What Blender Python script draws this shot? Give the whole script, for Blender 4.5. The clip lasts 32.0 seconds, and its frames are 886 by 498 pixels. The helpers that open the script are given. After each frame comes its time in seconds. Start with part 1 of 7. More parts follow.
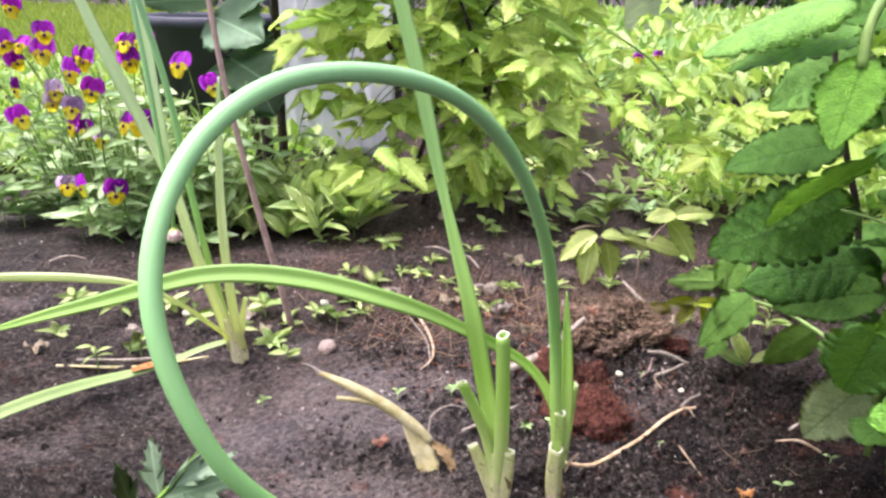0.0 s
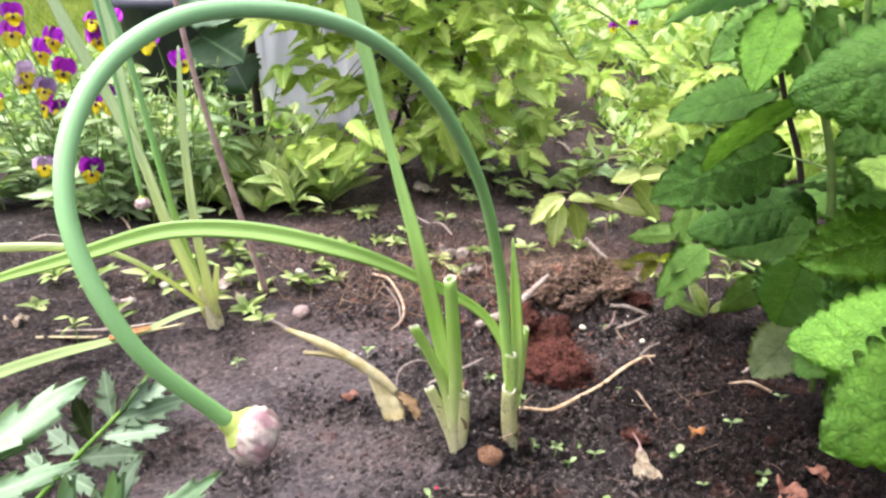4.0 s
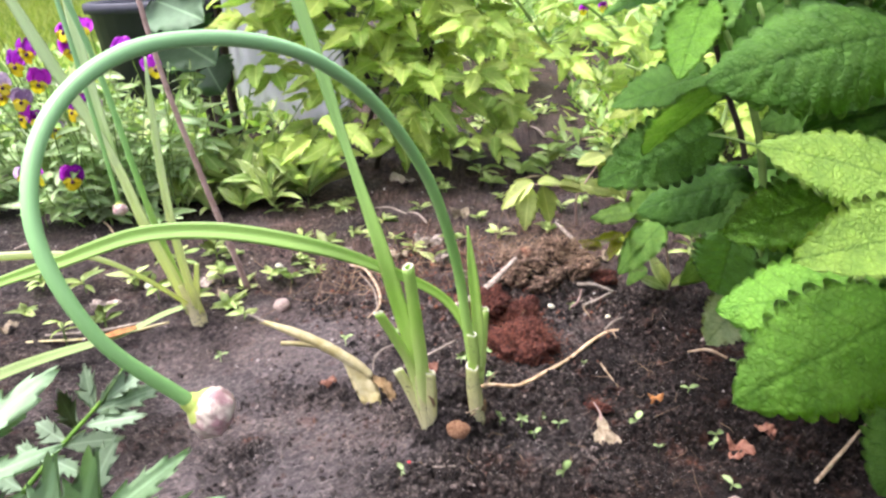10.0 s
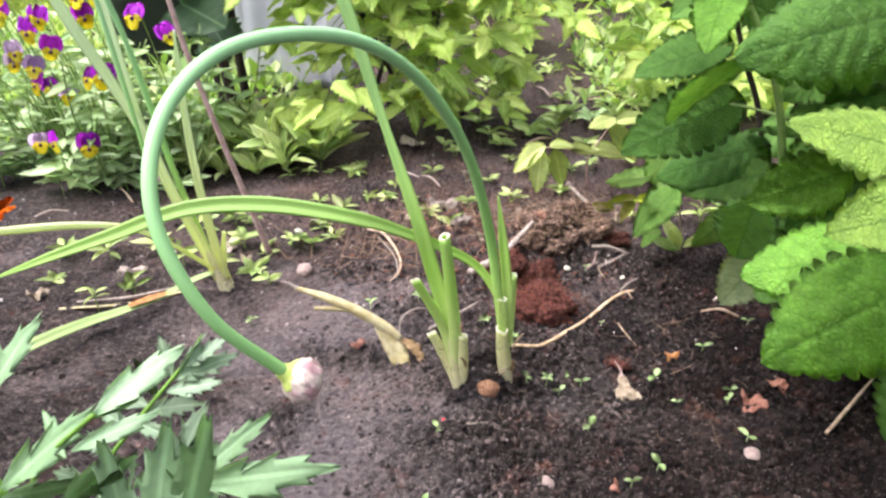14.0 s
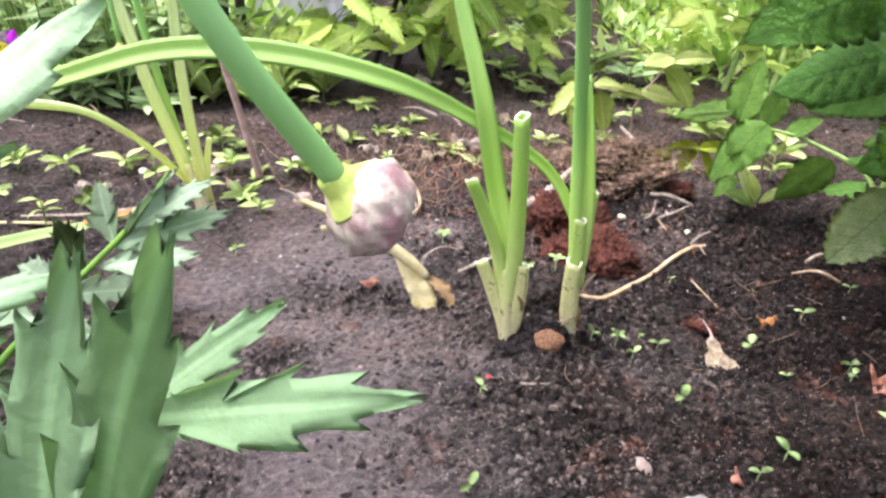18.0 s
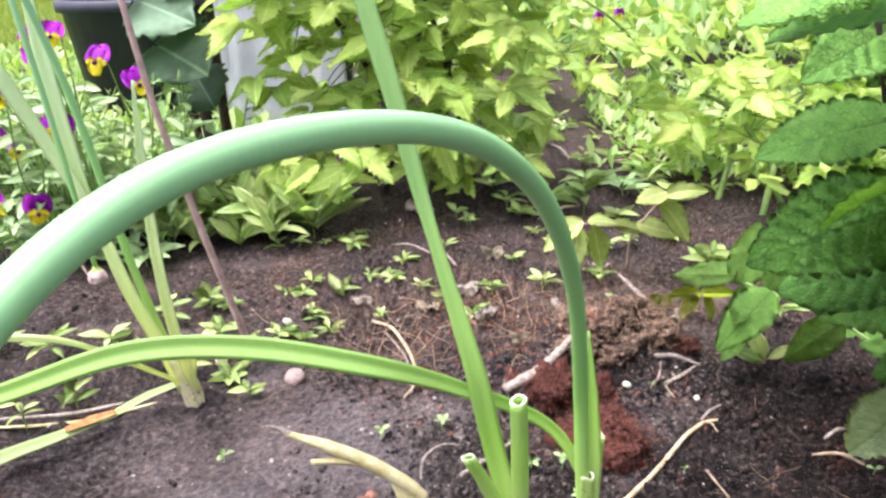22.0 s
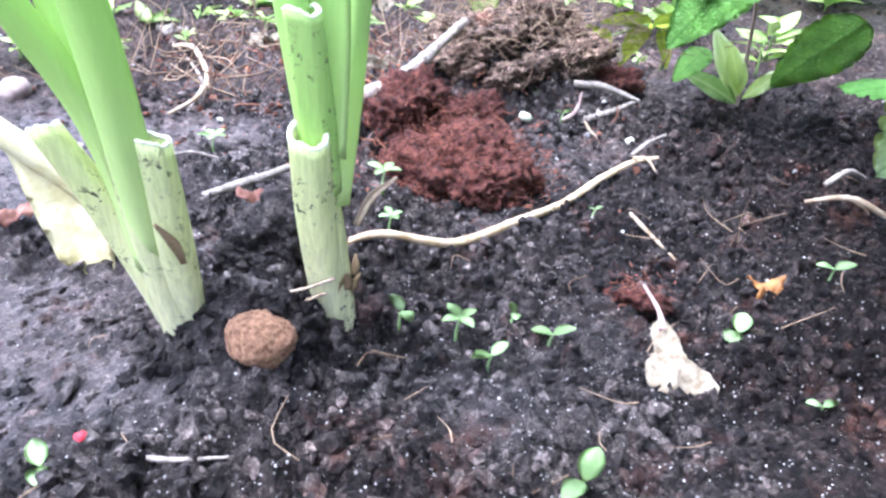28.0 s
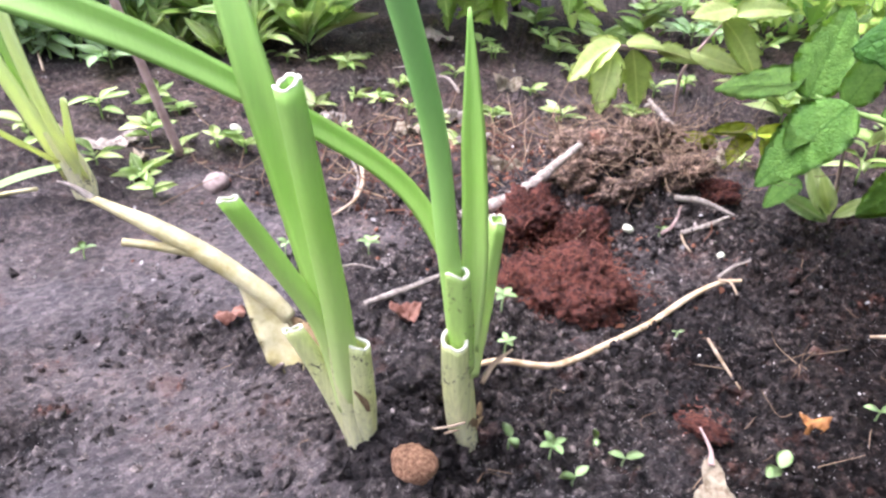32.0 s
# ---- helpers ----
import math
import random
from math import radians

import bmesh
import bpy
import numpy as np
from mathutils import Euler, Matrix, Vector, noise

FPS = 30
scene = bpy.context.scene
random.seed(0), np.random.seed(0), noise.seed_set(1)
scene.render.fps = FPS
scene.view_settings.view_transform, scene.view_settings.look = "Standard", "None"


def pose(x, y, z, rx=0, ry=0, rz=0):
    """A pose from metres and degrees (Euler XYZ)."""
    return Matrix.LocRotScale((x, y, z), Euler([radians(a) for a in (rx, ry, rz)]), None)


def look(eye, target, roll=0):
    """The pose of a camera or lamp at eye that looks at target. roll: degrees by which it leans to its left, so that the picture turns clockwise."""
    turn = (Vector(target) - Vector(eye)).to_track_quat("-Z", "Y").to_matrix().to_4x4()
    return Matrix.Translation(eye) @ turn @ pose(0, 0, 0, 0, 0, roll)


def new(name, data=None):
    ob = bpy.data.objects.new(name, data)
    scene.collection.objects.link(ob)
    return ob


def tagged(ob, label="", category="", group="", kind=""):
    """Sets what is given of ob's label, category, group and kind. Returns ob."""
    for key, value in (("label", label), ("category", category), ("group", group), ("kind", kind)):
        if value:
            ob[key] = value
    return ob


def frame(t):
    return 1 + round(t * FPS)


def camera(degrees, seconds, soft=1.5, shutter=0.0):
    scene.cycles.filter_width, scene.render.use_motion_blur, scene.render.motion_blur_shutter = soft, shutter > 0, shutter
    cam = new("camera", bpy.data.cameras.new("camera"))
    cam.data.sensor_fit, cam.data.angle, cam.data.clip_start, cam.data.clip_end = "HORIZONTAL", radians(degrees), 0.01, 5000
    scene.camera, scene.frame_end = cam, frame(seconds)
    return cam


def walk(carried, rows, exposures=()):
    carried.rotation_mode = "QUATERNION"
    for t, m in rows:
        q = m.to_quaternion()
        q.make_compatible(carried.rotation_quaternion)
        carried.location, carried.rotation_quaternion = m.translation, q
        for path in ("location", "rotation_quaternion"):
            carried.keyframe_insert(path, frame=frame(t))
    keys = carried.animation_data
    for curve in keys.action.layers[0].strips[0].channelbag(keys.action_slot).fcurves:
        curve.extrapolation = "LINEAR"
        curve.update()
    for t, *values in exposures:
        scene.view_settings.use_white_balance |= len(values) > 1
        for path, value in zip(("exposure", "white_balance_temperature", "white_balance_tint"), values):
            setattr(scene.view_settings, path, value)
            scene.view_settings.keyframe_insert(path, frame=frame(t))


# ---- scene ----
cam = camera(64.45, 32.0, soft=2.5)
PATH = [
    (0, look((-0.0304, -0.4309, 0.3958), (-0.0888, 0.0336, 0.2202), 1.16)),
    (0.5, look((-0.0289, -0.4204, 0.3884), (-0.0903, 0.0439, 0.2131), 0.65)),
    (1, look((-0.0250, -0.4257, 0.3905), (-0.0860, 0.0377, 0.2128), -0.01)),
    (1.5, look((-0.0278, -0.4252, 0.3901), (-0.0857, 0.0379, 0.2107), 0.08)),
    (2, look((-0.0257, -0.4282, 0.3905), (-0.0833, 0.0345, 0.2102), -0.47)),
    (2.5, look((-0.0194, -0.4419, 0.3884), (-0.0757, 0.0204, 0.2064), -0.49)),
    (3, look((-0.0158, -0.4513, 0.3831), (-0.0722, 0.0088, 0.1959), -0.33)),
    (3.5, look((-0.0059, -0.4568, 0.3833), (-0.0602, 0.0034, 0.1955), -0.20)),
    (5.5, look((0.0170, -0.4563, 0.3868), (-0.0302, 0.0051, 0.2000), -1.01)),
    (6, look((0.0176, -0.4602, 0.3909), (-0.0298, 0.0016, 0.2049), -1.13)),
    (6.5, look((0.0221, -0.4615, 0.3900), (-0.0282, 0.0002, 0.2047), -1.58)),
    (7, look((0.0236, -0.4667, 0.3935), (-0.0275, -0.0047, 0.2092), -1.75)),
    (7.5, look((0.0251, -0.4679, 0.3902), (-0.0248, -0.0065, 0.2041), -2.16)),
    (8, look((0.0298, -0.4739, 0.3928), (-0.0190, -0.0131, 0.2052), -2.16)),
    (8.5, look((0.0285, -0.4755, 0.3939), (-0.0196, -0.0159, 0.2030), -2.36)),
    (9, look((0.0326, -0.4768, 0.3970), (-0.0105, -0.0174, 0.2044), -2.46)),
    (9.5, look((0.0347, -0.4797, 0.3996), (-0.0094, -0.0210, 0.2056), -2.67)),
    (10, look((0.0325, -0.4856, 0.3974), (-0.0142, -0.0282, 0.2009), -2.94)),
    (10.5, look((0.0341, -0.4868, 0.4003), (-0.0084, -0.0297, 0.2020), -2.72)),
    (11, look((0.0320, -0.4858, 0.3976), (-0.0080, -0.0301, 0.1956), -2.71)),
    (11.5, look((0.0404, -0.4811, 0.4037), (0.0001, -0.0224, 0.2089), -2.67)),
    (12, look((0.0481, -0.4860, 0.4090), (0.0060, -0.0277, 0.2135), -2.45)),
    (12.5, look((0.0350, -0.4966, 0.4199), (-0.0160, -0.0399, 0.2230), -2.27)),
    (13, look((0.0346, -0.5039, 0.4107), (-0.0085, -0.0494, 0.2068), -2.05)),
    (13.5, look((0.0244, -0.5027, 0.4113), (-0.0200, -0.0494, 0.2051), -2.66)),
    (14, look((0.0043, -0.5060, 0.4183), (-0.0392, -0.0614, 0.1936), -3.46)),
    (14.5, look((0.0050, -0.4883, 0.3790), (-0.0196, -0.0604, 0.1216), -2.29)),
    (16.5, look((-0.0372, -0.4302, 0.3272), (-0.0614, -0.0072, 0.0616), -0.65)),
    (17, look((-0.0443, -0.4147, 0.3110), (-0.0667, 0.0124, 0.0521), -0.40)),
    (17.5, look((-0.0483, -0.4037, 0.3033), (-0.0719, 0.0312, 0.0575), 0.29)),
    (18, look((-0.0582, -0.3995, 0.2970), (-0.0878, 0.0428, 0.0658), 1.30)),
    (18.5, look((-0.0602, -0.4063, 0.3043), (-0.0994, 0.0464, 0.0957), 0.29)),
    (19, look((-0.0629, -0.4129, 0.3131), (-0.1102, 0.0409, 0.1085), -0.21)),
    (19.5, look((-0.0700, -0.4234, 0.3243), (-0.1241, 0.0273, 0.1145), -0.17)),
    (20, look((-0.0729, -0.4259, 0.3387), (-0.1303, 0.0214, 0.1229), -0.64)),
    (20.5, look((-0.0722, -0.4202, 0.3564), (-0.1349, 0.0285, 0.1449), -0.75)),
    (21, look((-0.0695, -0.3983, 0.3780), (-0.1293, 0.0545, 0.1745), -1.08)),
    (21.5, look((-0.0743, -0.3703, 0.3932), (-0.1243, 0.0866, 0.1963), -1.18)),
    (22, look((-0.0577, -0.3223, 0.3975), (-0.0883, 0.1365, 0.2009), -1.72)),
    (22.5, look((-0.0416, -0.2830, 0.3709), (-0.0517, 0.1743, 0.1690), -1.25)),
    (23, look((-0.0195, -0.2447, 0.3082), (0.0073, 0.2043, 0.0898), 1.21)),
    (23.5, look((0.0032, -0.2150, 0.2361), (0.0632, 0.2178, -0.0070), 6.42)),
    (24, look((0.0027, -0.1971, 0.1688), (0.0857, 0.2284, -0.0804), 9.45)),
    (24.5, look((0.0120, -0.1813, 0.1386), (0.0994, 0.2372, -0.1207), 10.83)),
    (26.5, look((0.0172, -0.1450, 0.1160), (0.0692, 0.2873, -0.1299), 5.60)),
    (27, look((0.0212, -0.1471, 0.1254), (0.0634, 0.2861, -0.1208), 4.42)),
    (27.5, look((0.0340, -0.1505, 0.1309), (0.0603, 0.2805, -0.1212), 4.19)),
    (28, look((0.0372, -0.1530, 0.1441), (0.0346, 0.2778, -0.1098), 3.05)),
    (28.5, look((0.0476, -0.1505, 0.1621), (0.0219, 0.2789, -0.0928), 2.11)),
    (29, look((0.0497, -0.1495, 0.1750), (0.0063, 0.2793, -0.0785), 1.79)),
    (29.5, look((0.0524, -0.1484, 0.1927), (-0.0048, 0.2778, -0.0625), 1.61)),
    (30, look((0.0576, -0.1524, 0.2034), (-0.0053, 0.2750, -0.0482), 0.77)),
    (30.5, look((0.0550, -0.1559, 0.2083), (-0.0152, 0.2696, -0.0447), 0.51)),
    (31, look((0.0544, -0.1638, 0.2101), (-0.0212, 0.2593, -0.0455), 0.74)),
    (31.5, look((0.0466, -0.1666, 0.2250), (-0.0318, 0.2580, -0.0272), 0.65)),
    (32, look((0.0374, -0.1969, 0.2431), (-0.0464, 0.2250, -0.0117), 0.76)),
]
EXPOSURES = [
    (0.0, 1.49, 6250, 26), (6.0, 1.60, 6300, 24), (14.0, 1.62, 6300, 24), (17.0, 1.74, 6300, 24), (19.0, 1.64, 6200, 23), (21.0, 1.68, 6100, 23), (23.0, 1.70, 6200, 25), (24.0, 2.34, 6100, 30), (24.5, 2.42, 5950, 28), (26.5, 2.74, 5350, 20), (27.0, 2.72, 5250, 20), (28.0, 2.42, 5050, 20), (29.0, 2.16, 4950, 21), (30.0, 1.92, 5150, 22), (30.5, 1.90, 5250, 23), (32.0, 1.92, 5700, 27),
]
walk(cam, PATH, EXPOSURES)

# ---- light: a bright overcast day ----
world = bpy.data.worlds.new("overcast_sky")
scene.world = world
world.use_nodes = True
wn = world.node_tree.nodes
sky = wn.new("ShaderNodeTexSky")
sky.sky_type, sky.sun_disc = "NISHITA", False
sky.sun_elevation, sky.sun_rotation = radians(69), radians(-100)
sky.air_density, sky.dust_density, sky.ozone_density = 1.0, 6.0, 1.0
soft = wn.new("ShaderNodeHueSaturation")
soft.inputs["Saturation"].default_value = 0.35
world.node_tree.links.new(sky.outputs[0], soft.inputs["Color"])
world.node_tree.links.new(soft.outputs[0], wn["Background"].inputs[0])
wn["Background"].inputs[1].default_value = 0.15
sun_lamp = new("sun", bpy.data.lights.new("sun", "SUN"))
sun_lamp.data.energy, sun_lamp.data.angle, sun_lamp.data.color = 1.05, radians(40), (1.0, 0.97, 0.92)
# the light comes from high up, a little from the viewer's left
sun_lamp.matrix_world = look((-0.55, -0.10, 1.5), (0, 0, 0))

# ---- small helpers ----
rng = random.Random(7)


def V(*p):
    return Vector(p)


def spline(pts, n):
    """n + 1 points along a smooth curve through pts."""
    p = [Vector(q) for q in pts]
    p = [p[0] * 2 - p[1]] + p + [p[-1] * 2 - p[-2]]
    out, m = [], len(p) - 3
    for k in range(n + 1):
        u = m * k / n
        i = min(int(u), m - 1)
        f = u - i
        a, b, c, d = p[i:i + 4]
        out.append(b + 0.5 * f * (c - a + f * (2 * a - 5 * b + 4 * c - d + f * (3 * (b - c) + d - a))))
    return out


def lerp_list(vals, u):
    x = u * (len(vals) - 1)
    i = min(int(x), len(vals) - 2)
    return vals[i] + (vals[i + 1] - vals[i]) * (x - i)


def frames(pts, hint):
    """Tangent, side and normal along a line of points; the normal stays near hint."""
    out, side = [], None
    for i, p in enumerate(pts):
        t = (pts[min(i + 1, len(pts) - 1)] - pts[max(i - 1, 0)]).normalized()
        if side is None:
            side = t.cross(Vector(hint))
            if side.length < 1e-4:
                side = t.orthogonal()
        side = (side - t * side.dot(t)).normalized()
        out.append((t, side, side.cross(t)))
    return out


def tube(bm, pts, radii, seg=10, steps=None, flat=1.0, rough=0.0, hint=(0, 0.3, 1), caps=True):
    pts = spline(pts, steps or 6 * (len(pts) - 1))
    rings = []
    for i, (p, (t, s, n)) in enumerate(zip(pts, frames(pts, hint))):
        r = lerp_list(radii, i / (len(pts) - 1))
        ring = []
        for k in range(seg):
            a = 2 * math.pi * k / seg
            q = r * (1 + rough * rng.uniform(-1, 1))
            ring.append(bm.verts.new(p + s * (q * math.cos(a)) + n * (q * flat * math.sin(a))))
        rings.append(ring)
    for a, b in zip(rings, rings[1:]):
        for k in range(seg):
            bm.faces.new((a[k], a[(k + 1) % seg], b[(k + 1) % seg], b[k]))
    if caps:
        bm.faces.new(rings[0][::-1]), bm.faces.new(rings[-1])
    return bm


def blade(bm, pts, widths, hint, fold=0.35, thick=0.0008, steps=48, twist=0.0, ripple=0.0):
    """A strap leaf with a keeled section and real thickness."""
    pts = spline(pts, steps)
    rings = []
    for i, (p, (t, s, n)) in enumerate(zip(pts, frames(pts, hint))):
        u = i / steps
        a = twist * u
        s, n = s * math.cos(a) + n * math.sin(a), n * math.cos(a) - s * math.sin(a)
        w = max(lerp_list(widths, u), 0.0004) / 2
        ring = []
        for side_up in (1, -1):
            cols = (-1, -0.6, -0.25, 0, 0.25, 0.6, 1) if side_up == 1 else (0.6, 0.25, 0, -0.25, -0.6)
            for c in cols:
                lift = fold * w * (abs(c) ** 1.2 - 0.4)
                th = thick * (1 - c * c) * side_up * 0.5
                wob = ripple * w * c * c * math.sin(9 * u * math.pi + c * 1.5)
                ring.append(bm.verts.new(p + s * (c * w) + n * (lift + th + wob)))
        rings.append(ring)
    m = len(rings[0])
    for a, b in zip(rings, rings[1:]):
        for k in range(m):
            bm.faces.new((a[k], a[(k + 1) % m], b[(k + 1) % m], b[k]))
    bm.faces.new(rings[0][::-1]), bm.faces.new(rings[-1])
    return bm


def mesh_of(bm, name, mat, smooth=True):
    me = bpy.data.meshes.new(name)
    bm.normal_update()
    bm.to_mesh(me)
    bm.free()
    for m in (mat if isinstance(mat, (list, tuple)) else [mat]):
        me.materials.append(m)
    if smooth:
        me.polygons.foreach_set("use_smooth", [True] * len(me.polygons))
    return me


def part(name, bm, mat, parent=None, label="", smooth=True):
    ob = new(name, mesh_of(bm, name, mat, smooth))
    ob.parent = parent
    return tagged(ob, label)


def placed(name, me, m, parent, label=""):
    """One more piece on a shared mesh, at the pose m."""
    ob = new(name, me)
    ob.parent = parent
    ob.matrix_basis = m
    return tagged(ob, label)


def thing(name, label, category, group="", kind="", at=(0, 0, 0)):
    ob = tagged(new(name), label, category, group, kind)
    ob.empty_display_size = 0.02
    return ob


def single(name, bm, mat, label, category, group="", kind="", smooth=True):
    return tagged(part(name, bm, mat, None, "", smooth), label, category, group, kind)


def aim(base, tip, up=(0, 0, 1), roll=0.0, scale=None):
    """Pose that lays local +y from base to tip, local z near up, scaled so that a unit-long mesh ends at tip."""
    base, tip = Vector(base), Vector(tip)
    y = tip - base
    k = scale or y.length
    y = y.normalized()
    x = y.cross(Vector(up))
    x = x.normalized() if x.length > 1e-4 else y.orthogonal().normalized()
    z = x.cross(y)
    m = Matrix((x, y, z)).transposed().to_4x4()
    return Matrix.Translation(base) @ m @ Matrix.Rotation(roll, 4, "Y") @ Matrix.Scale(k, 4)


# ---- materials ----
def material(name, build):
    m = bpy.data.materials.new(name)
    m.use_nodes = True
    nt = m.node_tree
    build(nt, nt.nodes["Principled BSDF"])
    return m


def node(nt, kind, **values):
    n = nt.nodes.new(kind)
    for key, v in values.items():
        n.inputs[key].default_value = v
    return n


def ramp(nt, source, stops):
    r = nt.nodes.new("ShaderNodeValToRGB")
    els = r.color_ramp.elements
    els[0].position, els[0].color = stops[0][0], (*stops[0][1], 1)
    els[1].position, els[1].color = stops[-1][0], (*stops[-1][1], 1)
    for pos, col in stops[1:-1]:
        els.new(pos).color = (*col, 1)
    nt.links.new(source, r.inputs[0])
    return r.outputs[0]


def mixed(nt, fac, a, b, mode="MIX"):
    m = nt.nodes.new("ShaderNodeMix")
    m.data_type, m.blend_type = "RGBA", mode
    for sock, v in ((m.inputs[0], fac), (m.inputs[6], a), (m.inputs[7], b)):
        if isinstance(v, (int, float)):
            sock.default_value = v
        elif isinstance(v, tuple):
            sock.default_value = (*v, 1)
        else:
            nt.links.new(v, sock)
    return m.outputs[2]


def bumped(nt, bsdf, height, strength, distance):
    b = node(nt, "ShaderNodeBump", Strength=strength, Distance=distance)
    nt.links.new(height, b.inputs["Height"])
    nt.links.new(b.outputs[0], bsdf.inputs["Normal"])


def coords(nt):
    return nt.nodes.new("ShaderNodeTexCoord").outputs["Object"]


def noise_at(nt, scale, detail=4.0, rough=0.6, vec=None, distort=0.0):
    n = node(nt, "ShaderNodeTexNoise", Scale=scale, Detail=detail, Roughness=rough, Distortion=distort)
    nt.links.new(vec or coords(nt), n.inputs["Vector"])
    return n.outputs[0]


def soil_colour(nt, loose=None):
    """Dark aggregates with pale dust, grit and rusty patches; loose (0 to 1) tells crumbs from washed crust."""
    big = noise_at(nt, 9.0, 5.0, 0.6)
    mid = noise_at(nt, 170.0, 7.0, 0.8, distort=0.6)
    fine = noise_at(nt, 1100.0, 3.0, 0.7)
    cell = node(nt, "ShaderNodeTexVoronoi", Scale=260.0)
    warp = nt.nodes.new("ShaderNodeVectorMath")
    warp.operation = "MULTIPLY_ADD"
    wob = node(nt, "ShaderNodeTexNoise", Scale=500.0, Detail=2.0)
    nt.links.new(coords(nt), wob.inputs["Vector"])
    nt.links.new(wob.outputs["Color"], warp.inputs[0])
    warp.inputs[1].default_value = (0.004, 0.004, 0.004)
    nt.links.new(coords(nt), warp.inputs[2])
    nt.links.new(warp.outputs[0], cell.inputs["Vector"])
    dark = ramp(nt, mid, [(0.34, (0.0030, 0.0025, 0.0025)), (0.5, (0.023, 0.0189, 0.0188)), (0.70, (0.098, 0.083, 0.080))])
    base = dark
    if loose is not None:
        # Compact crust is paler; some of its sky sheen is painted in too.
        crust = ramp(nt, mid, [(0.30, (0.020, 0.0160, 0.0168)), (0.5, (0.060, 0.0485, 0.0510)), (0.72, (0.125, 0.103, 0.105))])
        base = mixed(nt, loose, crust, dark)
    shade = ramp(nt, cell.outputs["Color"], [(0.15, (0.36, 0.36, 0.38)), (0.85, (1.95, 1.92, 1.90))])
    base = mixed(nt, 0.75, base, mixed(nt, 1.0, base, shade, "MULTIPLY"))
    base = mixed(nt, 0.8, base, mixed(nt, 1.0, base, ramp(nt, fine, [(0.32, (0.40, 0.40, 0.41)), (0.68, (1.75, 1.74, 1.72))]), "MULTIPLY"))
    tone = ramp(nt, big, [(0.35, (0.94, 0.93, 0.97)), (0.6, (1.22, 1.13, 1.09))])
    col = mixed(nt, 1.0, base, tone, "MULTIPLY")
    # Soil colour multiplied down to paint the shade beside the balm.
    shaded = nt.nodes.new("ShaderNodeAttribute")
    shaded.attribute_name = "balm_shade"
    col = mixed(nt, shaded.outputs["Fac"], col, mixed(nt, 1.0, col, (0.31, 0.265, 0.245), "MULTIPLY"))
    # Back zone: sky sheen painted in as a lighter tone, plus brown peat dust.
    dry = nt.nodes.new("ShaderNodeAttribute")
    dry.attribute_name = "dry"
    col = mixed(nt, dry.outputs["Fac"], col, mixed(nt, 1.0, col, (1.9, 1.58, 1.45), "MULTIPLY"))
    col = mixed(nt, 1.0, col, (1.19, 1.27, 1.17), "MULTIPLY")
    rust = ramp(nt, noise_at(nt, 30.0, 4.0, 0.7), [(0.58, (0, 0, 0)), (0.74, (1, 1, 1))])
    col = mixed(nt, rust, col, mixed(nt, 0.4, col, (0.13, 0.050, 0.030)))
    v = node(nt, "ShaderNodeTexVoronoi", Scale=420.0)
    nt.links.new(coords(nt), v.inputs["Vector"])
    grit = ramp(nt, v.outputs["Color"], [(0.80, (0, 0, 0)), (0.84, (1, 1, 1))])
    near = ramp(nt, v.outputs["Distance"], [(0.16, (1, 1, 1)), (0.30, (0, 0, 0))])
    spot = mixed(nt, 1.0, grit, near, "MULTIPLY")
    col = mixed(nt, spot, col, (0.20, 0.18, 0.165))
    height = mixed(nt, 0.4, mixed(nt, 0.35, mid, cell.outputs["Distance"]), fine)
    return col, height


def soil_build(nt, b):
    att = nt.nodes.new("ShaderNodeAttribute")
    att.attribute_name = "loose"
    loose = ramp(nt, att.outputs["Fac"], [(0.25, (0, 0, 0)), (0.8, (1, 1, 1))])
    col, height = soil_colour(nt, loose)
    nt.links.new(col, b.inputs["Base Color"])
    nt.links.new(mixed(nt, loose, (0.50, 0.50, 0.50), (0.72, 0.72, 0.72)), b.inputs["Roughness"])
    nt.links.new(mixed(nt, loose, (0.50, 0.50, 0.50), (0.13, 0.13, 0.13)), b.inputs["Specular IOR Level"])
    bumped(nt, b, height, 1.0, 0.005)


def clod_build(tint, spec=0.12, vary=False, rough=0.75):
    """The same soil on a loose lump, its colour scaled by tint."""
    def build(nt, b):
        col, height = soil_colour(nt)
        col = mixed(nt, 1.0, col, tint, "MULTIPLY")
        if vary:
            geo = nt.nodes.new("ShaderNodeNewGeometry")
            col = mixed(nt, 1.0, col, ramp(nt, geo.outputs["Random Per Island"], [(0.0, (0.30, 0.30, 0.31)), (0.6, (0.95, 0.95, 0.95)), (1.0, (2.0, 1.98, 1.96))]), "MULTIPLY")
        nt.links.new(col, b.inputs["Base Color"])
        b.inputs["Roughness"].default_value = rough
        b.inputs["Specular IOR Level"].default_value = spec
        bumped(nt, b, height, 1.0, 0.004)
    return build


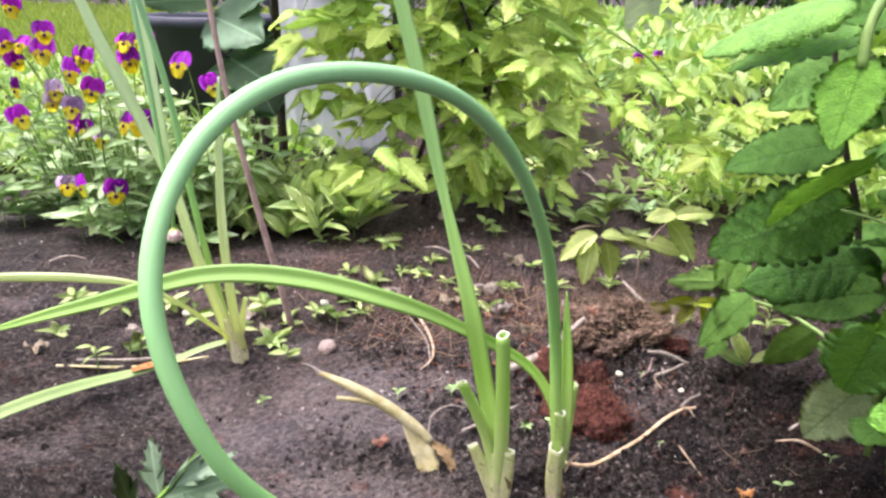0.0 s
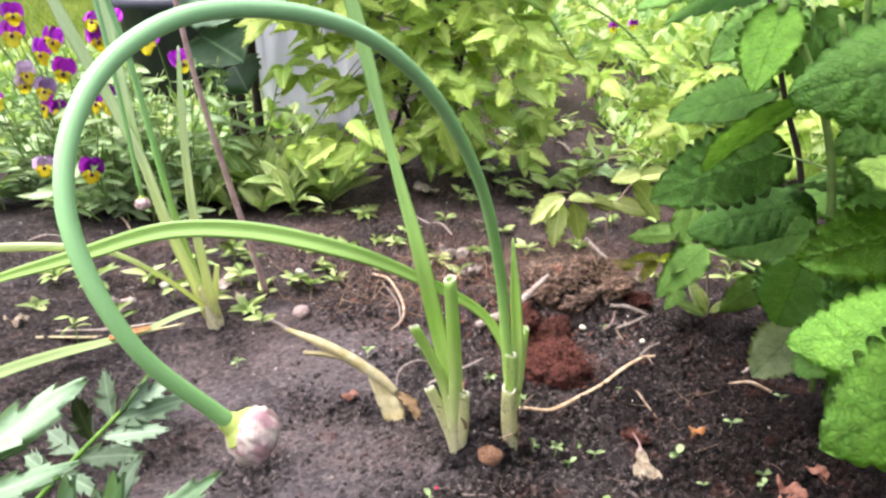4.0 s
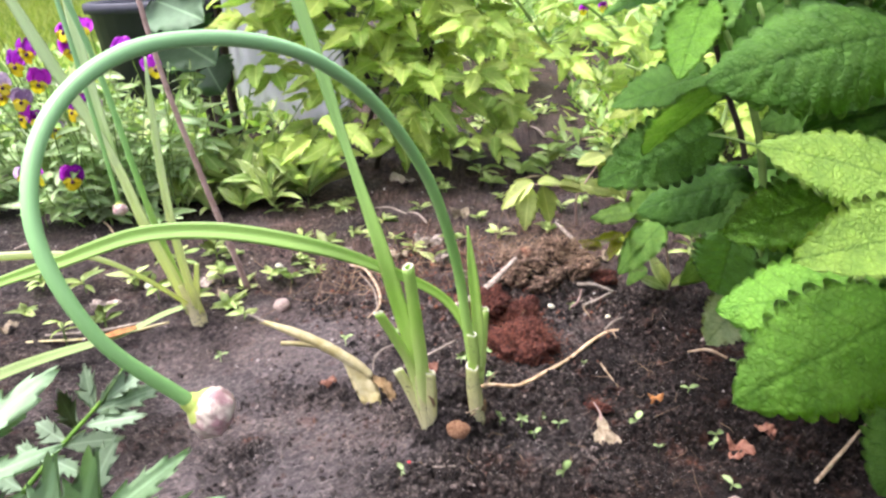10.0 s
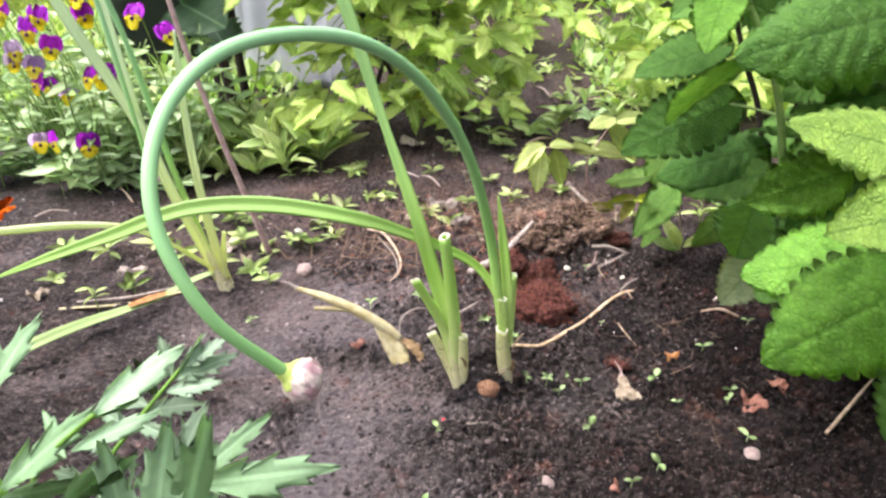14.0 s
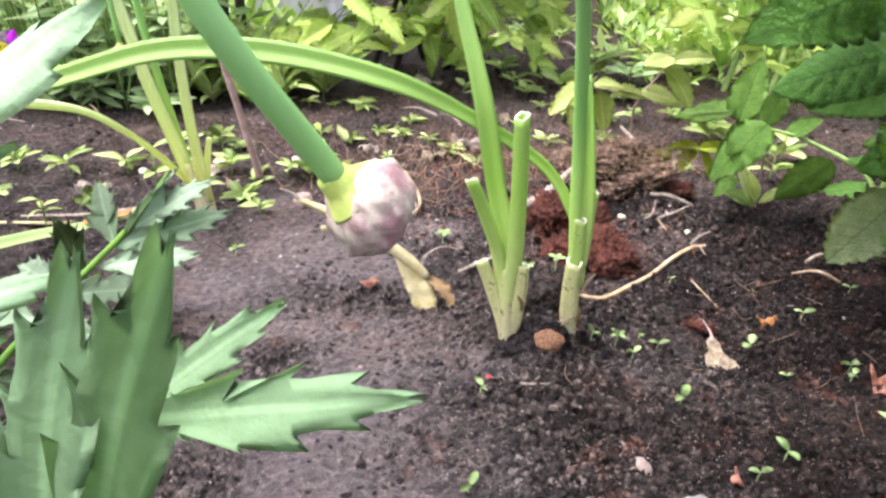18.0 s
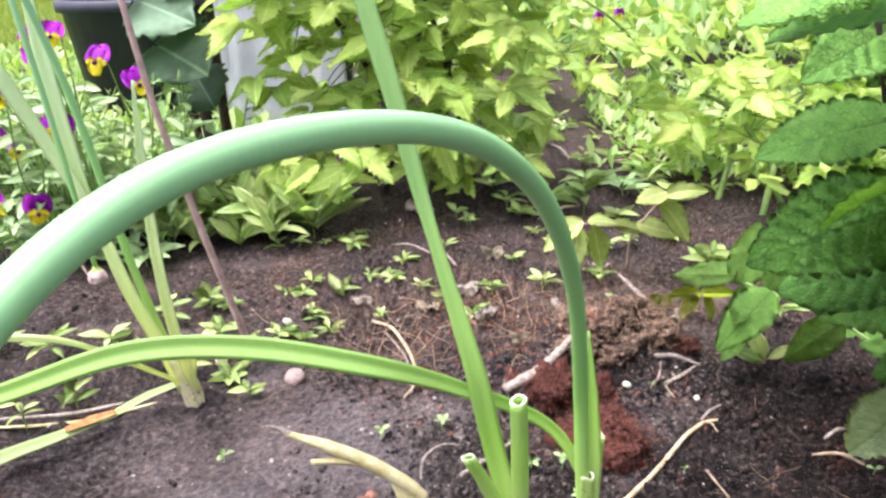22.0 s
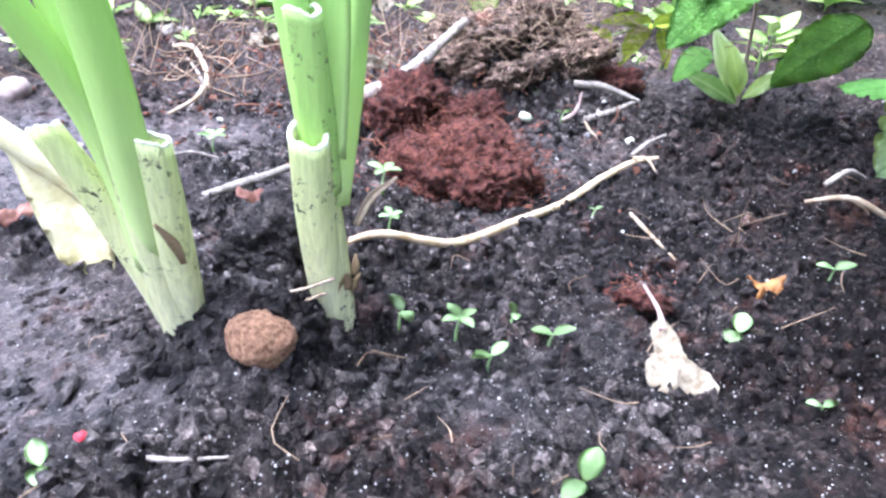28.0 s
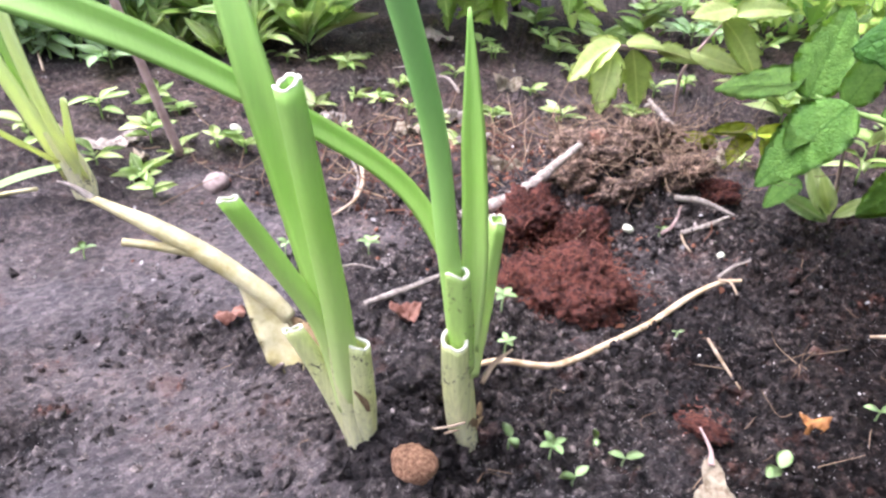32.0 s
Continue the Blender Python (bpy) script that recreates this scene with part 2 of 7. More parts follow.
def leaf_build(base, dark, tip, rough=0.45, spec=0.5, vein=0.0, trans=0.25, scale=1.0, mottled=0.15, ribs=0.0):
    """Leaf surface: midrib and grain along local y, tone varying from leaf to leaf."""
    def build(nt, b):
        info = nt.nodes.new("ShaderNodeObjectInfo")
        rnd = info.outputs["Random"]
        col = ramp(nt, rnd, [(0.0, dark), (0.5, base), (1.0, tip)])
        patch = noise_at(nt, 6.0 * scale, 4.0, 0.6)
        col = mixed(nt, mottled, col, ramp(nt, patch, [(0.35, tuple(c * 0.55 for c in base)), (0.7, tuple(min(c * 1.7, 1) for c in tip))]))
        if vein:
            sep = nt.nodes.new("ShaderNodeSeparateXYZ")
            nt.links.new(coords(nt), sep.inputs[0])
            ab = nt.nodes.new("ShaderNodeMath")
            ab.operation = "ABSOLUTE"
            nt.links.new(sep.outputs[0], ab.inputs[0])
            line = ramp(nt, ab.outputs[0], [(0.008, (1, 1, 1)), (0.022, (0, 0, 0))])
            col = mixed(nt, mixed(nt, 1.0, line, (vein, vein, vein), "MULTIPLY"), col, tuple(min(c * 1.9 + 0.03, 1) for c in tip))
        relief = noise_at(nt, 22.0 * scale, 3.0, 0.6)
        if ribs:
            # puckered between a net of sunken veins that sweep forward from the midrib
            back = nt.nodes.new("ShaderNodeMath")
            back.operation = "MULTIPLY_ADD"
            nt.links.new(ab.outputs[0], back.inputs[0])
            back.inputs[1].default_value = -0.55
            nt.links.new(sep.outputs[1], back.inputs[2])
            lay = nt.nodes.new("ShaderNodeCombineXYZ")
            nt.links.new(sep.outputs[0], lay.inputs[0])
            nt.links.new(back.outputs[0], lay.inputs[1])
            ridge = node(nt, "ShaderNodeTexWave", Scale=2.2, Distortion=1.5, Detail=1.0)
            ridge.bands_direction = "Y"
            nt.links.new(lay.outputs[0], ridge.inputs["Vector"])
            net = node(nt, "ShaderNodeTexVoronoi", Scale=24.0)
            net.feature = "DISTANCE_TO_EDGE"
            nt.links.new(lay.outputs[0], net.inputs["Vector"])
            main = ramp(nt, ridge.outputs["Fac"], [(0.02, (0, 0, 0)), (0.22, (1, 1, 1))])
            cells = ramp(nt, net.outputs["Distance"], [(0.0, (0, 0, 0)), (0.22, (1, 1, 1))])
            relief = mixed(nt, 0.60, main, cells)
            # The relief also drives the colour: grooves darker, puckers lighter.
            col = mixed(nt, ribs, col, mixed(nt, 1.0, col, ramp(nt, relief, [(0.1, (0.78, 0.80, 0.76)), (0.9, (1.10, 1.08, 1.05))]), "MULTIPLY"))
        nt.links.new(col, b.inputs["Base Color"])
        b.inputs["Roughness"].default_value = rough
        b.inputs["Specular IOR Level"].default_value = spec
        bumped(nt, b, relief, 0.5, 0.0012 if ribs else 0.0010)
        if trans:
            tr = nt.nodes.new("ShaderNodeBsdfTranslucent")
            nt.links.new(mixed(nt, 1.0, col, (1.35, 1.38, 0.75), "MULTIPLY"), tr.inputs[0])
            mx = nt.nodes.new("ShaderNodeMixShader")
            mx.inputs[0].default_value = trans
            out = nt.nodes["Material Output"]
            nt.links.new(b.outputs[0], mx.inputs[1])
            nt.links.new(tr.outputs[0], mx.inputs[2])
            nt.links.new(mx.outputs[0], out.inputs[0])
    return build


def balm_build(base, dark, tip, rough=0.42, wear=0.4):
    """Wrinkled leaf: sunken veins from the mesh's own vein attribute and a net of fine wrinkles, groove shade and
    pucker glints painted into the colour, dull and shiny patches, small bite marks.
    """
    def build(nt, b):
        info = nt.nodes.new("ShaderNodeObjectInfo")
        col = ramp(nt, info.outputs["Random"], [(0.0, dark), (0.5, base), (1.0, tip)])
        patch = noise_at(nt, 5.0, 4.0, 0.6)
        col = mixed(nt, 1.0, col, ramp(nt, patch, [(0.34, (0.74, 0.80, 0.78)), (0.68, (1.22, 1.16, 1.20))]), "MULTIPLY")
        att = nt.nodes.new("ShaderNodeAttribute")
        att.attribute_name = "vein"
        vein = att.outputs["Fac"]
        # Groove shade painted in: colour is darkened along the sunken veins.
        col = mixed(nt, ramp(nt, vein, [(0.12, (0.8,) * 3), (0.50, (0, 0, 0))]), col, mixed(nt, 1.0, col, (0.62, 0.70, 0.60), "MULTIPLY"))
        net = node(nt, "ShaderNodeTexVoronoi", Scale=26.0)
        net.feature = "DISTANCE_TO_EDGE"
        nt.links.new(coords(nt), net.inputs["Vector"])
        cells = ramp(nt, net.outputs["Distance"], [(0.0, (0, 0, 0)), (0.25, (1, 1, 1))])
        # Wrinkles darkened and puckers lightened in place of sky glints.
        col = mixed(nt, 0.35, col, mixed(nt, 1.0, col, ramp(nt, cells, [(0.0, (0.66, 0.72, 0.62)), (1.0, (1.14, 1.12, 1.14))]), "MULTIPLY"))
        if wear:
            bite = ramp(nt, noise_at(nt, 24.0, 3.0, 0.6), [(0.70, (0, 0, 0)), (0.73, (wear,) * 3)])
            col = mixed(nt, bite, col, (0.16, 0.17, 0.07))
        nt.links.new(col, b.inputs["Base Color"])
        nt.links.new(ramp(nt, noise_at(nt, 9.0, 4.0, 0.7), [(0.35, (rough - 0.10,) * 3), (0.65, (rough + 0.16,) * 3)]), b.inputs["Roughness"])
        b.inputs["Specular IOR Level"].default_value = 0.32
        height = mixed(nt, 0.45, mixed(nt, 0.62, vein, cells), noise_at(nt, 60.0, 3.0, 0.6))
        bumped(nt, b, height, 0.9, 0.0024)
        tr = nt.nodes.new("ShaderNodeBsdfTranslucent")
        nt.links.new(mixed(nt, 1.0, col, (1.55, 1.45, 0.55), "MULTIPLY"), tr.inputs[0])
        mx = nt.nodes.new("ShaderNodeMixShader")
        mx.inputs[0].default_value = 0.27
        nt.links.new(b.outputs[0], mx.inputs[1])
        nt.links.new(tr.outputs[0], mx.inputs[2])
        nt.links.new(mx.outputs[0], nt.nodes["Material Output"].inputs[0])
    return build


def strap_build(low, mid, top, z0, z1, rough=0.42, dirt=0.0, streak=0.3, trans=0.15, ridge=0.45):
    """Onion-like skin: pale at the foot, green above, with fine streaks along the blade and soil specks near the foot."""
    def build(nt, b):
        sep = nt.nodes.new("ShaderNodeSeparateXYZ")
        co = coords(nt)
        nt.links.new(co, sep.inputs[0])
        mr = node(nt, "ShaderNodeMapRange", **{"From Min": z0, "From Max": z1})
        nt.links.new(sep.outputs[2], mr.inputs[0])
        col = ramp(nt, mr.outputs[0], [(0.0, low), (0.35, mid), (1.0, top)])
        mp = node(nt, "ShaderNodeMapping", Scale=(1.0, 1.0, 0.04))
        nt.links.new(co, mp.inputs[0])
        st = noise_at(nt, 900.0, 3.0, 0.6, mp.outputs[0])
        col = mixed(nt, streak, col, ramp(nt, st, [(0.35, tuple(c * 0.6 for c in mid)), (0.65, tuple(min(1, c * 1.25) for c in mid))]))
        if dirt:
            v = noise_at(nt, 420.0, 4.0, 0.75)
            clump = noise_at(nt, 60.0, 2.0, 0.5)
            spots = mixed(nt, 1.0, ramp(nt, v, [(0.57, (0, 0, 0)), (0.60, (1, 1, 1))]), ramp(nt, clump, [(0.46, (0, 0, 0)), (0.60, (1, 1, 1))]), "MULTIPLY")
            fade = ramp(nt, mr.outputs[0], [(0.45, (dirt,) * 3), (0.95, (0, 0, 0))])
            col = mixed(nt, mixed(nt, 1.0, spots, fade, "MULTIPLY"), col, (0.03, 0.025, 0.022))
        nt.links.new(col, b.inputs["Base Color"])
        b.inputs["Roughness"].default_value = rough
        b.inputs["Specular IOR Level"].default_value = 0.45
        bumped(nt, b, st, ridge, 0.001)
        if trans:
            tr = nt.nodes.new("ShaderNodeBsdfTranslucent")
            nt.links.new(mixed(nt, 1.0, col, (1.15, 1.15, 0.85), "MULTIPLY"), tr.inputs[0])
            mx = nt.nodes.new("ShaderNodeMixShader")
            mx.inputs[0].default_value = trans
            nt.links.new(b.outputs[0], mx.inputs[1])
            nt.links.new(tr.outputs[0], mx.inputs[2])
            nt.links.new(mx.outputs[0], nt.nodes["Material Output"].inputs[0])
    return build


def plain_build(a, c, scale=60.0, rough=0.8, relief=0.5, dist=0.002, spec=0.3, lo=0.35, hi=0.65):
    def build(nt, b):
        n = noise_at(nt, scale, 6.0, 0.65)
        info = nt.nodes.new("ShaderNodeObjectInfo")
        col = ramp(nt, n, [(lo, a), (hi, c)])
        shade = ramp(nt, info.outputs["Random"], [(0.0, (0.75,) * 3), (1.0, (1.15,) * 3)])
        nt.links.new(mixed(nt, 1.0, col, shade, "MULTIPLY"), b.inputs["Base Color"])
        b.inputs["Roughness"].default_value = rough
        b.inputs["Specular IOR Level"].default_value = spec
        bumped(nt, b, noise_at(nt, scale * 4, 4.0, 0.7), relief, dist)
    return build


def island_build(a, c, rough=0.85, spec=0.3):
    """Tone that differs from one small piece to the next inside a joined mesh."""
    def build(nt, b):
        geo = nt.nodes.new("ShaderNodeNewGeometry")
        col = ramp(nt, geo.outputs["Random Per Island"], [(0.0, a), (1.0, c)])
        n = noise_at(nt, 400.0, 3.0, 0.7)
        col = mixed(nt, 0.6, col, mixed(nt, 1.0, col, ramp(nt, n, [(0.3, (0.4,) * 3), (0.7, (1.6,) * 3)]), "MULTIPLY"))
        nt.links.new(col, b.inputs["Base Color"])
        b.inputs["Roughness"].default_value = rough
        b.inputs["Specular IOR Level"].default_value = spec
    return build


def island_leaf(a, m, c, rough=0.5, trans=0.3):
    def build(nt, b):
        geo = nt.nodes.new("ShaderNodeNewGeometry")
        col = ramp(nt, geo.outputs["Random Per Island"], [(0.0, a), (0.5, m), (1.0, c)])
        nt.links.new(col, b.inputs["Base Color"])
        b.inputs["Roughness"].default_value = rough
        tr = nt.nodes.new("ShaderNodeBsdfTranslucent")
        nt.links.new(mixed(nt, 1.0, col, (1.4, 1.5, 0.6), "MULTIPLY"), tr.inputs[0])
        mx = nt.nodes.new("ShaderNodeMixShader")
        mx.inputs[0].default_value = trans
        nt.links.new(b.outputs[0], mx.inputs[1])
        nt.links.new(tr.outputs[0], mx.inputs[2])
        nt.links.new(mx.outputs[0], nt.nodes["Material Output"].inputs[0])
    return build


M_SOIL = material("soil", soil_build)
# Lighter than the ground below: shade in the gaps is put into the colour.
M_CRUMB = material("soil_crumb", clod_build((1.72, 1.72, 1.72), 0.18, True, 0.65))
M_CLOD = material("damp_soil_lump", clod_build((0.72, 0.70, 0.70), 0.15, False, 0.7))
M_MOUND = material("brown_rooty_soil", clod_build((3.2, 2.6, 2.05)))
M_GRIT = material("pale_grit", island_build((0.14, 0.13, 0.12), (0.50, 0.47, 0.43), 0.7))
M_STEM = material("garlic_stem", strap_build((0.86, 0.79, 0.55), (0.72, 0.73, 0.36), (0.46, 0.64, 0.16), 0.0, 0.14, dirt=1.0, streak=0.32, trans=0.25))
M_BLADE = material("garlic_blade", strap_build((0.66, 0.77, 0.31), (0.38, 0.62, 0.12), (0.30, 0.54, 0.18), 0.05, 0.30, streak=0.07, trans=0.30, ridge=0.15))
M_SHEATH = material("green_sheath", strap_build((0.66, 0.78, 0.30), (0.46, 0.68, 0.16), (0.52, 0.70, 0.22), 0.05, 0.13, dirt=1.0, streak=0.15, trans=0.25))
M_PALEBLADE = material("pale_garlic_blade", strap_build((0.86, 0.90, 0.42), (0.74, 0.85, 0.42), (0.60, 0.77, 0.48), 0.0, 0.30, streak=0.10, trans=0.35, ridge=0.2))
M_FALLEN = material("fallen_green_blade", strap_build((0.34, 0.46, 0.17), (0.30, 0.43, 0.15), (0.26, 0.40, 0.14), -0.05, 0.10, streak=0.3, trans=0.2))
M_SCAPE = material("scape_skin", strap_build((0.44, 0.68, 0.14), (0.26, 0.57, 0.13), (0.27, 0.55, 0.25), 0.08, 0.37, rough=0.40, streak=0.04, trans=0.0, ridge=0.06))
M_DRYLEAF = material("withered_leaf", plain_build((0.42, 0.36, 0.15), (0.66, 0.61, 0.37), 70.0, 0.6, 0.5, 0.002))
M_BROWNLEAF = material("rotten_leaf", plain_build((0.18, 0.11, 0.050), (0.42, 0.30, 0.15), 120.0, 0.6, 0.8, 0.003))
M_CUT = material("cut_face", plain_build((0.52, 0.54, 0.34), (0.80, 0.79, 0.64), 300.0, 0.7, 0.4, 0.001))
M_PAPER = material("papery_bulb_skin", plain_build((0.40, 0.24, 0.24), (0.70, 0.62, 0.50), 130.0, 0.40, 0.4, 0.001, 0.4, 0.42, 0.60))
M_STRAW = material("dry_straw", plain_build((0.26, 0.18, 0.10), (0.48, 0.38, 0.27), 130.0, 0.75, 0.6, 0.001))
M_PALESTRAW = material("bleached_straw", plain_build((0.16, 0.13, 0.10), (0.44, 0.38, 0.32), 260.0, 0.75, 0.6, 0.001))
M_ROOT = material("yellow_root", plain_build((0.32, 0.21, 0.10), (0.66, 0.52, 0.34), 90.0, 0.6, 0.6, 0.001))
M_PEAT = material("red_peat", plain_build((0.022, 0.008, 0.006), (0.26, 0.085, 0.056), 300.0, 0.95, 1.0, 0.005))
M_FIBRE = material("peat_fibre", island_build((0.05, 0.018, 0.011), (0.24, 0.10, 0.055)))
M_PEATFIBRE = material("red_peat_fibre", island_build((0.04, 0.013, 0.008), (0.30, 0.108, 0.066)))
M_FIBREPALE = material("pale_root_fibre", island_build((0.12, 0.075, 0.045), (0.34, 0.24, 0.15)))
M_NUT = material("clay_pebble", plain_build((0.17, 0.075, 0.035), (0.56, 0.32, 0.18), 620.0, 0.9, 1.0, 0.003))
M_STONE = material("grey_stone", plain_build((0.13, 0.125, 0.12), (0.40, 0.385, 0.365), 75.0, 0.8, 0.8, 0.003))
M_PEBBLE = material("pinkish_pebble", plain_build((0.20, 0.145, 0.125), (0.40, 0.32, 0.275), 90.0, 0.8, 0.5, 0.001))
M_PETAL = material("cream_dead_leaf", plain_build((0.20, 0.15, 0.09), (0.44, 0.38, 0.27), 260.0, 0.7, 0.8, 0.002))
M_ORANGELEAF = material("orange_dead_leaf", plain_build((0.26, 0.10, 0.03), (0.58, 0.27, 0.08), 200.0, 0.6, 0.5, 0.001))
M_REDLEAF = material("red_brown_dead_leaf", plain_build((0.14, 0.05, 0.03), (0.30, 0.15, 0.10), 140.0, 0.6, 0.5, 0.001))
M_SEED = material("cotyledon", leaf_build((0.40, 0.55, 0.27), (0.34, 0.49, 0.21), (0.48, 0.62, 0.34), 0.5, 0.5, 0.0, 0.3, 20.0))
M_WEED = material("weed_leaf", leaf_build((0.42, 0.56, 0.21), (0.26, 0.42, 0.13), (0.62, 0.70, 0.38), 0.42, 0.5, 0.25, 0.35))
M_VIOLALEAF = material("viola_leaf", leaf_build((0.44, 0.60, 0.33), (0.30, 0.48, 0.22), (0.56, 0.68, 0.46), 0.5, 0.4, 0.2, 0.3))
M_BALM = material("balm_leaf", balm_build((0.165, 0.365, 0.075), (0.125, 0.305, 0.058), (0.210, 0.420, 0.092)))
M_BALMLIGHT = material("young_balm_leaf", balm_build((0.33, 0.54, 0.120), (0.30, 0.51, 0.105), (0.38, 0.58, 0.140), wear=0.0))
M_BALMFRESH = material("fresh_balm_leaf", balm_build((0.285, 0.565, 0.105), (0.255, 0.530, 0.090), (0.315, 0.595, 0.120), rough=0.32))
# Greyish leaf, its colour lightened further to offset the shade over it.
M_BALMPALE = material("greyish_balm_leaf", balm_build((0.42, 0.53, 0.30), (0.38, 0.50, 0.27), (0.46, 0.56, 0.34), rough=0.36, wear=0.8))
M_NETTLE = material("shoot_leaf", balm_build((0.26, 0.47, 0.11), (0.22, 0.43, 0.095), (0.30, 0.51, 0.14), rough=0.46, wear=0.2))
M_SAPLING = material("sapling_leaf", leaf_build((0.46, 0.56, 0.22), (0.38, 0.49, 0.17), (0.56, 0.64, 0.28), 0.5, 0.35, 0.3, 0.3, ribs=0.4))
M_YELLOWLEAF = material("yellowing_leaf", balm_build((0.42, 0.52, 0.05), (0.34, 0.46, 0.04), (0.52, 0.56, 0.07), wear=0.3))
M_BALMSTEM = material("balm_stem", plain_build((0.12, 0.22, 0.05), (0.24, 0.36, 0.10), 60.0, 0.5, 0.3, 0.001))
M_BUSH = material("shrub_leaf", leaf_build((0.53, 0.68, 0.24), (0.37, 0.54, 0.17), (0.62, 0.71, 0.31), 0.5, 0.3, 0.35, 0.48, ribs=0.35))
M_FARLEAF = material("far_weed_leaf", island_leaf((0.15, 0.30, 0.07), (0.32, 0.47, 0.14), (0.52, 0.62, 0.28)))
M_BARK = material("dark_bark", plain_build((0.03, 0.022, 0.018), (0.08, 0.06, 0.05), 70.0, 0.9, 1.0, 0.003))
M_REDSTALK = material("reddish_dry_stalk", plain_build((0.30, 0.20, 0.17), (0.50, 0.36, 0.32), 80.0, 0.8, 0.5, 0.001))
# Greyer copy of the marigold leaf, reflected sky put into its colour.
M_MARISHEEN = material("sheen_marigold_leaf", leaf_build((0.25, 0.36, 0.24), (0.20, 0.31, 0.18), (0.31, 0.41, 0.30), 0.60, 0.3, 0.25, 0.22, mottled=0.12))
M_MARI = material("marigold_leaf", leaf_build((0.265, 0.420, 0.240), (0.215, 0.365, 0.175), (0.325, 0.475, 0.305), 0.60, 0.28, 0.25, 0.22, mottled=0.12))
M_MARISTEM = material("marigold_stem", plain_build((0.10, 0.26, 0.03), (0.20, 0.40, 0.05), 80.0, 0.45, 0.2, 0.001))
M_ORANGE = material("orange_petal", leaf_build((0.85, 0.20, 0.01), (0.80, 0.14, 0.01), (0.90, 0.30, 0.02), 0.5, 0.3, 0.0, 0.25))
M_PURPLE = material("purple_petal", leaf_build((0.42, 0.015, 0.56), (0.28, 0.012, 0.42), (0.52, 0.03, 0.62), 0.5, 0.3, 0.0, 0.25, mottled=0.05))
M_YELLOW = material("yellow_petal", leaf_build((0.88, 0.80, 0.03), (0.88, 0.74, 0.02), (0.90, 0.85, 0.15), 0.5, 0.3, 0.0, 0.2))
M_LILAC = material("lilac_petal", leaf_build((0.50, 0.34, 0.60), (0.35, 0.20, 0.50), (0.70, 0.58, 0.74), 0.5, 0.3, 0.0, 0.2))
M_VIOLAEYE = material("viola_eye", plain_build((0.03, 0.004, 0.03), (0.07, 0.01, 0.05), 80.0, 0.6, 0.1, 0.001))
M_COLT = material("blue_green_broad_leaf", leaf_build((0.13, 0.24, 0.13), (0.09, 0.19, 0.10), (0.20, 0.32, 0.20), 0.5, 0.4, 0.5, 0.2))
M_WHITE = material("white_sheet", plain_build((0.72, 0.74, 0.78), (0.84, 0.85, 0.87), 6.0, 0.6, 0.1, 0.002))
M_GREY = material("dark_grey_plastic", plain_build((0.035, 0.04, 0.055), (0.06, 0.065, 0.085), 8.0, 0.5, 0.1, 0.002))
M_LAWN = material("lawn_blade", island_leaf((0.18, 0.28, 0.05), (0.27, 0.36, 0.08), (0.37, 0.44, 0.14)))

# ---- ground ----
np_rng = np.random.RandomState(3)
PERM = np_rng.rand(4096)
JIT = np_rng.rand(4096, 2)


def hash2(i, j):
    return (i * 73856093 ^ j * 19349663) & 4095


def value_noise(x, y, s):
    x, y = x / s + 1000.0, y / s + 1000.0
    i, j = np.floor(x).astype(np.int64), np.floor(y).astype(np.int64)
    f, g = x - i, y - j
    f, g = f * f * (3 - 2 * f), g * g * (3 - 2 * g)
    a, b, c, d = (PERM[hash2(i + p, j + q)] for p, q in ((0, 0), (1, 0), (0, 1), (1, 1)))
    return (a * (1 - f) + b * f) * (1 - g) + (c * (1 - f) + d * f) * g - 0.5


def plates(x, y, s):
    """Angular clods of about the size s, each with its own height and tilt, and gaps between them: 0 to 1."""
    wx, wy = value_noise(x, y, s * 0.7), value_noise(x + 7.7, y, s * 0.7)
    x, y = x / s + 1000.0 + 0.55 * wx, y / s + 1000.0 + 0.55 * wy
    i, j = np.floor(x).astype(np.int64), np.floor(y).astype(np.int64)
    f1, f2, top = np.full_like(x, 9.0), np.full_like(x, 9.0), np.zeros_like(x)
    for p in (-1, 0, 1):
        for q in (-1, 0, 1):
            h = hash2(i + p, j + q)
            dx, dy = x - (i + p + JIT[h, 0]), y - (j + q + JIT[h, 1])
            d = np.sqrt(dx * dx + dy * dy)
            t = PERM[(h * 7 + 11) & 4095] ** 1.5 + 0.7 * (PERM[(h + 5) & 4095] - 0.5) * dx + 0.7 * (PERM[(h + 9) & 4095] - 0.5) * dy
            near = d < f1
            f2 = np.where(near, f1, np.minimum(f2, d))
            top = np.where(near, t, top)
            f1 = np.where(near, d, f1)
    gap = np.clip((f2 - f1) / 0.24, 0, 1)
    return np.clip(top, 0, 1.3) * gap * (2 - gap) * (1 - 0.45 * np.clip(f1, 0, 1) ** 2)


def bump_at(x, y, cx, cy, sx, sy):
    return np.exp(-((x - cx) / sx) ** 2 - ((y - cy) / sy) ** 2)


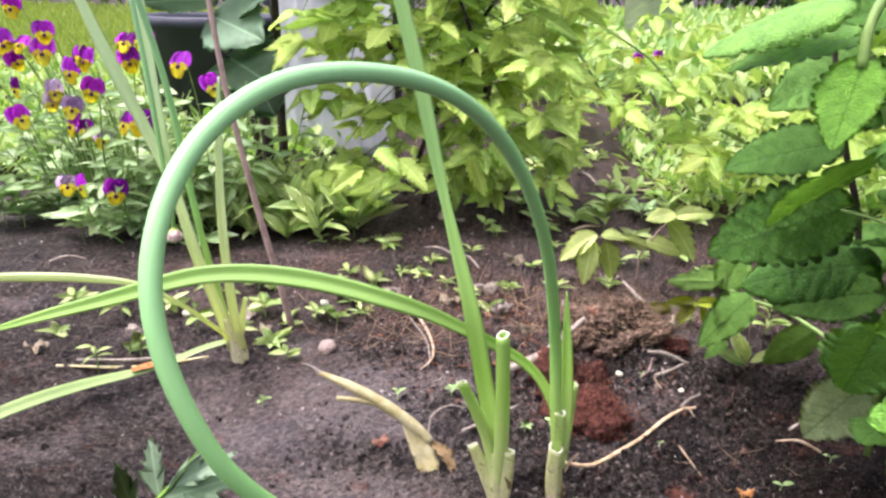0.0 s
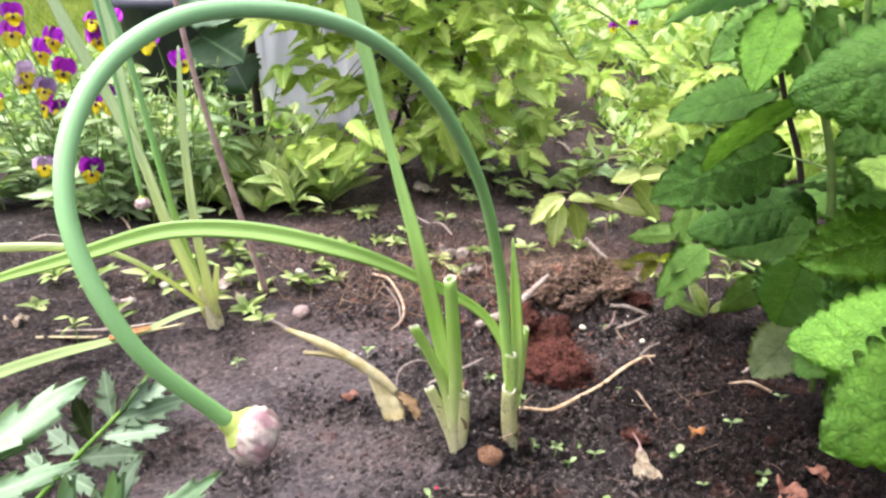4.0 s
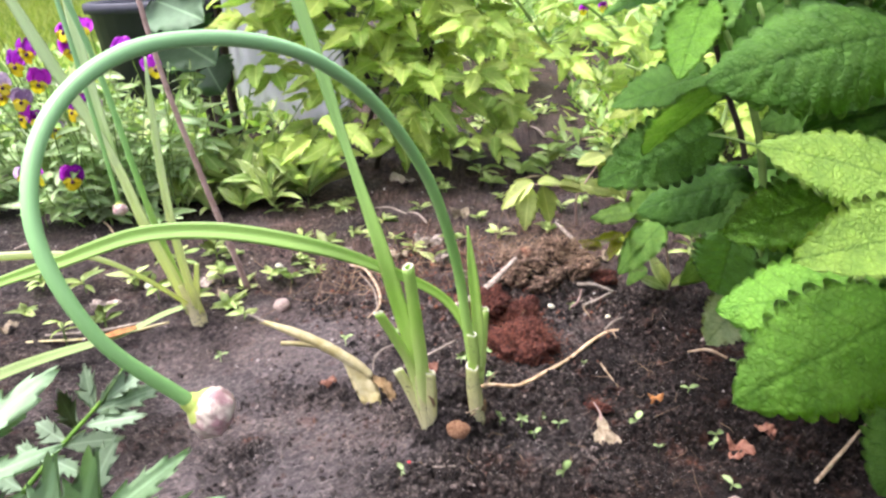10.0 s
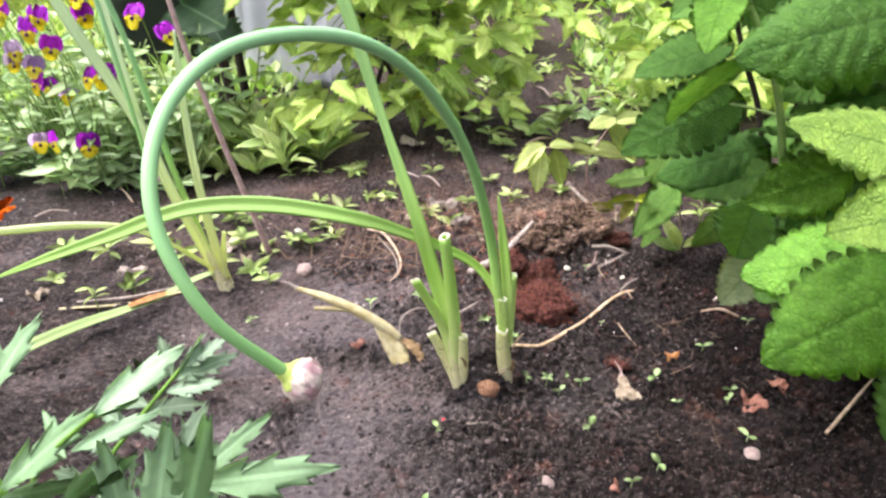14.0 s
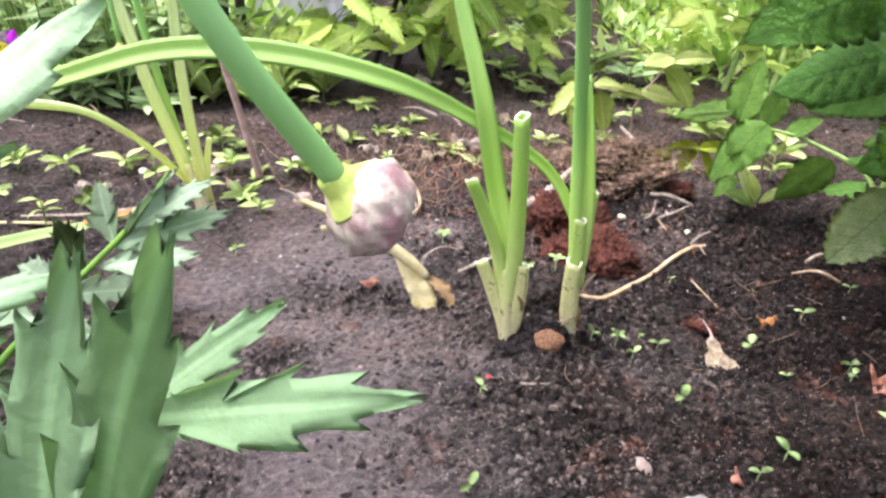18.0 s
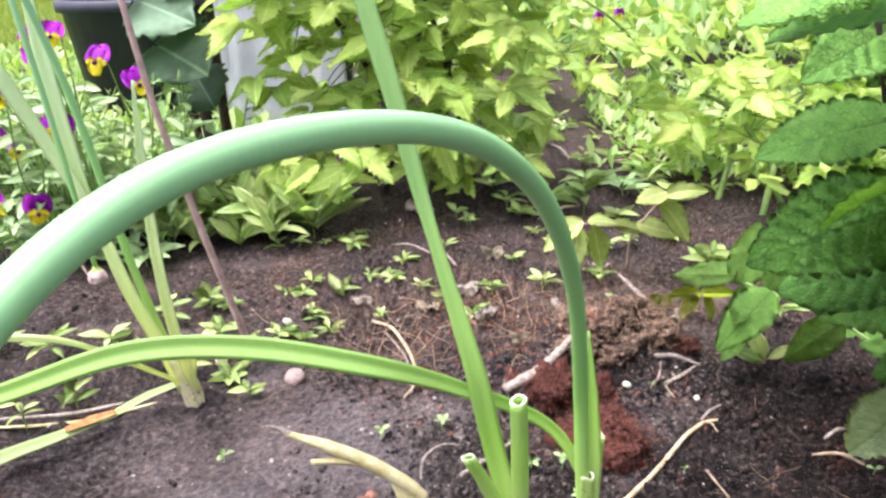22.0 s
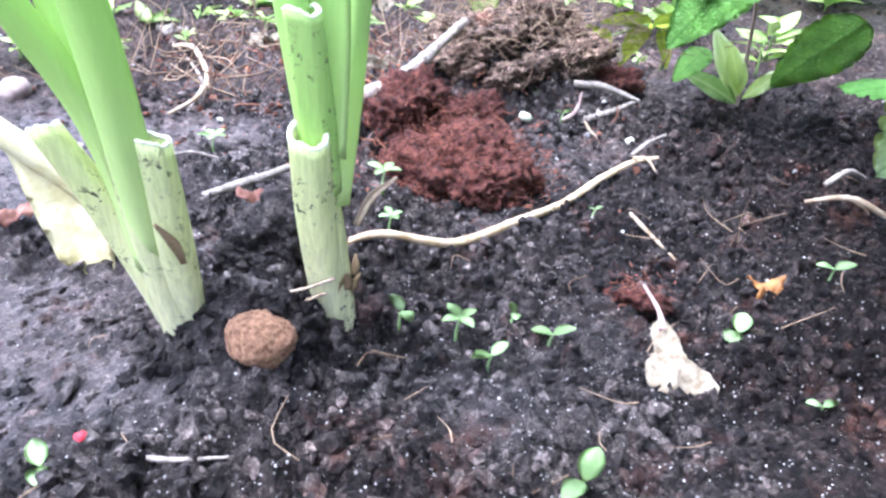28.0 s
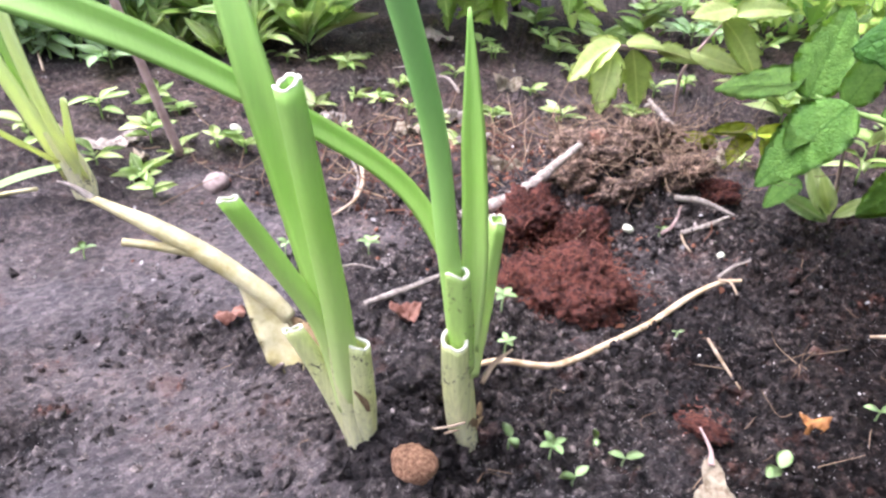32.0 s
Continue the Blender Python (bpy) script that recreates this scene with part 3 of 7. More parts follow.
def level(x, y):
    """The bed without its crumbs: higher at the front, with the dug-up mound behind the plants."""
    x, y = np.asarray(x, float), np.asarray(y, float)
    z = -0.022 + 0.035 / (1 + np.exp(np.clip((y - 0.02) / 0.06, -50, 50)))
    z = z + 0.050 * bump_at(x, y, 0.075, 0.365, 0.07, 0.055) + 0.016 * bump_at(x, y, 0.02, 0.31, 0.05, 0.03)
    z = z - 0.010 * bump_at(x, y, 0.02, 0.215, 0.05, 0.03) + 0.013 * bump_at(x, y, -0.015, 0.020, 0.05, 0.045) + 0.014 * bump_at(x, y, -0.014, 0.012, 0.018, 0.020) + 0.022 * bump_at(x, y, -0.016, 0.046, 0.020, 0.022) + 0.0085 * bump_at(x, y, -0.030, 0.008, 0.032, 0.024) - 0.012 * bump_at(x, y, 0.012, 0.020, 0.014, 0.018)
    z = z + 0.018 * bump_at(x, y, 0.30, 0.30, 0.12, 0.10) + 0.008 * bump_at(x, y, -0.40, 0.26, 0.10, 0.06)
    return z + 0.012 * value_noise(x, y, 0.19) + 0.006 * value_noise(x, y, 0.07)


def crumbly(x, y):
    """1 where the soil is loose, 0 where it is washed smooth."""
    smooth_left = bump_at(x, y, -0.20, 0.16, 0.13, 0.16) + 0.7 * bump_at(x, y, -0.17, -0.08, 0.12, 0.10)
    return np.clip(1.0 - 0.95 * smooth_left + 0.9 * value_noise(x, y, 0.05), 0.20, 1.0)


def balm_shade(x, y):
    """1 where the shade towards the balm is painted into the soil colour; ragged at its edge."""
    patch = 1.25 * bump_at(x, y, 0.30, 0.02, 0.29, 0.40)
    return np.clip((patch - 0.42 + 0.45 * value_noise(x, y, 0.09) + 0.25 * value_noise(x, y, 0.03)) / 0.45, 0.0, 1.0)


def sheen_and_peat(x, y):
    """1 behind the garlic, where the soil is lightened for sky sheen and dusted with brown peat; ragged at its edge."""
    back = 1.0 / (1 + np.exp(-np.clip((y - 0.33) / 0.07, -50, 50)))
    spread = back * np.exp(-(np.clip(np.abs(x + 0.05) - 0.35, 0, None) / 0.25) ** 2)
    return np.clip(spread * (0.62 + 1.1 * value_noise(x, y, 0.08) + 0.7 * value_noise(x, y, 0.025)), 0.0, 1.0)


def relief(x, y):
    k = crumbly(x, y)
    chunk = np.clip(0.55 + 1.6 * value_noise(x, y, 0.045), 0.0, 1.2)
    return (k * (0.0095 * plates(x, y, 0.016) * chunk + 0.0082 * plates(x + 3.1, y, 0.0075) * (0.45 + chunk * 0.7) + 0.0040 * plates(x, y + 5.2, 0.0042) + 0.0008 * value_noise(x, y, 0.0026))
            + 0.002 * value_noise(x, y, 0.012) + 0.0010 * value_noise(x, y, 0.004) - 0.0055 * k)


def ground_z(x, y):
    return float(level(x, y) + relief(np.array([float(x)]), np.array([float(y)]))[0])


def axis_steps(lo, hi, fine, far_lo, far_hi, grow=1.07):
    mid = list(np.arange(lo, hi, fine))
    def outward(start, end, sign):
        out, step, p = [], fine, start
        while sign * (end - p) > 0:
            step *= grow if abs(p) < 0.9 else 1.14
            p += sign * step
            out.append(p)
        return out
    return np.array(outward(lo, far_lo, -1)[::-1] + mid + outward(mid[-1], far_hi, 1))


gx = axis_steps(-0.20, 0.28, 0.0013, -40.0, 40.0, 1.03)
gy = axis_steps(-0.16, 0.26, 0.0013, -20.0, 60.0, 1.03)
XX, YY = np.meshgrid(gx, gy)
far_fade = np.clip(1.4 - np.hypot(XX, YY) * 0.5, 0.0, 1.0)
ZZ = level(XX, YY) + relief(XX, YY) * far_fade
nx, ny = len(gx), len(gy)
idx = np.arange(nx * ny).reshape(ny, nx)
quads = np.stack([idx[:-1, :-1], idx[:-1, 1:], idx[1:, 1:], idx[1:, :-1]], -1).reshape(-1, 4)
gm = bpy.data.meshes.new("ground")
gm.from_pydata(np.stack([XX, YY, ZZ], -1).reshape(-1, 3), [], quads.tolist())
gm.polygons.foreach_set("use_smooth", [True] * len(gm.polygons))
gm.materials.append(M_SOIL)
gm.attributes.new("loose", "FLOAT", "POINT").data.foreach_set("value", crumbly(XX, YY).ravel().astype(np.float32))
gm.attributes.new("balm_shade", "FLOAT", "POINT").data.foreach_set("value", balm_shade(XX, YY).ravel().astype(np.float32))
gm.attributes.new("dry", "FLOAT", "POINT").data.foreach_set("value", sheen_and_peat(XX, YY).ravel().astype(np.float32))
ground = tagged(new("ground", gm), "dark damp crumbly garden soil with pale grit", "soil", kind="structure")


def scatter(name, pts, sizes, mat, label, category, seed, squash=0.7, shape=1):
    """One joined mesh of many small rough pieces, sunk a little into the soil."""
    bm = bmesh.new()
    bmesh.ops.create_icosphere(bm, subdivisions=shape, radius=1.0)
    tv = np.array([v.co[:] for v in bm.verts])
    tf = np.array([[v.index for v in f.verts] for f in bm.faces])
    bm.free()
    r = np.random.RandomState(seed)
    n, m = len(pts), len(tv)
    low = r.randn(n, 3, 3)
    bulge = np.einsum("nij,mj->nmi", low, tv)
    dirs = tv[None] * (1 + 0.22 * np.clip(bulge.sum(-1, keepdims=True), -2, 2) + 0.16 * r.randn(n, m, 1))
    q = r.randn(n, 3, 3)
    q, _ = np.linalg.qr(q)
    dirs = np.einsum("nij,nmj->nmi", q, dirs * np.array([1, 1, squash]))
    for _ in range(7):
        cut = r.randn(n, 1, 3)
        cut /= np.linalg.norm(cut, axis=-1, keepdims=True)
        over = np.clip((dirs * cut).sum(-1, keepdims=True) - r.uniform(0.35, 0.8, (n, 1, 1)), 0, None)
        dirs = dirs - over * cut
    verts = (pts[:, None] + dirs * sizes[:, None, None]).reshape(-1, 3)
    faces = (tf[None] + (np.arange(n) * m)[:, None, None]).reshape(-1, 3)
    me = bpy.data.meshes.new(name)
    me.from_pydata(verts, [], faces.tolist())
    me.materials.append(mat)
    me.polygons.foreach_set("use_smooth", [False] * len(me.polygons))
    # Loose pieces carry the same painted shade as the ground.
    me.attributes.new("balm_shade", "FLOAT", "POINT").data.foreach_set("value", balm_shade(verts[:, 0], verts[:, 1]).astype(np.float32))
    return tagged(new(name, me), label, category, kind="stuff")


def soil_points(n, seed, x0, x1, y0, y1, only_loose=True):
    r = np.random.RandomState(seed)
    x, y = r.uniform(x0, x1, n), r.uniform(y0, y1, n)
    if only_loose:
        keep = r.rand(n) < crumbly(x, y) ** 1.5
        x, y = x[keep], y[keep]
    return np.stack([x, y, level(x, y) + relief(x, y)], -1), r


p, r = soil_points(36000, 11, -0.24, 0.33, -0.17, 0.34)
scatter("soil_crumbs", p - np.array([0, 0, 0.0003]), 0.0005 + 0.0017 * r.rand(len(p)) ** 2.5, M_CRUMB, "loose dark soil crumbs lying on the bed", "soil crumbs", 1, 0.7, 1)
p, r = soil_points(30000, 16, -0.24, 0.33, -0.17, 0.34)
scatter("soil_nuggets", p - np.array([0, 0, 0.0006]), 0.0010 + 0.0040 * r.rand(len(p)) ** 2.2, M_CRUMB, "small angular nuggets of dark soil", "soil crumbs", 6, 0.65, 1)
p, r = soil_points(2600, 18, -0.050, 0.006, -0.006, 0.075, False)
scatter("heap_crumbs", p, 0.0009 + 0.0036 * r.rand(len(p)) ** 1.8, M_CLOD, "dark crumbs heaped between the garlic stems", "soil crumbs", 8, 0.7, 1)
p, r = soil_points(6500, 12, -0.9, 0.6, -0.35, 1.0)
scatter("soil_clods", p - np.array([0, 0, 0.001]), 0.0012 + 0.0048 * r.rand(len(p)) ** 4, M_CRUMB, "larger dark soil clods scattered over the bed", "soil clods", 2, 0.6, 2)
p, r = soil_points(60000, 13, -0.20, 0.32, -0.16, 0.28, False)
keep = r.rand(len(p)) < 0.30 + 0.70 * np.clip(bump_at(p[:, 0], p[:, 1], 0.10, -0.02, 0.13, 0.10) + 1.2 * value_noise(p[:, 0], p[:, 1], 0.03), 0, 1)
p = p[keep]
scatter("pale_grit", p, 0.00012 + 0.00045 * r.rand(len(p)) ** 3, M_GRIT, "tiny pale sand grains scattered on dark soil", "grit", 3, 0.8, 1)
p, r = soil_points(900, 14, -0.9, 0.5, 0.1, 0.95, False)
scatter("pale_debris", p, 0.0009 + 0.0028 * r.rand(len(p)) ** 3, M_GRIT, "small pale flecks of plant debris on the soil", "debris", 4, 0.35, 1)
p, r = soil_points(7000, 15, -0.30, 0.24, 0.16, 0.62, False)
keep = r.rand(len(p)) < np.clip(bump_at(p[:, 0], p[:, 1], 0.03, 0.29, 0.09, 0.08) + 0.8 * bump_at(p[:, 0], p[:, 1], -0.10, 0.40, 0.15, 0.10), 0, 1)
scatter("peat_crumbs", p[keep], 0.0008 + 0.0034 * r.rand(int(keep.sum())) ** 3, M_FIBRE, "loose rust-brown crumbs of peat on the soil", "peat crumbs", 5, 0.6)


# ---- garlic plants ----
def stub(name, pts, radii, parent, mat=M_STEM, flat=0.8, label="", wall=0.24, slant=0.28, open_side=None):
    """A cut leaf sheath: a thin-walled tube, torn and slanting at the top, where its pale cut rim shows."""
    seg, steps = 28, 8 * (len(pts) - 1)
    line = spline(pts, steps)
    fr = frames(line, (0, 0.3, 1))
    bm, rim = bmesh.new(), bmesh.new()
    ph = rng.uniform(0, 6)
    rise = [slant * math.cos(2 * math.pi * k / seg + ph) + 0.10 * math.sin(3 * 2 * math.pi * k / seg + ph) + 0.09 * rng.uniform(-1, 1) for k in range(seg)]
    if open_side is not None:
        rise = [h - 2.2 * max(0.0, math.cos(2 * math.pi * k / seg - open_side)) ** 6 for k, h in enumerate(rise)]

    def at(i, k, f, up=0.0):
        p, (t, s, n) = line[i], fr[i]
        r = lerp_list(radii, i / steps) * f * (1 + 0.035 * math.sin(5 * 2 * math.pi * k / seg + ph) + 0.05 * math.sin(2 * 2 * math.pi * k / seg + 2 * i / steps + ph))
        a = 2 * math.pi * k / seg
        w = (i / steps) ** 3
        return p + s * (r * math.cos(a)) + n * (r * flat * math.sin(a)) + t * (radii[-1] * rise[k] * w + up)

    rings = [[bm.verts.new(at(i, k, 1.0)) for k in range(seg)] for i in range(steps + 1)]
    deep = max(steps - 5, 1)
    rings += [[bm.verts.new(at(i, k, 1 - wall)) for k in range(seg)] for i in range(steps, deep - 1, -1)]
    for a, b in zip(rings, rings[1:]):
        for k in range(seg):
            bm.faces.new((a[k], a[(k + 1) % seg], b[(k + 1) % seg], b[k]))
    bm.faces.new(rings[0][::-1]), bm.faces.new(rings[-1])
    ob = part(name, bm, mat, parent, label)
    edge = [[rim.verts.new(at(steps, k, f, u * radii[-1])) for k in range(seg)] for f, u in ((1.02, -0.05), (1.0, 0.07), (0.86, 0.10), (0.96 - wall, 0.03), (0.97 - wall, -0.10))]
    for a, b in zip(edge, edge[1:]):
        for k in range(seg):
            rim.faces.new((a[k], a[(k + 1) % seg], b[(k + 1) % seg], b[k]))
    part("cut_end", rim, M_CUT, ob, "pale torn cut edge")
    return ob


left_garlic = thing("garlic_plant", "green garlic plant with cut-back leaves and one tall blade", "garlic plant", "garlic plants")
part("stem", tube(bmesh.new(), [(-0.038, 0.016, -0.012), (-0.039, 0.013, 0.012), (-0.041, 0.007, 0.045), (-0.043, 0.004, 0.075)], [0.0062, 0.0060, 0.0053, 0.0045], 18), M_STEM, left_garlic, "pale soil-flecked stem foot")
part("tall_leaf", blade(bmesh.new(), [(-0.040, 0.008, 0.045), (-0.043, 0.002, 0.085), (-0.053, 0.004, 0.130), (-0.064, 0.002, 0.187), (-0.079, 0.010, 0.240), (-0.090, 0.016, 0.280), (-0.103, 0.020, 0.335), (-0.120, 0.026, 0.400), (-0.130, 0.030, 0.46)],
     [0.010, 0.011, 0.0125, 0.0125, 0.0095, 0.0068, 0.0090, 0.0105, 0.0090, 0.006], (0.25, -1, 0.2), 0.5, 0.0012, twist=0.35), M_BLADE, left_garlic, "tall flat green leaf blade")
stub("cut_leaf", [(-0.040, 0.006, 0.045), (-0.039, -0.004, 0.095), (-0.040, -0.014, 0.145), (-0.0415, -0.021, 0.184)], [0.0052, 0.0054, 0.0050, 0.0046], left_garlic, M_BLADE, 0.7, "upright leaf cut off square")
stub("cut_leaf", [(-0.042, 0.006, 0.040), (-0.048, 0.004, 0.080), (-0.058, -0.007, 0.115), (-0.068, -0.016, 0.143)], [0.0046, 0.0048, 0.0044, 0.0040], left_garlic, M_BLADE, 0.75, "slanting leaf cut off short")
stub("cut_sheath", [(-0.037, 0.016, -0.010), (-0.037, 0.012, 0.016), (-0.034, 0.004, 0.050), (-0.033, -0.001, 0.080)], [0.0054, 0.0052, 0.0046, 0.0041], left_garlic, M_STEM, 0.85, "low pale cut leaf sheath")
stub("cut_sheath", [(-0.039, 0.016, -0.008), (-0.041, 0.010, 0.022), (-0.052, 0.006, 0.058), (-0.060, 0.002, 0.080)], [0.0050, 0.0050, 0.0046, 0.0040], left_garlic, M_STEM, 0.8, "dirty cut leaf sheath")
part("withered_sheath", blade(bmesh.new(), [(-0.0315, 0.002, 0.044), (-0.032, -0.001, 0.052), (-0.0350, -0.003, 0.058)], [0.0015, 0.0030, 0.001], (0.3, -1, 0.2), 0.7, 0.0008, 16), M_BROWNLEAF, left_garlic, "brown curled shred of leaf sheath")

dry = thing("withered_garlic_stalk", "withered yellowish garlic stalk bent down to the soil", "dead stalk")
part("stalk", tube(bmesh.new(), [(-0.202, 0.081, 0.082), (-0.172, 0.084, 0.068), (-0.144, 0.089, 0.049), (-0.118, 0.092, 0.028), (-0.105, 0.092, 0.014)], [0.0024, 0.0058, 0.0070, 0.0068, 0.0056], 14, flat=0.75, rough=0.04), M_DRYLEAF, dry, "pale yellow withered stalk")
part("split_end", tube(bmesh.new(), [(-0.150, 0.087, 0.052), (-0.168, 0.080, 0.058), (-0.183, 0.074, 0.062)], [0.0042, 0.0034, 0.0028], 10, flat=0.7), M_DRYLEAF, dry)
part("tip", tube(bmesh.new(), [(-0.199, 0.081, 0.081), (-0.207, 0.079, 0.088), (-0.213, 0.076, 0.092)], [0.0022, 0.0014, 0.0006], 8), M_PALESTRAW, dry, "thin bleached tip")
part("rotten_leaf", blade(bmesh.new(), [(-0.126, 0.090, 0.036), (-0.114, 0.086, 0.016), (-0.105, 0.082, -0.002), (-0.098, 0.078, -0.014)], [0.010, 0.019, 0.021, 0.010], (0.4, -1, 0.5), 0.5, 0.0010, 24, ripple=0.10), M_DRYLEAF, dry, "cream shrivelled leaf base")
part("rotten_leaf", blade(bmesh.new(), [(-0.104, 0.090, 0.014), (-0.090, 0.086, 0.006), (-0.080, 0.080, -0.010)], [0.005, 0.013, 0.005], (0.1, -0.6, 1), 0.9, 0.0009, 18, ripple=0.5), M_BROWNLEAF, dry, "brownish shrivelled leaf base")

right_garlic = thing("garlic_plant", "garlic plant with a long curled flower scape", "garlic plant", "garlic plants")
part("stem", tube(bmesh.new(), [(0.004, 0.030, -0.014), (0.004, 0.026, 0.012), (0.003, 0.020, 0.045), (0.002, 0.016, 0.068)], [0.0060, 0.0058, 0.0053, 0.0044], 18), M_STEM, right_garlic, "pale soil-flecked stem foot")
SCAPE = [(0.003, 0.017, 0.060), (-0.002, 0.012, 0.115), (-0.007, 0.000, 0.175), (-0.018, -0.043, 0.252), (-0.035, -0.100, 0.313), (-0.055, -0.150, 0.350), (-0.078, -0.193, 0.367), (-0.103, -0.234, 0.369), (-0.117, -0.268, 0.353), (-0.118, -0.289, 0.323), (-0.105, -0.292, 0.284), (-0.087, -0.2745, 0.245)]
part("scape", tube(bmesh.new(), SCAPE, [0.0040, 0.0041, 0.0040, 0.0038, 0.0036, 0.0034, 0.0033, 0.0031, 0.0029, 0.0027, 0.0025, 0.0027], 20, 110), M_SCAPE, right_garlic, "long smooth blue-green flower stalk in a wide loop")


def garlic_head(parent, p, axis, r, name="flower_head"):
    """The swollen papery head at the scape's end: ribbed, slightly lopsided, with a green collar."""
    bm = bmesh.new()
    m = aim(p, Vector(p) + Vector(axis), (0, -1, 0.3), scale=r)
    rings = []
    prof = [(0.0, 0.34), (0.10, 0.50), (0.24, 0.72), (0.40, 0.88), (0.58, 0.97), (0.78, 1.0), (0.98, 1.0), (1.18, 0.95), (1.36, 0.86), (1.50, 0.72), (1.62, 0.52), (1.70, 0.30), (1.76, 0.14), (1.86, 0.05)]
    off = V(rng.uniform(0, 9), rng.uniform(0, 9), rng.uniform(0, 9))
    for y, w in prof:
        ring = []
        for k in range(64):
            a = 2 * math.pi * k / 64
            c = V(math.cos(a), y * 1.3, math.sin(a))
            lump = abs(noise.noise(c * 2.1 + off)) * 0.30 - 0.07 + 0.05 * noise.noise(c * 5 + off)
            crease = 0.022 * math.sin(17 * a + 2.5 * noise.noise(c * 1.5)) * min(1, 2.0 * (1.9 - y))
            q = w * (1 + lump + crease)
            ring.append(bm.verts.new(m @ V(q * math.cos(a) + 0.04 * y, y + 0.06 * math.sin(2 * a), 0.94 * q * math.sin(a))))
        rings.append(ring)
    for a, b in zip(rings, rings[1:]):
        for k in range(64):
            bm.faces.new((a[k], b[k], b[(k + 1) % 64], a[(k + 1) % 64]))
    bm.faces.new(rings[-1])
    head = part(name, bm, M_PAPER, parent, "cream and mauve papery flower head")
    part("collar", tube(bmesh.new(), [m @ V(0, -0.35, 0), m @ V(0, 0.02, 0), m @ V(0, 0.34, 0)], [0.30 * r, 0.44 * r, 0.76 * r], 18), M_COLLAR, head, "yellow-green collar")
    return head


M_COLLAR = material("head_collar", plain_build((0.30, 0.44, 0.08), (0.52, 0.60, 0.16), 120.0, 0.5, 0.3, 0.001))
garlic_head(right_garlic, (-0.0868, -0.2743, 0.2448), (0.60, 0.30, -0.60), 0.0097)
part("arching_leaf", blade(bmesh.new(), [(0.003, 0.018, 0.080), (-0.003, 0.020, 0.108), (-0.025, 0.018, 0.142), (-0.075, 0.000, 0.178), (-0.118, -0.014, 0.200), (-0.180, -0.018, 0.213), (-0.240, -0.024, 0.213), (-0.300, -0.036, 0.197), (-0.345, -0.050, 0.186), (-0.392, -0.060, 0.172)],
     [0.007, 0.0070, 0.0075, 0.0090, 0.0120, 0.0130, 0.0122, 0.0105, 0.0070, 0.0015], (0.1, -0.75, 1), 0.45, 0.0011, 60, twist=-0.25), M_BLADE, right_garlic, "long green leaf arching over to one side")
part("narrow_leaf", blade(bmesh.new(), [(0.005, 0.016, 0.070), (0.006, 0.020, 0.110), (0.003, 0.026, 0.155), (0.000, 0.029, 0.196)], [0.009, 0.010, 0.0085, 0.0012], (0.3, -1, 0.1), 0.6, 0.0012, 28), M_BLADE, right_garlic, "short narrow pointed leaf")
stub("cut_leaf", [(0.006, 0.020, 0.055), (0.009, 0.028, 0.085), (0.012, 0.036, 0.118)], [0.0048, 0.0050, 0.0042], right_garlic, M_BLADE, 0.7, "narrow leaf cut off square")
stub("cut_sheath", [(0.004, 0.030, -0.012), (0.003, 0.024, 0.012), (0.001, 0.016, 0.050), (0.001, 0.011, 0.078)], [0.0057, 0.0057, 0.0055, 0.0050], right_garlic, M_STEM, 0.9, "pale cut leaf sheath")
stub("cut_sheath", [(0.003, 0.018, 0.060), (0.002, 0.014, 0.088), (0.001, 0.011, 0.109)], [0.0052, 0.0050, 0.0044], right_garlic, M_SHEATH, 0.85, "green cut leaf sheath with a browning rim")
ring = bmesh.new()
for k in range(9):
    a = 0.7 * k + 2.6
    o = V(0.0066 * math.cos(a), 0.0060 * math.sin(a), 0.0)
    c = V(0.0035, 0.0235, 0.030 + 0.002 * math.sin(2.3 * k))
    blade(ring, [c + o * 0.95 - V(0, 0, 0.004), c + o * 1.08, c + o * (1.14 + 0.10 * (k % 3)) + V(0, 0, 0.0028)], [0.005, 0.0052, 0.0008], o, 0.5, 0.0005, 8)
part("torn_skin", ring, M_BROWNLEAF, right_garlic, "brown torn ring of old skin")
part("torn_sheath", blade(bmesh.new(), [(0.010, 0.028, 0.044), (0.014, 0.033, 0.051), (0.021, 0.040, 0.0545)], [0.0022, 0.0028, 0.0008], (0.4, -1, 0.2), 0.8, 0.0007, 14), M_STRAW, right_garlic, "dry torn shred of sheath")
for pts in [[(0.006, 0.014, 0.034), (-0.003, 0.012, 0.031), (-0.012, 0.010, 0.030)], [(0.004, 0.016, 0.028), (-0.005, 0.014, 0.025), (-0.013, 0.014, 0.026)]]:
    part("dry_thread", tube(bmesh.new(), pts, [0.0006, 0.0005, 0.0003], 5), M_STRAW, right_garlic, "thin dry thread of skin")

back_garlic = thing("garlic_plant", "yellowing garlic plant with thin upright leaves and a hanging bud", "garlic plant", "garlic plants")
part("stem", tube(bmesh.new(), [(-0.352, 0.258, -0.025), (-0.354, 0.252, 0.01), (-0.358, 0.243, 0.045)], [0.0105, 0.0095, 0.007], 16), M_STEM, back_garlic, "pale stem foot")
part("upright_leaf", blade(bmesh.new(), [(-0.357, 0.250, 0.0), (-0.361, 0.232, 0.060), (-0.372, 0.216, 0.130), (-0.384, 0.210, 0.200), (-0.404, 0.205, 0.262), (-0.425, 0.196, 0.325), (-0.450, 0.19, 0.40)], [0.012, 0.013, 0.012, 0.010, 0.012, 0.013, 0.008], (0.3, -1, 0.2), 0.5, 0.001), M_PALEBLADE, back_garlic)
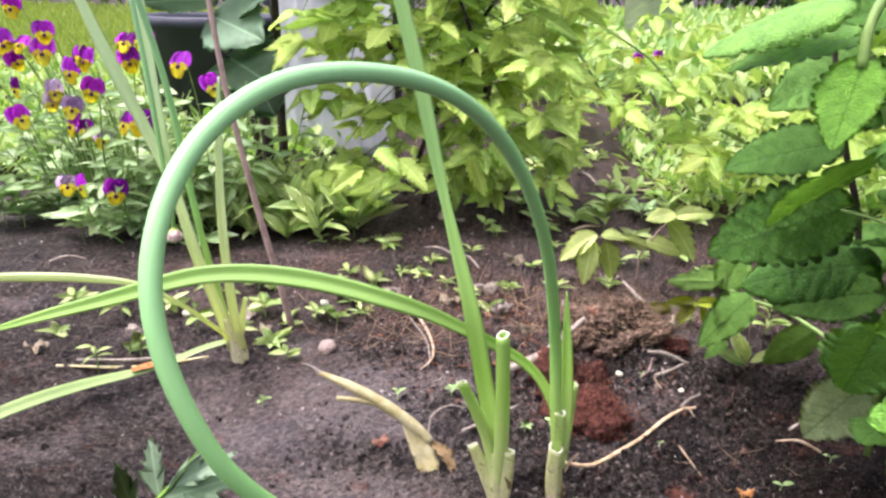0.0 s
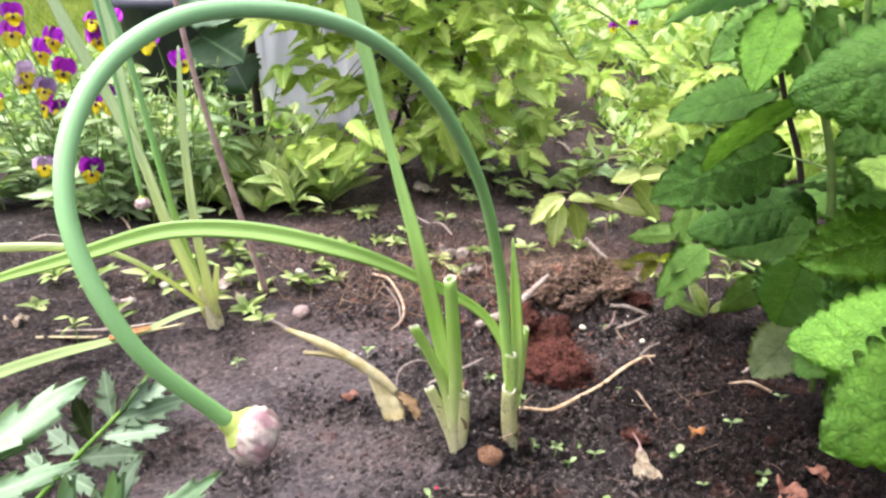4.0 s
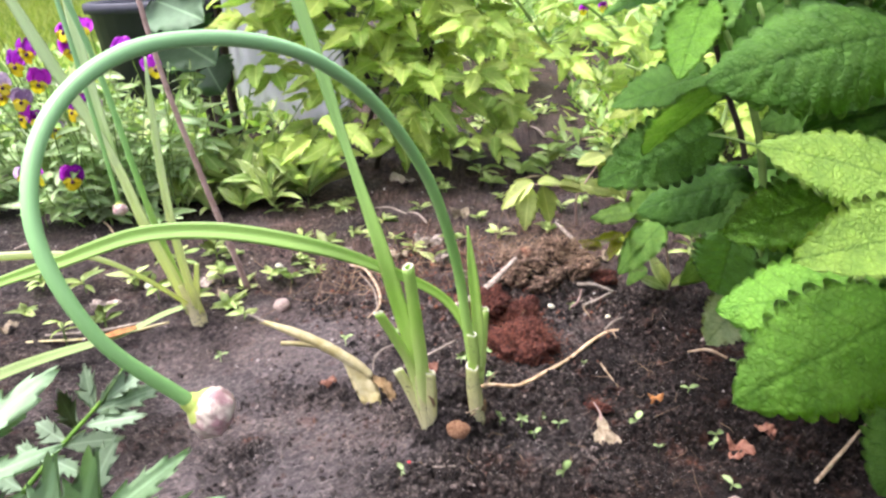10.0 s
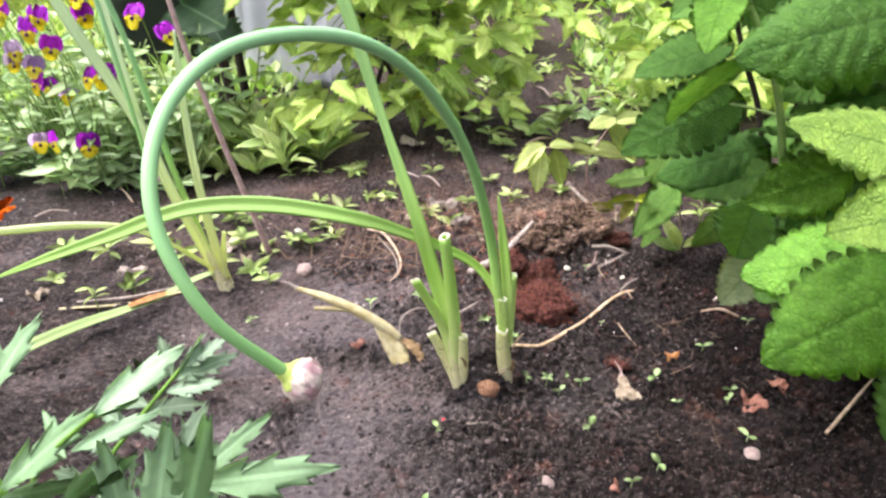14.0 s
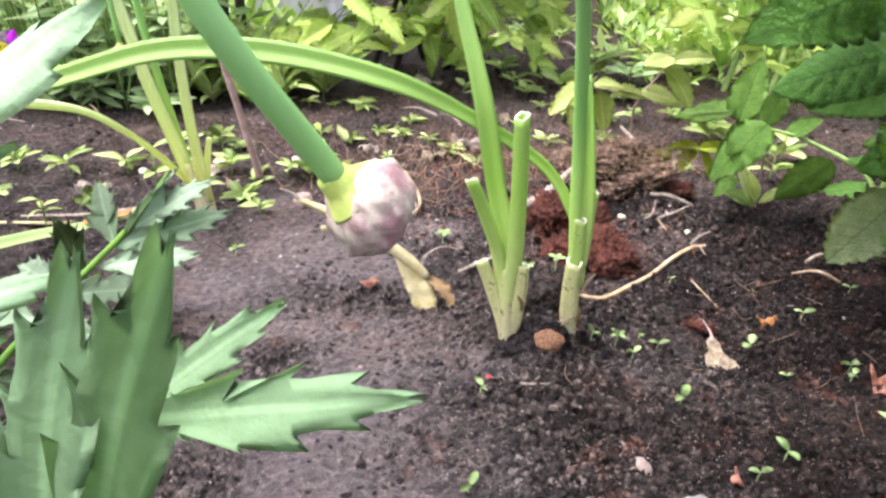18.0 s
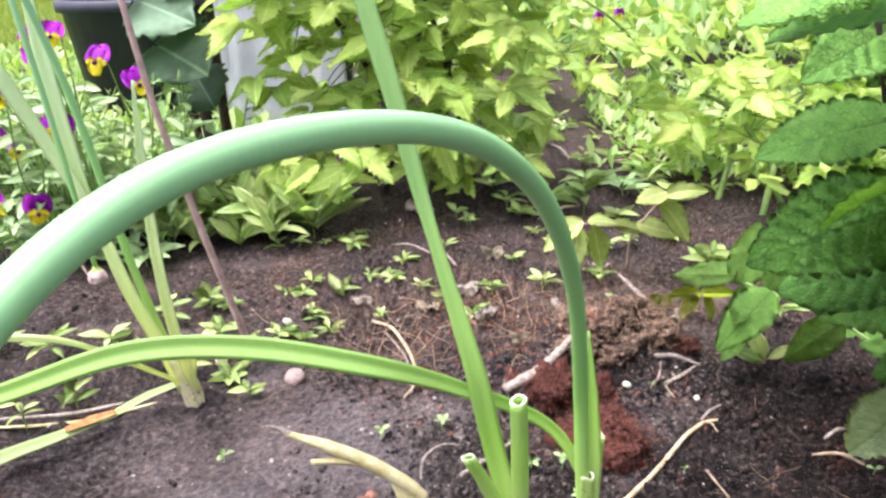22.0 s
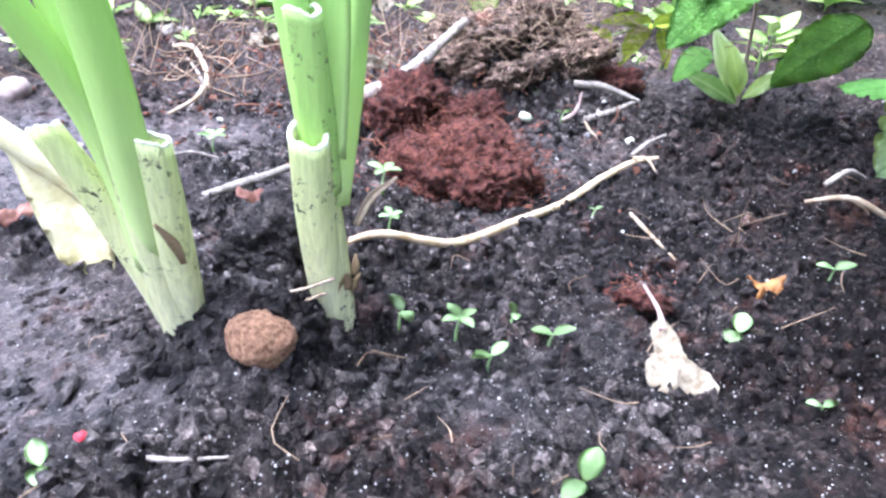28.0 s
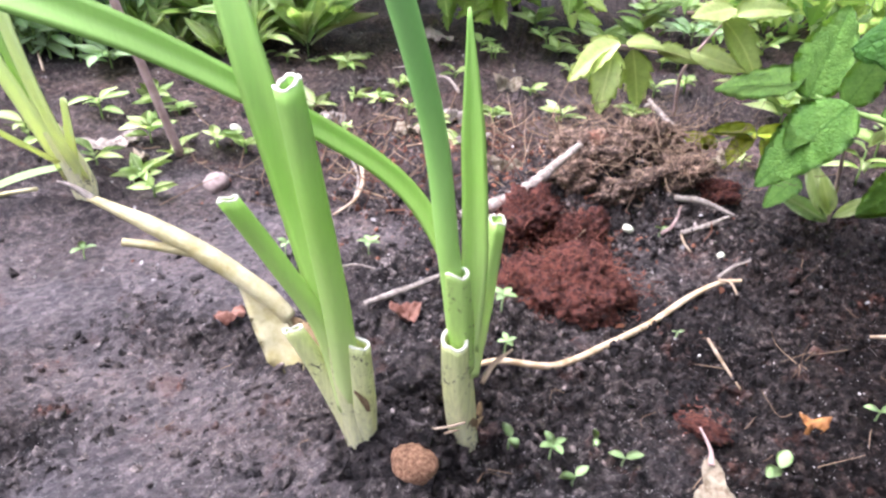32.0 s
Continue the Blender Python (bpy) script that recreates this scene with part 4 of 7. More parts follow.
part("upright_leaf", blade(bmesh.new(), [(-0.345, 0.250, 0.0), (-0.340, 0.226, 0.055), (-0.334, 0.205, 0.130), (-0.330, 0.198, 0.200), (-0.322, 0.190, 0.265), (-0.315, 0.185, 0.315)], [0.010, 0.011, 0.010, 0.009, 0.007, 0.002], (0.2, -1, 0.2), 0.5, 0.001), M_PALEBLADE, back_garlic)
part("upright_leaf", blade(bmesh.new(), [(-0.384, 0.211, 0.200), (-0.392, 0.212, 0.260), (-0.397, 0.214, 0.330), (-0.402, 0.220, 0.41)], [0.006, 0.012, 0.012, 0.006], (0.3, -1, 0.1), 0.4, 0.001, 30), M_PALEBLADE, back_garlic)
part("cut_leaf", blade(bmesh.new(), [(-0.350, 0.248, 0.0), (-0.338, 0.238, 0.04), (-0.328, 0.230, 0.075)], [0.010, 0.008, 0.005], (0.2, -1, 0.2), 0.5, 0.001, 18), M_PALEBLADE, back_garlic)
part("arching_leaf", blade(bmesh.new(), [(-0.354, 0.235, 0.02), (-0.352, 0.195, 0.056), (-0.362, 0.155, 0.098), (-0.388, 0.132, 0.126), (-0.431, 0.121, 0.134), (-0.483, 0.115, 0.134), (-0.540, 0.105, 0.132), (-0.60, 0.095, 0.120)], [0.007, 0.008, 0.008, 0.010, 0.013, 0.014, 0.012, 0.004], (0, -0.7, 1), 0.45, 0.001), M_PALEBLADE, back_garlic, "grey-green leaf arching sideways")
part("fallen_leaf", blade(bmesh.new(), [(-0.352, 0.250, 0.012), (-0.385, 0.232, 0.006), (-0.420, 0.212, -0.006), (-0.450, 0.185, -0.008)], [0.007, 0.009, 0.009, 0.008], (0, -0.4, 1), 0.6, 0.0012, 24), M_FALLEN, back_garlic, "pale leaf sunk to the soil")
part("fallen_leaf", blade(bmesh.new(), [(-0.425, 0.208, -0.006), (-0.452, 0.183, -0.006), (-0.480, 0.150, -0.002), (-0.505, 0.105, 0.004), (-0.53, 0.06, 0.004), (-0.55, 0.03, -0.006)], [0.007, 0.012, 0.015, 0.016, 0.014, 0.003], (0, -0.5, 1), 0.4, 0.001, 40), M_FALLEN, back_garlic, "green tip of the fallen leaf")
part("yellowed_patch", blade(bmesh.new(), [(-0.412, 0.216, -0.002), (-0.430, 0.204, -0.003), (-0.447, 0.189, -0.003)], [0.0060, 0.0100, 0.0060], (0, -0.4, 1), 0.6, 0.0020, 14), M_ORANGELEAF, back_garlic, "orange yellowing leaf fold")
part("scape", tube(bmesh.new(), [(-0.356, 0.246, 0.02), (-0.366, 0.220, 0.15), (-0.374, 0.200, 0.30), (-0.388, 0.180, 0.41), (-0.384, 0.160, 0.445), (-0.372, 0.152, 0.40), (-0.364, 0.154, 0.29), (-0.361, 0.159, 0.175)], [0.0040, 0.0035, 0.0030, 0.0028, 0.0026, 0.0024, 0.0022, 0.0020], 10, 60), M_SCAPE, back_garlic, "thin flower stalk curled over")
garlic_head(back_garlic, (-0.361, 0.159, 0.175), (0, 0.05, -1), 0.0072, "bud")

for k, (a, b, c) in enumerate((((-0.553, 0.210), (-0.46, 0.222), (-0.383, 0.239)), ((-0.535, 0.222), (-0.47, 0.228), (-0.415, 0.236)))):
    single("straw", tube(bmesh.new(), [(q[0], q[1], ground_z(*q) + 0.006) for q in (a, b, c)], [0.0014, 0.0020, 0.0016], 8, 16), M_DRYLEAF if k == 0 else M_PALESTRAW, "dry yellowish straw lying on the soil", "straw")
single("dry_stalk", tube(bmesh.new(), [(-0.325, 0.355, -0.02), (-0.335, 0.345, 0.05), (-0.352, 0.335, 0.15), (-0.372, 0.325, 0.28), (-0.385, 0.320, 0.42)], [0.0045, 0.0040, 0.0036, 0.0032, 0.0028], 10, 30, rough=0.04), M_REDSTALK, "upright reddish-grey dry plant stalk", "dead stalk")


# ---- lying on the bed ----
def pebble(name, at, size, mat, label, seed, category="pebble", sink=0.25, squash=(1, 1, 0.75), rough=0.10, sub=3, facets=0.0, crumb=0.0):
    bm = bmesh.new()
    bmesh.ops.create_icosphere(bm, subdivisions=sub, radius=1.0)
    rr = random.Random(seed)
    off = V(rr.uniform(0, 50), rr.uniform(0, 50), rr.uniform(0, 50))
    turn = Euler((rr.uniform(-0.4, 0.4), rr.uniform(-0.4, 0.4), rr.uniform(0, 6))).to_matrix()
    for v in bm.verts:
        d = v.co.copy()
        k = 1 + rough * noise.noise(d * 1.3 + off) * 2 + rough * 0.6 * noise.noise(d * 4 + off) + rough * 0.4 * noise.noise(d * 10 + off)
        if crumb:
            k += crumb * (noise.noise(d * 7 + off) + 0.8 * abs(noise.noise(d * 13 + off)) + 0.7 * noise.noise(d * 26 + off))
        if facets:
            k -= facets * max(0.0, noise.noise(d * 1.1 - off))
        v.co = turn @ V(d.x * k * squash[0], d.y * k * squash[1], d.z * k * squash[2]) * size
    base = V(at[0], at[1], ground_z(*at) + size * squash[2] * (1 - 2 * sink))
    for v in bm.verts:
        v.co += base
    return single(name, bm, mat, label, category)


M_REDSEED = material("red_seed_coat", plain_build((0.45, 0.02, 0.03), (0.70, 0.06, 0.08), 300.0, 0.4, 0.3, 0.001))
pebble("clay_pebble", (-0.0115, -0.003), 0.0088, M_NUT, "rust-brown rough clay pebble between the stems", 1, sink=0.12, squash=(1.14, 0.90, 0.82), rough=0.07, sub=5, crumb=0.045)
pebble("stone", (0.050, -0.156), 0.0165, M_STONE, "angular whitish-grey stone on the soil", 12, "stone", 0.25, (1.1, 1.05, 0.60), 0.14, 4, 0.25)
pebble("pebble", (0.033, -0.106), 0.0062, M_PEBBLE, "small pinkish-beige pebble on soil", 3, sink=0.05)
pebble("pebble", (0.201, -0.059), 0.0062, M_PEBBLE, "rounded beige pebble half sunk in soil", 4)
pebble("pebble", (-0.261, 0.302), 0.0105, M_PEBBLE, "flat greyish-pink pebble on the soil", 5, squash=(1.1, 1, 0.7))
pebble("pebble", (0.083, 0.282), 0.0042, M_CUT, "small white pebble on the soil", 6, sink=0.0)
pebble("pebble", (0.150, 0.272), 0.0030, M_CUT, "tiny white pebble on the soil", 7)
pebble("pebble", (0.21, 0.225), 0.0030, M_PEBBLE, "tiny pinkish pebble on the soil", 8)
pebble("pebble", (-0.30, 0.42), 0.006, M_CUT, "small white pebble on the soil", 9)
pebble("pebble", (-0.47, 0.36), 0.006, M_CUT, "small white pebble on the soil", 10)

pebble("red_seed", (-0.051, -0.029), 0.0016, M_REDSEED, "tiny bright red seed on dark soil", 11, "seed", 0.1)
bm = tube(bmesh.new(), [(x, y, ground_z(x, y) + h) for x, y, h in ((-0.012, 0.080, 0.002), (0.010, 0.088, 0.003), (0.040, 0.106, 0.002), (0.070, 0.139, 0.002), (0.096, 0.176, 0.002), (0.122, 0.209, 0.003), (0.142, 0.224, 0.006), (0.156, 0.227, 0.008))], [0.0011, 0.0017, 0.0019, 0.0021, 0.0020, 0.0021, 0.0016, 0.0010], 10, 60, rough=0.07)
long_root = single("dead_root", bm, M_ROOT, "long yellowish root lying on the soil", "root")
part("rootlet", tube(bmesh.new(), [(0.141, 0.223, -0.010), (0.147, 0.218, -0.008), (0.151, 0.210, -0.012)], [0.0010, 0.0009, 0.0005], 6), M_STRAW, long_root)
part("rootlet", tube(bmesh.new(), [(0.140, 0.224, -0.009), (0.150, 0.232, -0.004), (0.160, 0.234, 0.001)], [0.0014, 0.0013, 0.0007], 6), M_PALESTRAW, long_root)


def twig(name, pts, r, mat, label, category="twig", lift=0.4):
    """A stick through plan points (x, y, height over the soil), resting on it."""
    q = [(x, y, float(level(x, y)) + h + r * lift) for x, y, h in pts]
    return single(name, tube(bmesh.new(), q, [r * 0.9, r * 1.05, r * 0.85, r * 0.5], 9, 30, rough=0.15), mat, label, category)


twig("white_stalk", [(-0.040, 0.262, 0.012), (0.000, 0.285, 0.018), (0.042, 0.312, 0.030)], 0.0052, M_PALESTRAW, "thick bleached piece of stalk on the mound")
twig("leaning_stalk", [(0.140, 0.402, 0.0), (0.120, 0.418, 0.024), (0.097, 0.435, 0.050)], 0.0034, M_PALESTRAW, "bleached stalk leaning out of the mound")
pebble("dry_knot", (0.092, 0.437), 0.0065, M_CUT, "whitish frayed knot at a stalk end", 21, "debris", -1.2)
twig("pale_twig", [(0.117, 0.315, 0.006), (0.138, 0.318, 0.008), (0.162, 0.312, 0.006)], 0.0026, M_PALESTRAW, "short pale twig on the soil")
twig("pale_twig", [(0.122, 0.285, 0.004), (0.140, 0.296, 0.005), (0.158, 0.310, 0.006)], 0.0022, M_PALESTRAW, "short pale twig on the soil")
twig("brown_twig", [(0.102, 0.275, 0.004), (0.116, 0.292, 0.004), (0.122, 0.310, 0.006)], 0.0015, M_REDSTALK, "thin brown twig on the soil")
twig("brown_twig", [(0.122, 0.285, 0.003), (0.124, 0.276, 0.003), (0.128, 0.268, 0.002)], 0.0010, M_STRAW, "thin brown twig on the soil")
twig("thin_twig", [(0.128, 0.162, 0.004), (0.133, 0.144, 0.004), (0.141, 0.122, 0.002)], 0.0010, M_STRAW, "thin grey twig standing in the soil")
twig("pale_twig", [(-0.038, -0.034, 0.003), (-0.026, -0.037, 0.004), (-0.012, -0.035, 0.003)], 0.0007, M_PALESTRAW, "tiny bleached splinter on the soil")
twig("dead_twig", [(0.268, -0.034, 0.004), (0.300, -0.004, 0.014), (0.332, 0.026, 0.024)], 0.0016, M_STRAW, "thin dry twig lying on the soil")
twig("curled_strand", [(-0.195, 0.420, 0.006), (-0.166, 0.385, 0.016), (-0.140, 0.335, 0.012), (-0.130, 0.285, 0.008), (-0.140, 0.260, 0.004)], 0.0019, M_STRAW, "curled dry plant strand on the soil")
twig("curled_strand", [(-0.178, 0.400, 0.004), (-0.148, 0.345, 0.006), (-0.136, 0.300, 0.004), (-0.133, 0.272, 0.002)], 0.0012, M_PALESTRAW, "curled dry plant strand on the soil")
twig("curled_strand", [(-0.113, 0.139, 0.000), (-0.112, 0.156, 0.012), (-0.096, 0.172, 0.016), (-0.075, 0.180, 0.008)], 0.0011, M_PALESTRAW, "thin dry hoop of root")
twig("pale_twig", [(-0.080, 0.145, 0.005), (-0.055, 0.165, 0.008), (-0.028, 0.190, 0.012)], 0.0022, M_PALESTRAW, "pale broken twig behind the stems")
for k, (x, y, a, l) in enumerate([(0.20, 1.10, 0.15, 0.26), (0.30, 1.18, 0.05, 0.30), (0.12, 1.13, 1.9, 0.10), (0.05, 0.80, 0.5, 0.06), (-0.14, 0.62, 2.6, 0.07), (-0.10, 0.58, 2.2, 0.06), (-0.62, 0.55, 2.3, 0.09), (-0.75, 0.48, 0.5, 0.05), (0.24, 0.20, 0.4, 0.03), (0.26, 0.17, 2.9, 0.04)]):
    twig("fallen_straw", [(x, y, 0.006), (x + 0.5 * l * math.cos(a), y + 0.5 * l * math.sin(a), 0.012), (x + l * math.cos(a), y + l * math.sin(a), 0.006)], 0.0016 + 0.014 * l * 0.1 + 0.0012 * (k < 4), M_PALESTRAW if k % 3 else M_STRAW, "dry bleached stem on the ground", "straw")


def fibres(name, centre, spread, n, mat, seed, label, size=(0.012, 0.035), r=0.00035, parent=None):
    """A tangle of fine roots, one joined mesh."""
    bm, rr = bmesh.new(), random.Random(seed)
    for _ in range(n):
        p = V(*(c + rr.gauss(0, 1) * s for c, s in zip(centre, spread)))
        d = V(rr.uniform(-1, 1), rr.uniform(-1, 1), rr.uniform(-0.5, 0.7)).normalized()
        l = rr.uniform(*size)
        bend = V(rr.uniform(-1, 1), rr.uniform(-1, 1), rr.uniform(-1, 0.6)) * l * 0.35
        tube(bm, [p, p + d * l * 0.5 + bend, p + d * l + bend * rr.uniform(-1, 1)], [r, r * 0.9, r * 0.4], 4, 5, caps=False)
    ob = part(name, bm, mat, parent, "" if parent is None else label)
    return ob if parent else tagged(ob, label, "roots", kind="stuff")


def peat_clod(at, size, squash, seed, label, nf):
    c = pebble("peat_clod", at, size, M_PEAT, label, seed, "peat clod", 0.22, squash, 0.30, 5, crumb=0.22)
    z = float(level(*at)) + size * 0.45
    fibres("fibre_tangle", (at[0], at[1], z), (size * 0.60, size * 0.52, size * 0.40), nf * 3, M_PEATFIBRE, seed, "reddish root fibres", (size * 0.12, size * 0.42), 0.00020, c)
    return c


peat_clod((0.038, 0.193), 0.028, (1.05, 0.9, 0.80), 31, "dark red-brown fibrous clod of peat", 420)
peat_clod((0.062, 0.206), 0.022, (1.1, 0.9, 0.8), 36, "dark red-brown fibrous clod of peat", 300)
peat_clod((0.018, 0.204), 0.018, (1.1, 0.9, 0.7), 37, "small red-brown fibrous clod of peat", 220)
peat_clod((0.054, 0.178), 0.018, (1.2, 0.9, 0.7), 38, "small red-brown fibrous clod of peat", 200)
peat_clod((0.012, 0.268), 0.024, (1.2, 0.8, 0.9), 32, "rust-coloured fibrous clod of peat", 260)
peat_clod((0.045, 0.262), 0.018, (1.2, 0.8, 0.9), 39, "rust-coloured fibrous clod of peat", 200)
peat_clod((-0.02, 0.275), 0.016, (1.6, 0.7, 0.5), 33, "rust-coloured crust of peat", 120)
peat_clod((0.116, 0.085), 0.010, (1.4, 1.0, 0.35), 34, "flat dark brown crumb of peat", 60)
peat_clod((0.150, 0.345), 0.013, (1.2, 0.9, 0.8), 35, "small rust-brown crumb of peat", 70)
for k, (x, y, s) in enumerate([(0.055, 0.345, 0.024), (0.095, 0.365, 0.026), (0.035, 0.32, 0.018), (0.120, 0.345, 0.018), (0.070, 0.31, 0.016), (0.09, 0.325, 0.013), (-0.018, 0.040, 0.010), (-0.008, 0.052, 0.009), (-0.022, 0.026, 0.008), (-0.026, 0.056, 0.008), (-0.012, 0.034, 0.009), (-0.024, 0.042, 0.009)]):
    pebble("soil_lump", (x, y), s, M_MOUND if y > 0.2 else M_CLOD, "brown rooty lump of soil" if y > 0.2 else "dark crumbly lump of soil", 50 + k, "soil lump", 0.3 if y > 0.2 else 0.12, (1.25, 1.0, 0.6) if y > 0.2 else (1.1, 0.9, 0.8), 0.32, 5, crumb=0.15)
fibres("mound_roots", (0.085, 0.345, float(level(0.085, 0.345)) + 0.014), (0.045, 0.034, 0.007), 300, M_FIBREPALE, 41, "pale brown root tangle over the mound", (0.012, 0.04), 0.00026)
fibres("bed_roots", (-0.20, 0.36, -0.012), (0.06, 0.04, 0.004), 45, M_FIBREPALE, 42, "dry brown roots on the soil", (0.03, 0.07), 0.0005)
fibres("root_litter", (-0.06, 0.40, -0.010), (0.09, 0.055, 0.004), 130, M_FIBREPALE, 45, "pale brown dry roots strewn over the soil", (0.02, 0.06), 0.0006)
fibres("peat_litter", (0.00, 0.36, -0.008), (0.09, 0.06, 0.005), 110, M_FIBRE, 46, "rust-brown peat fibres strewn over the soil", (0.012, 0.04), 0.0005)
fibres("surface_roots", (0.20, 0.17, -0.014), (0.05, 0.05, 0.003), 26, M_FIBREPALE, 43, "fine dry rootlets lying on the soil", (0.01, 0.03), 0.0003)
fibres("surface_roots", (0.03, -0.02, 0.008), (0.09, 0.05, 0.002), 45, M_FIBREPALE, 44, "fine dry rootlets lying on the soil", (0.006, 0.02), 0.00025)


def scrap(name, outline, at, turn, mat, label, seed, curl=0.4, category="dead leaf", lift=0.003, tilt=(0.0, 0.0)):
    """A dead leaf: an outline in the plan, domed and crumpled, with thickness."""
    bm, rr = bmesh.new(), random.Random(seed)
    n, k = 40, 6
    off = V(rr.uniform(0, 9), rr.uniform(0, 9), 0)
    pts = [(math.cos(2 * math.pi * i / n), math.sin(2 * math.pi * i / n)) for i in range(n)]
    layers = []
    for top in (1, -1):
        rows = []
        for j in range(1, k + 1):
            f = j / k
            row = []
            for i, (cx, cy) in enumerate(pts):
                rad = outline(2 * math.pi * i / n)
                x, y = cx * rad * f, cy * rad * f
                s = 1 / 0.01
                h = curl * 0.006 * (noise.noise(V(x * s, y * s, 0) + off) * 1.4 + 0.6 * noise.noise(V(x * s * 3, y * s * 3, 0) + off)) + curl * 0.25 * abs(x) - curl * 0.1 * abs(y)
                row.append(bm.verts.new((x, y, h + top * 0.00025)))
            rows.append(row)
        mid = bm.verts.new((0, 0, top * 0.00025))
        for i in range(n):
            q = [rows[0][i], rows[0][(i + 1) % n], mid]
            bm.faces.new(q if top == 1 else q[::-1])
            for a, b in zip(rows, rows[1:]):
                q = [a[i], b[i], b[(i + 1) % n], a[(i + 1) % n]]
                bm.faces.new(q if top == 1 else q[::-1])
        layers.append(rows[-1])
    for i in range(n):
        bm.faces.new((layers[0][i], layers[1][i], layers[1][(i + 1) % n], layers[0][(i + 1) % n]))
    m = Matrix.Translation((at[0], at[1], ground_z(*at) + lift)) @ Euler((tilt[0], tilt[1], turn)).to_matrix().to_4x4()
    bmesh.ops.transform(bm, matrix=m, verts=bm.verts[:])
    return single(name, bm, mat, label, category), m


def fan_line(a):
    """Fan-shaped, drawn out to the stalk at the top and scalloped along the lower edge."""
    def lobe(c, n):
        return max(0.0, math.cos(a - c)) ** n
    return 0.0118 * (1 + 0.65 * lobe(1.57, 8) - 0.42 * lobe(0.1, 4) - 0.34 * lobe(0.95, 6) - 0.30 * lobe(2.3, 6) + 0.34 * lobe(5.25, 8) + 0.12 * lobe(3.7, 4) + 0.035 * math.sin(13 * a) + 0.02 * math.sin(23 * a))


dead, dm = scrap("dead_leaf", fan_line, (0.117, 0.034), 0.25, M_PETAL, "cream-coloured dried leaf with its stalk", 61, 0.38, lift=0.006, tilt=(0.42, 0.0))
part("leaf_stalk", tube(bmesh.new(), [dm @ V(0.000, 0.014, 0.000), dm @ V(0.001, 0.021, 0.001), dm @ V(-0.002, 0.031, 0.003)], [0.0016, 0.0009, 0.0006], 6), M_REDSTALK, dead, "thin reddish leaf stalk")


def tri_line(r):
    return lambda a: r * (1 + 0.28 * math.cos(3 * a) + 0.1 * math.sin(5 * a))


scrap("dead_leaf", tri_line(0.0068), (0.172, 0.100), 0.2, M_ORANGELEAF, "small orange-brown folded dead leaf", 62, 1.2, lift=0.004, tilt=(0.5, 0))
scrap("dead_leaf", tri_line(0.0095), (0.258, 0.044), 1.0, M_REDLEAF, "red-brown dead leaf scrap", 63, 1.0, tilt=(0.3, 0.2))
scrap("dead_leaf", tri_line(0.0100), (0.226, 0.016), 2.0, M_REDLEAF, "pinkish-brown crumpled leaf scrap", 64, 1.2)
scrap("dead_leaf", tri_line(0.014), (0.315, 0.080), 0.6, M_REDLEAF, "brown dead leaf under the balm", 65, 1.0, tilt=(0.3, 0))
scrap("dead_leaf", tri_line(0.0055), (0.146, -0.155), 0.6, M_REDLEAF, "tiny brownish dead leaf scrap", 66, 1.0)
scrap("dead_leaf", tri_line(0.0060), (0.087, -0.109), 1.6, M_REDLEAF, "tiny brown dead leaf scrap", 67, 1.0)
scrap("dead_leaf", lambda a: 0.013 * (1 + 0.5 * math.cos(2 * a) + 0.15 * math.sin(5 * a)), (-0.063, 0.420), 1.2, M_PALESTRAW, "pale curled scrap of dry leaf", 68, 1.6, lift=0.010, tilt=(0.9, 0.2))
scrap("dead_leaf", lambda a: 0.016 * (1 + 0.5 * math.cos(2 * a) + 0.15 * math.sin(5 * a)), (-0.09, 0.50), 0.4, M_PALESTRAW, "pale curled scrap of dry leaf", 69, 1.4, lift=0.008, tilt=(0.4, 0.2))
scrap("dead_leaf", lambda a: 0.007 * (1 + 0.4 * math.cos(2 * a) + 0.1 * math.sin(5 * a)), (-0.052, 0.140), 0.4, M_REDLEAF, "brown dead leaf behind the stems", 70, 1.4, lift=0.006)
scrap("dead_leaf", lambda a: 0.007 * (1 + 0.4 * math.cos(2 * a)), (-0.155, 0.115), 0.9, M_REDLEAF, "brown flat dead leaf", 71, 0.8)
scrap("dead_leaf", lambda a: 0.018 * (1 + 0.5 * math.cos(2 * a)), (-0.40, 0.36), 0.9, M_PALESTRAW, "pale dead leaf on the soil", 72, 1.0)
scrap("dead_leaf", lambda a: 0.020 * (1 + 0.6 * math.cos(2 * a)), (-0.17, 0.80), 2.4, M_PALESTRAW, "pale dead leaf on the soil", 73, 1.2, lift=0.01)


for k, (x, y, a, s) in enumerate([(-0.02, 0.36, 0.3, 0.009), (0.03, 0.44, 1.9, 0.010), (-0.13, 0.46, 2.6, 0.012), (-0.22, 0.48, 0.8, 0.010), (0.16, 0.40, 1.1, 0.008), (-0.28, 0.44, 1.6, 0.010), (-0.05, 0.62, 0.5, 0.013), (0.10, 0.58, 2.2, 0.012), (-0.35, 0.33, 2.0, 0.010), (-0.50, 0.30, 0.4, 0.012), (-0.60, 0.24, 1.3, 0.010)]):
    scrap("dead_leaf", lambda b, s=s, k=k: s * (1 + 0.55 * math.cos(2 * b) + 0.15 * math.sin(5 * b + k)), (x, y), a, M_PALESTRAW if k % 2 else M_PETAL, "pale curled scrap of dry leaf", 80 + k, 1.3, lift=0.006, tilt=(0.5 - 0.3 * (k % 3), 0.2))


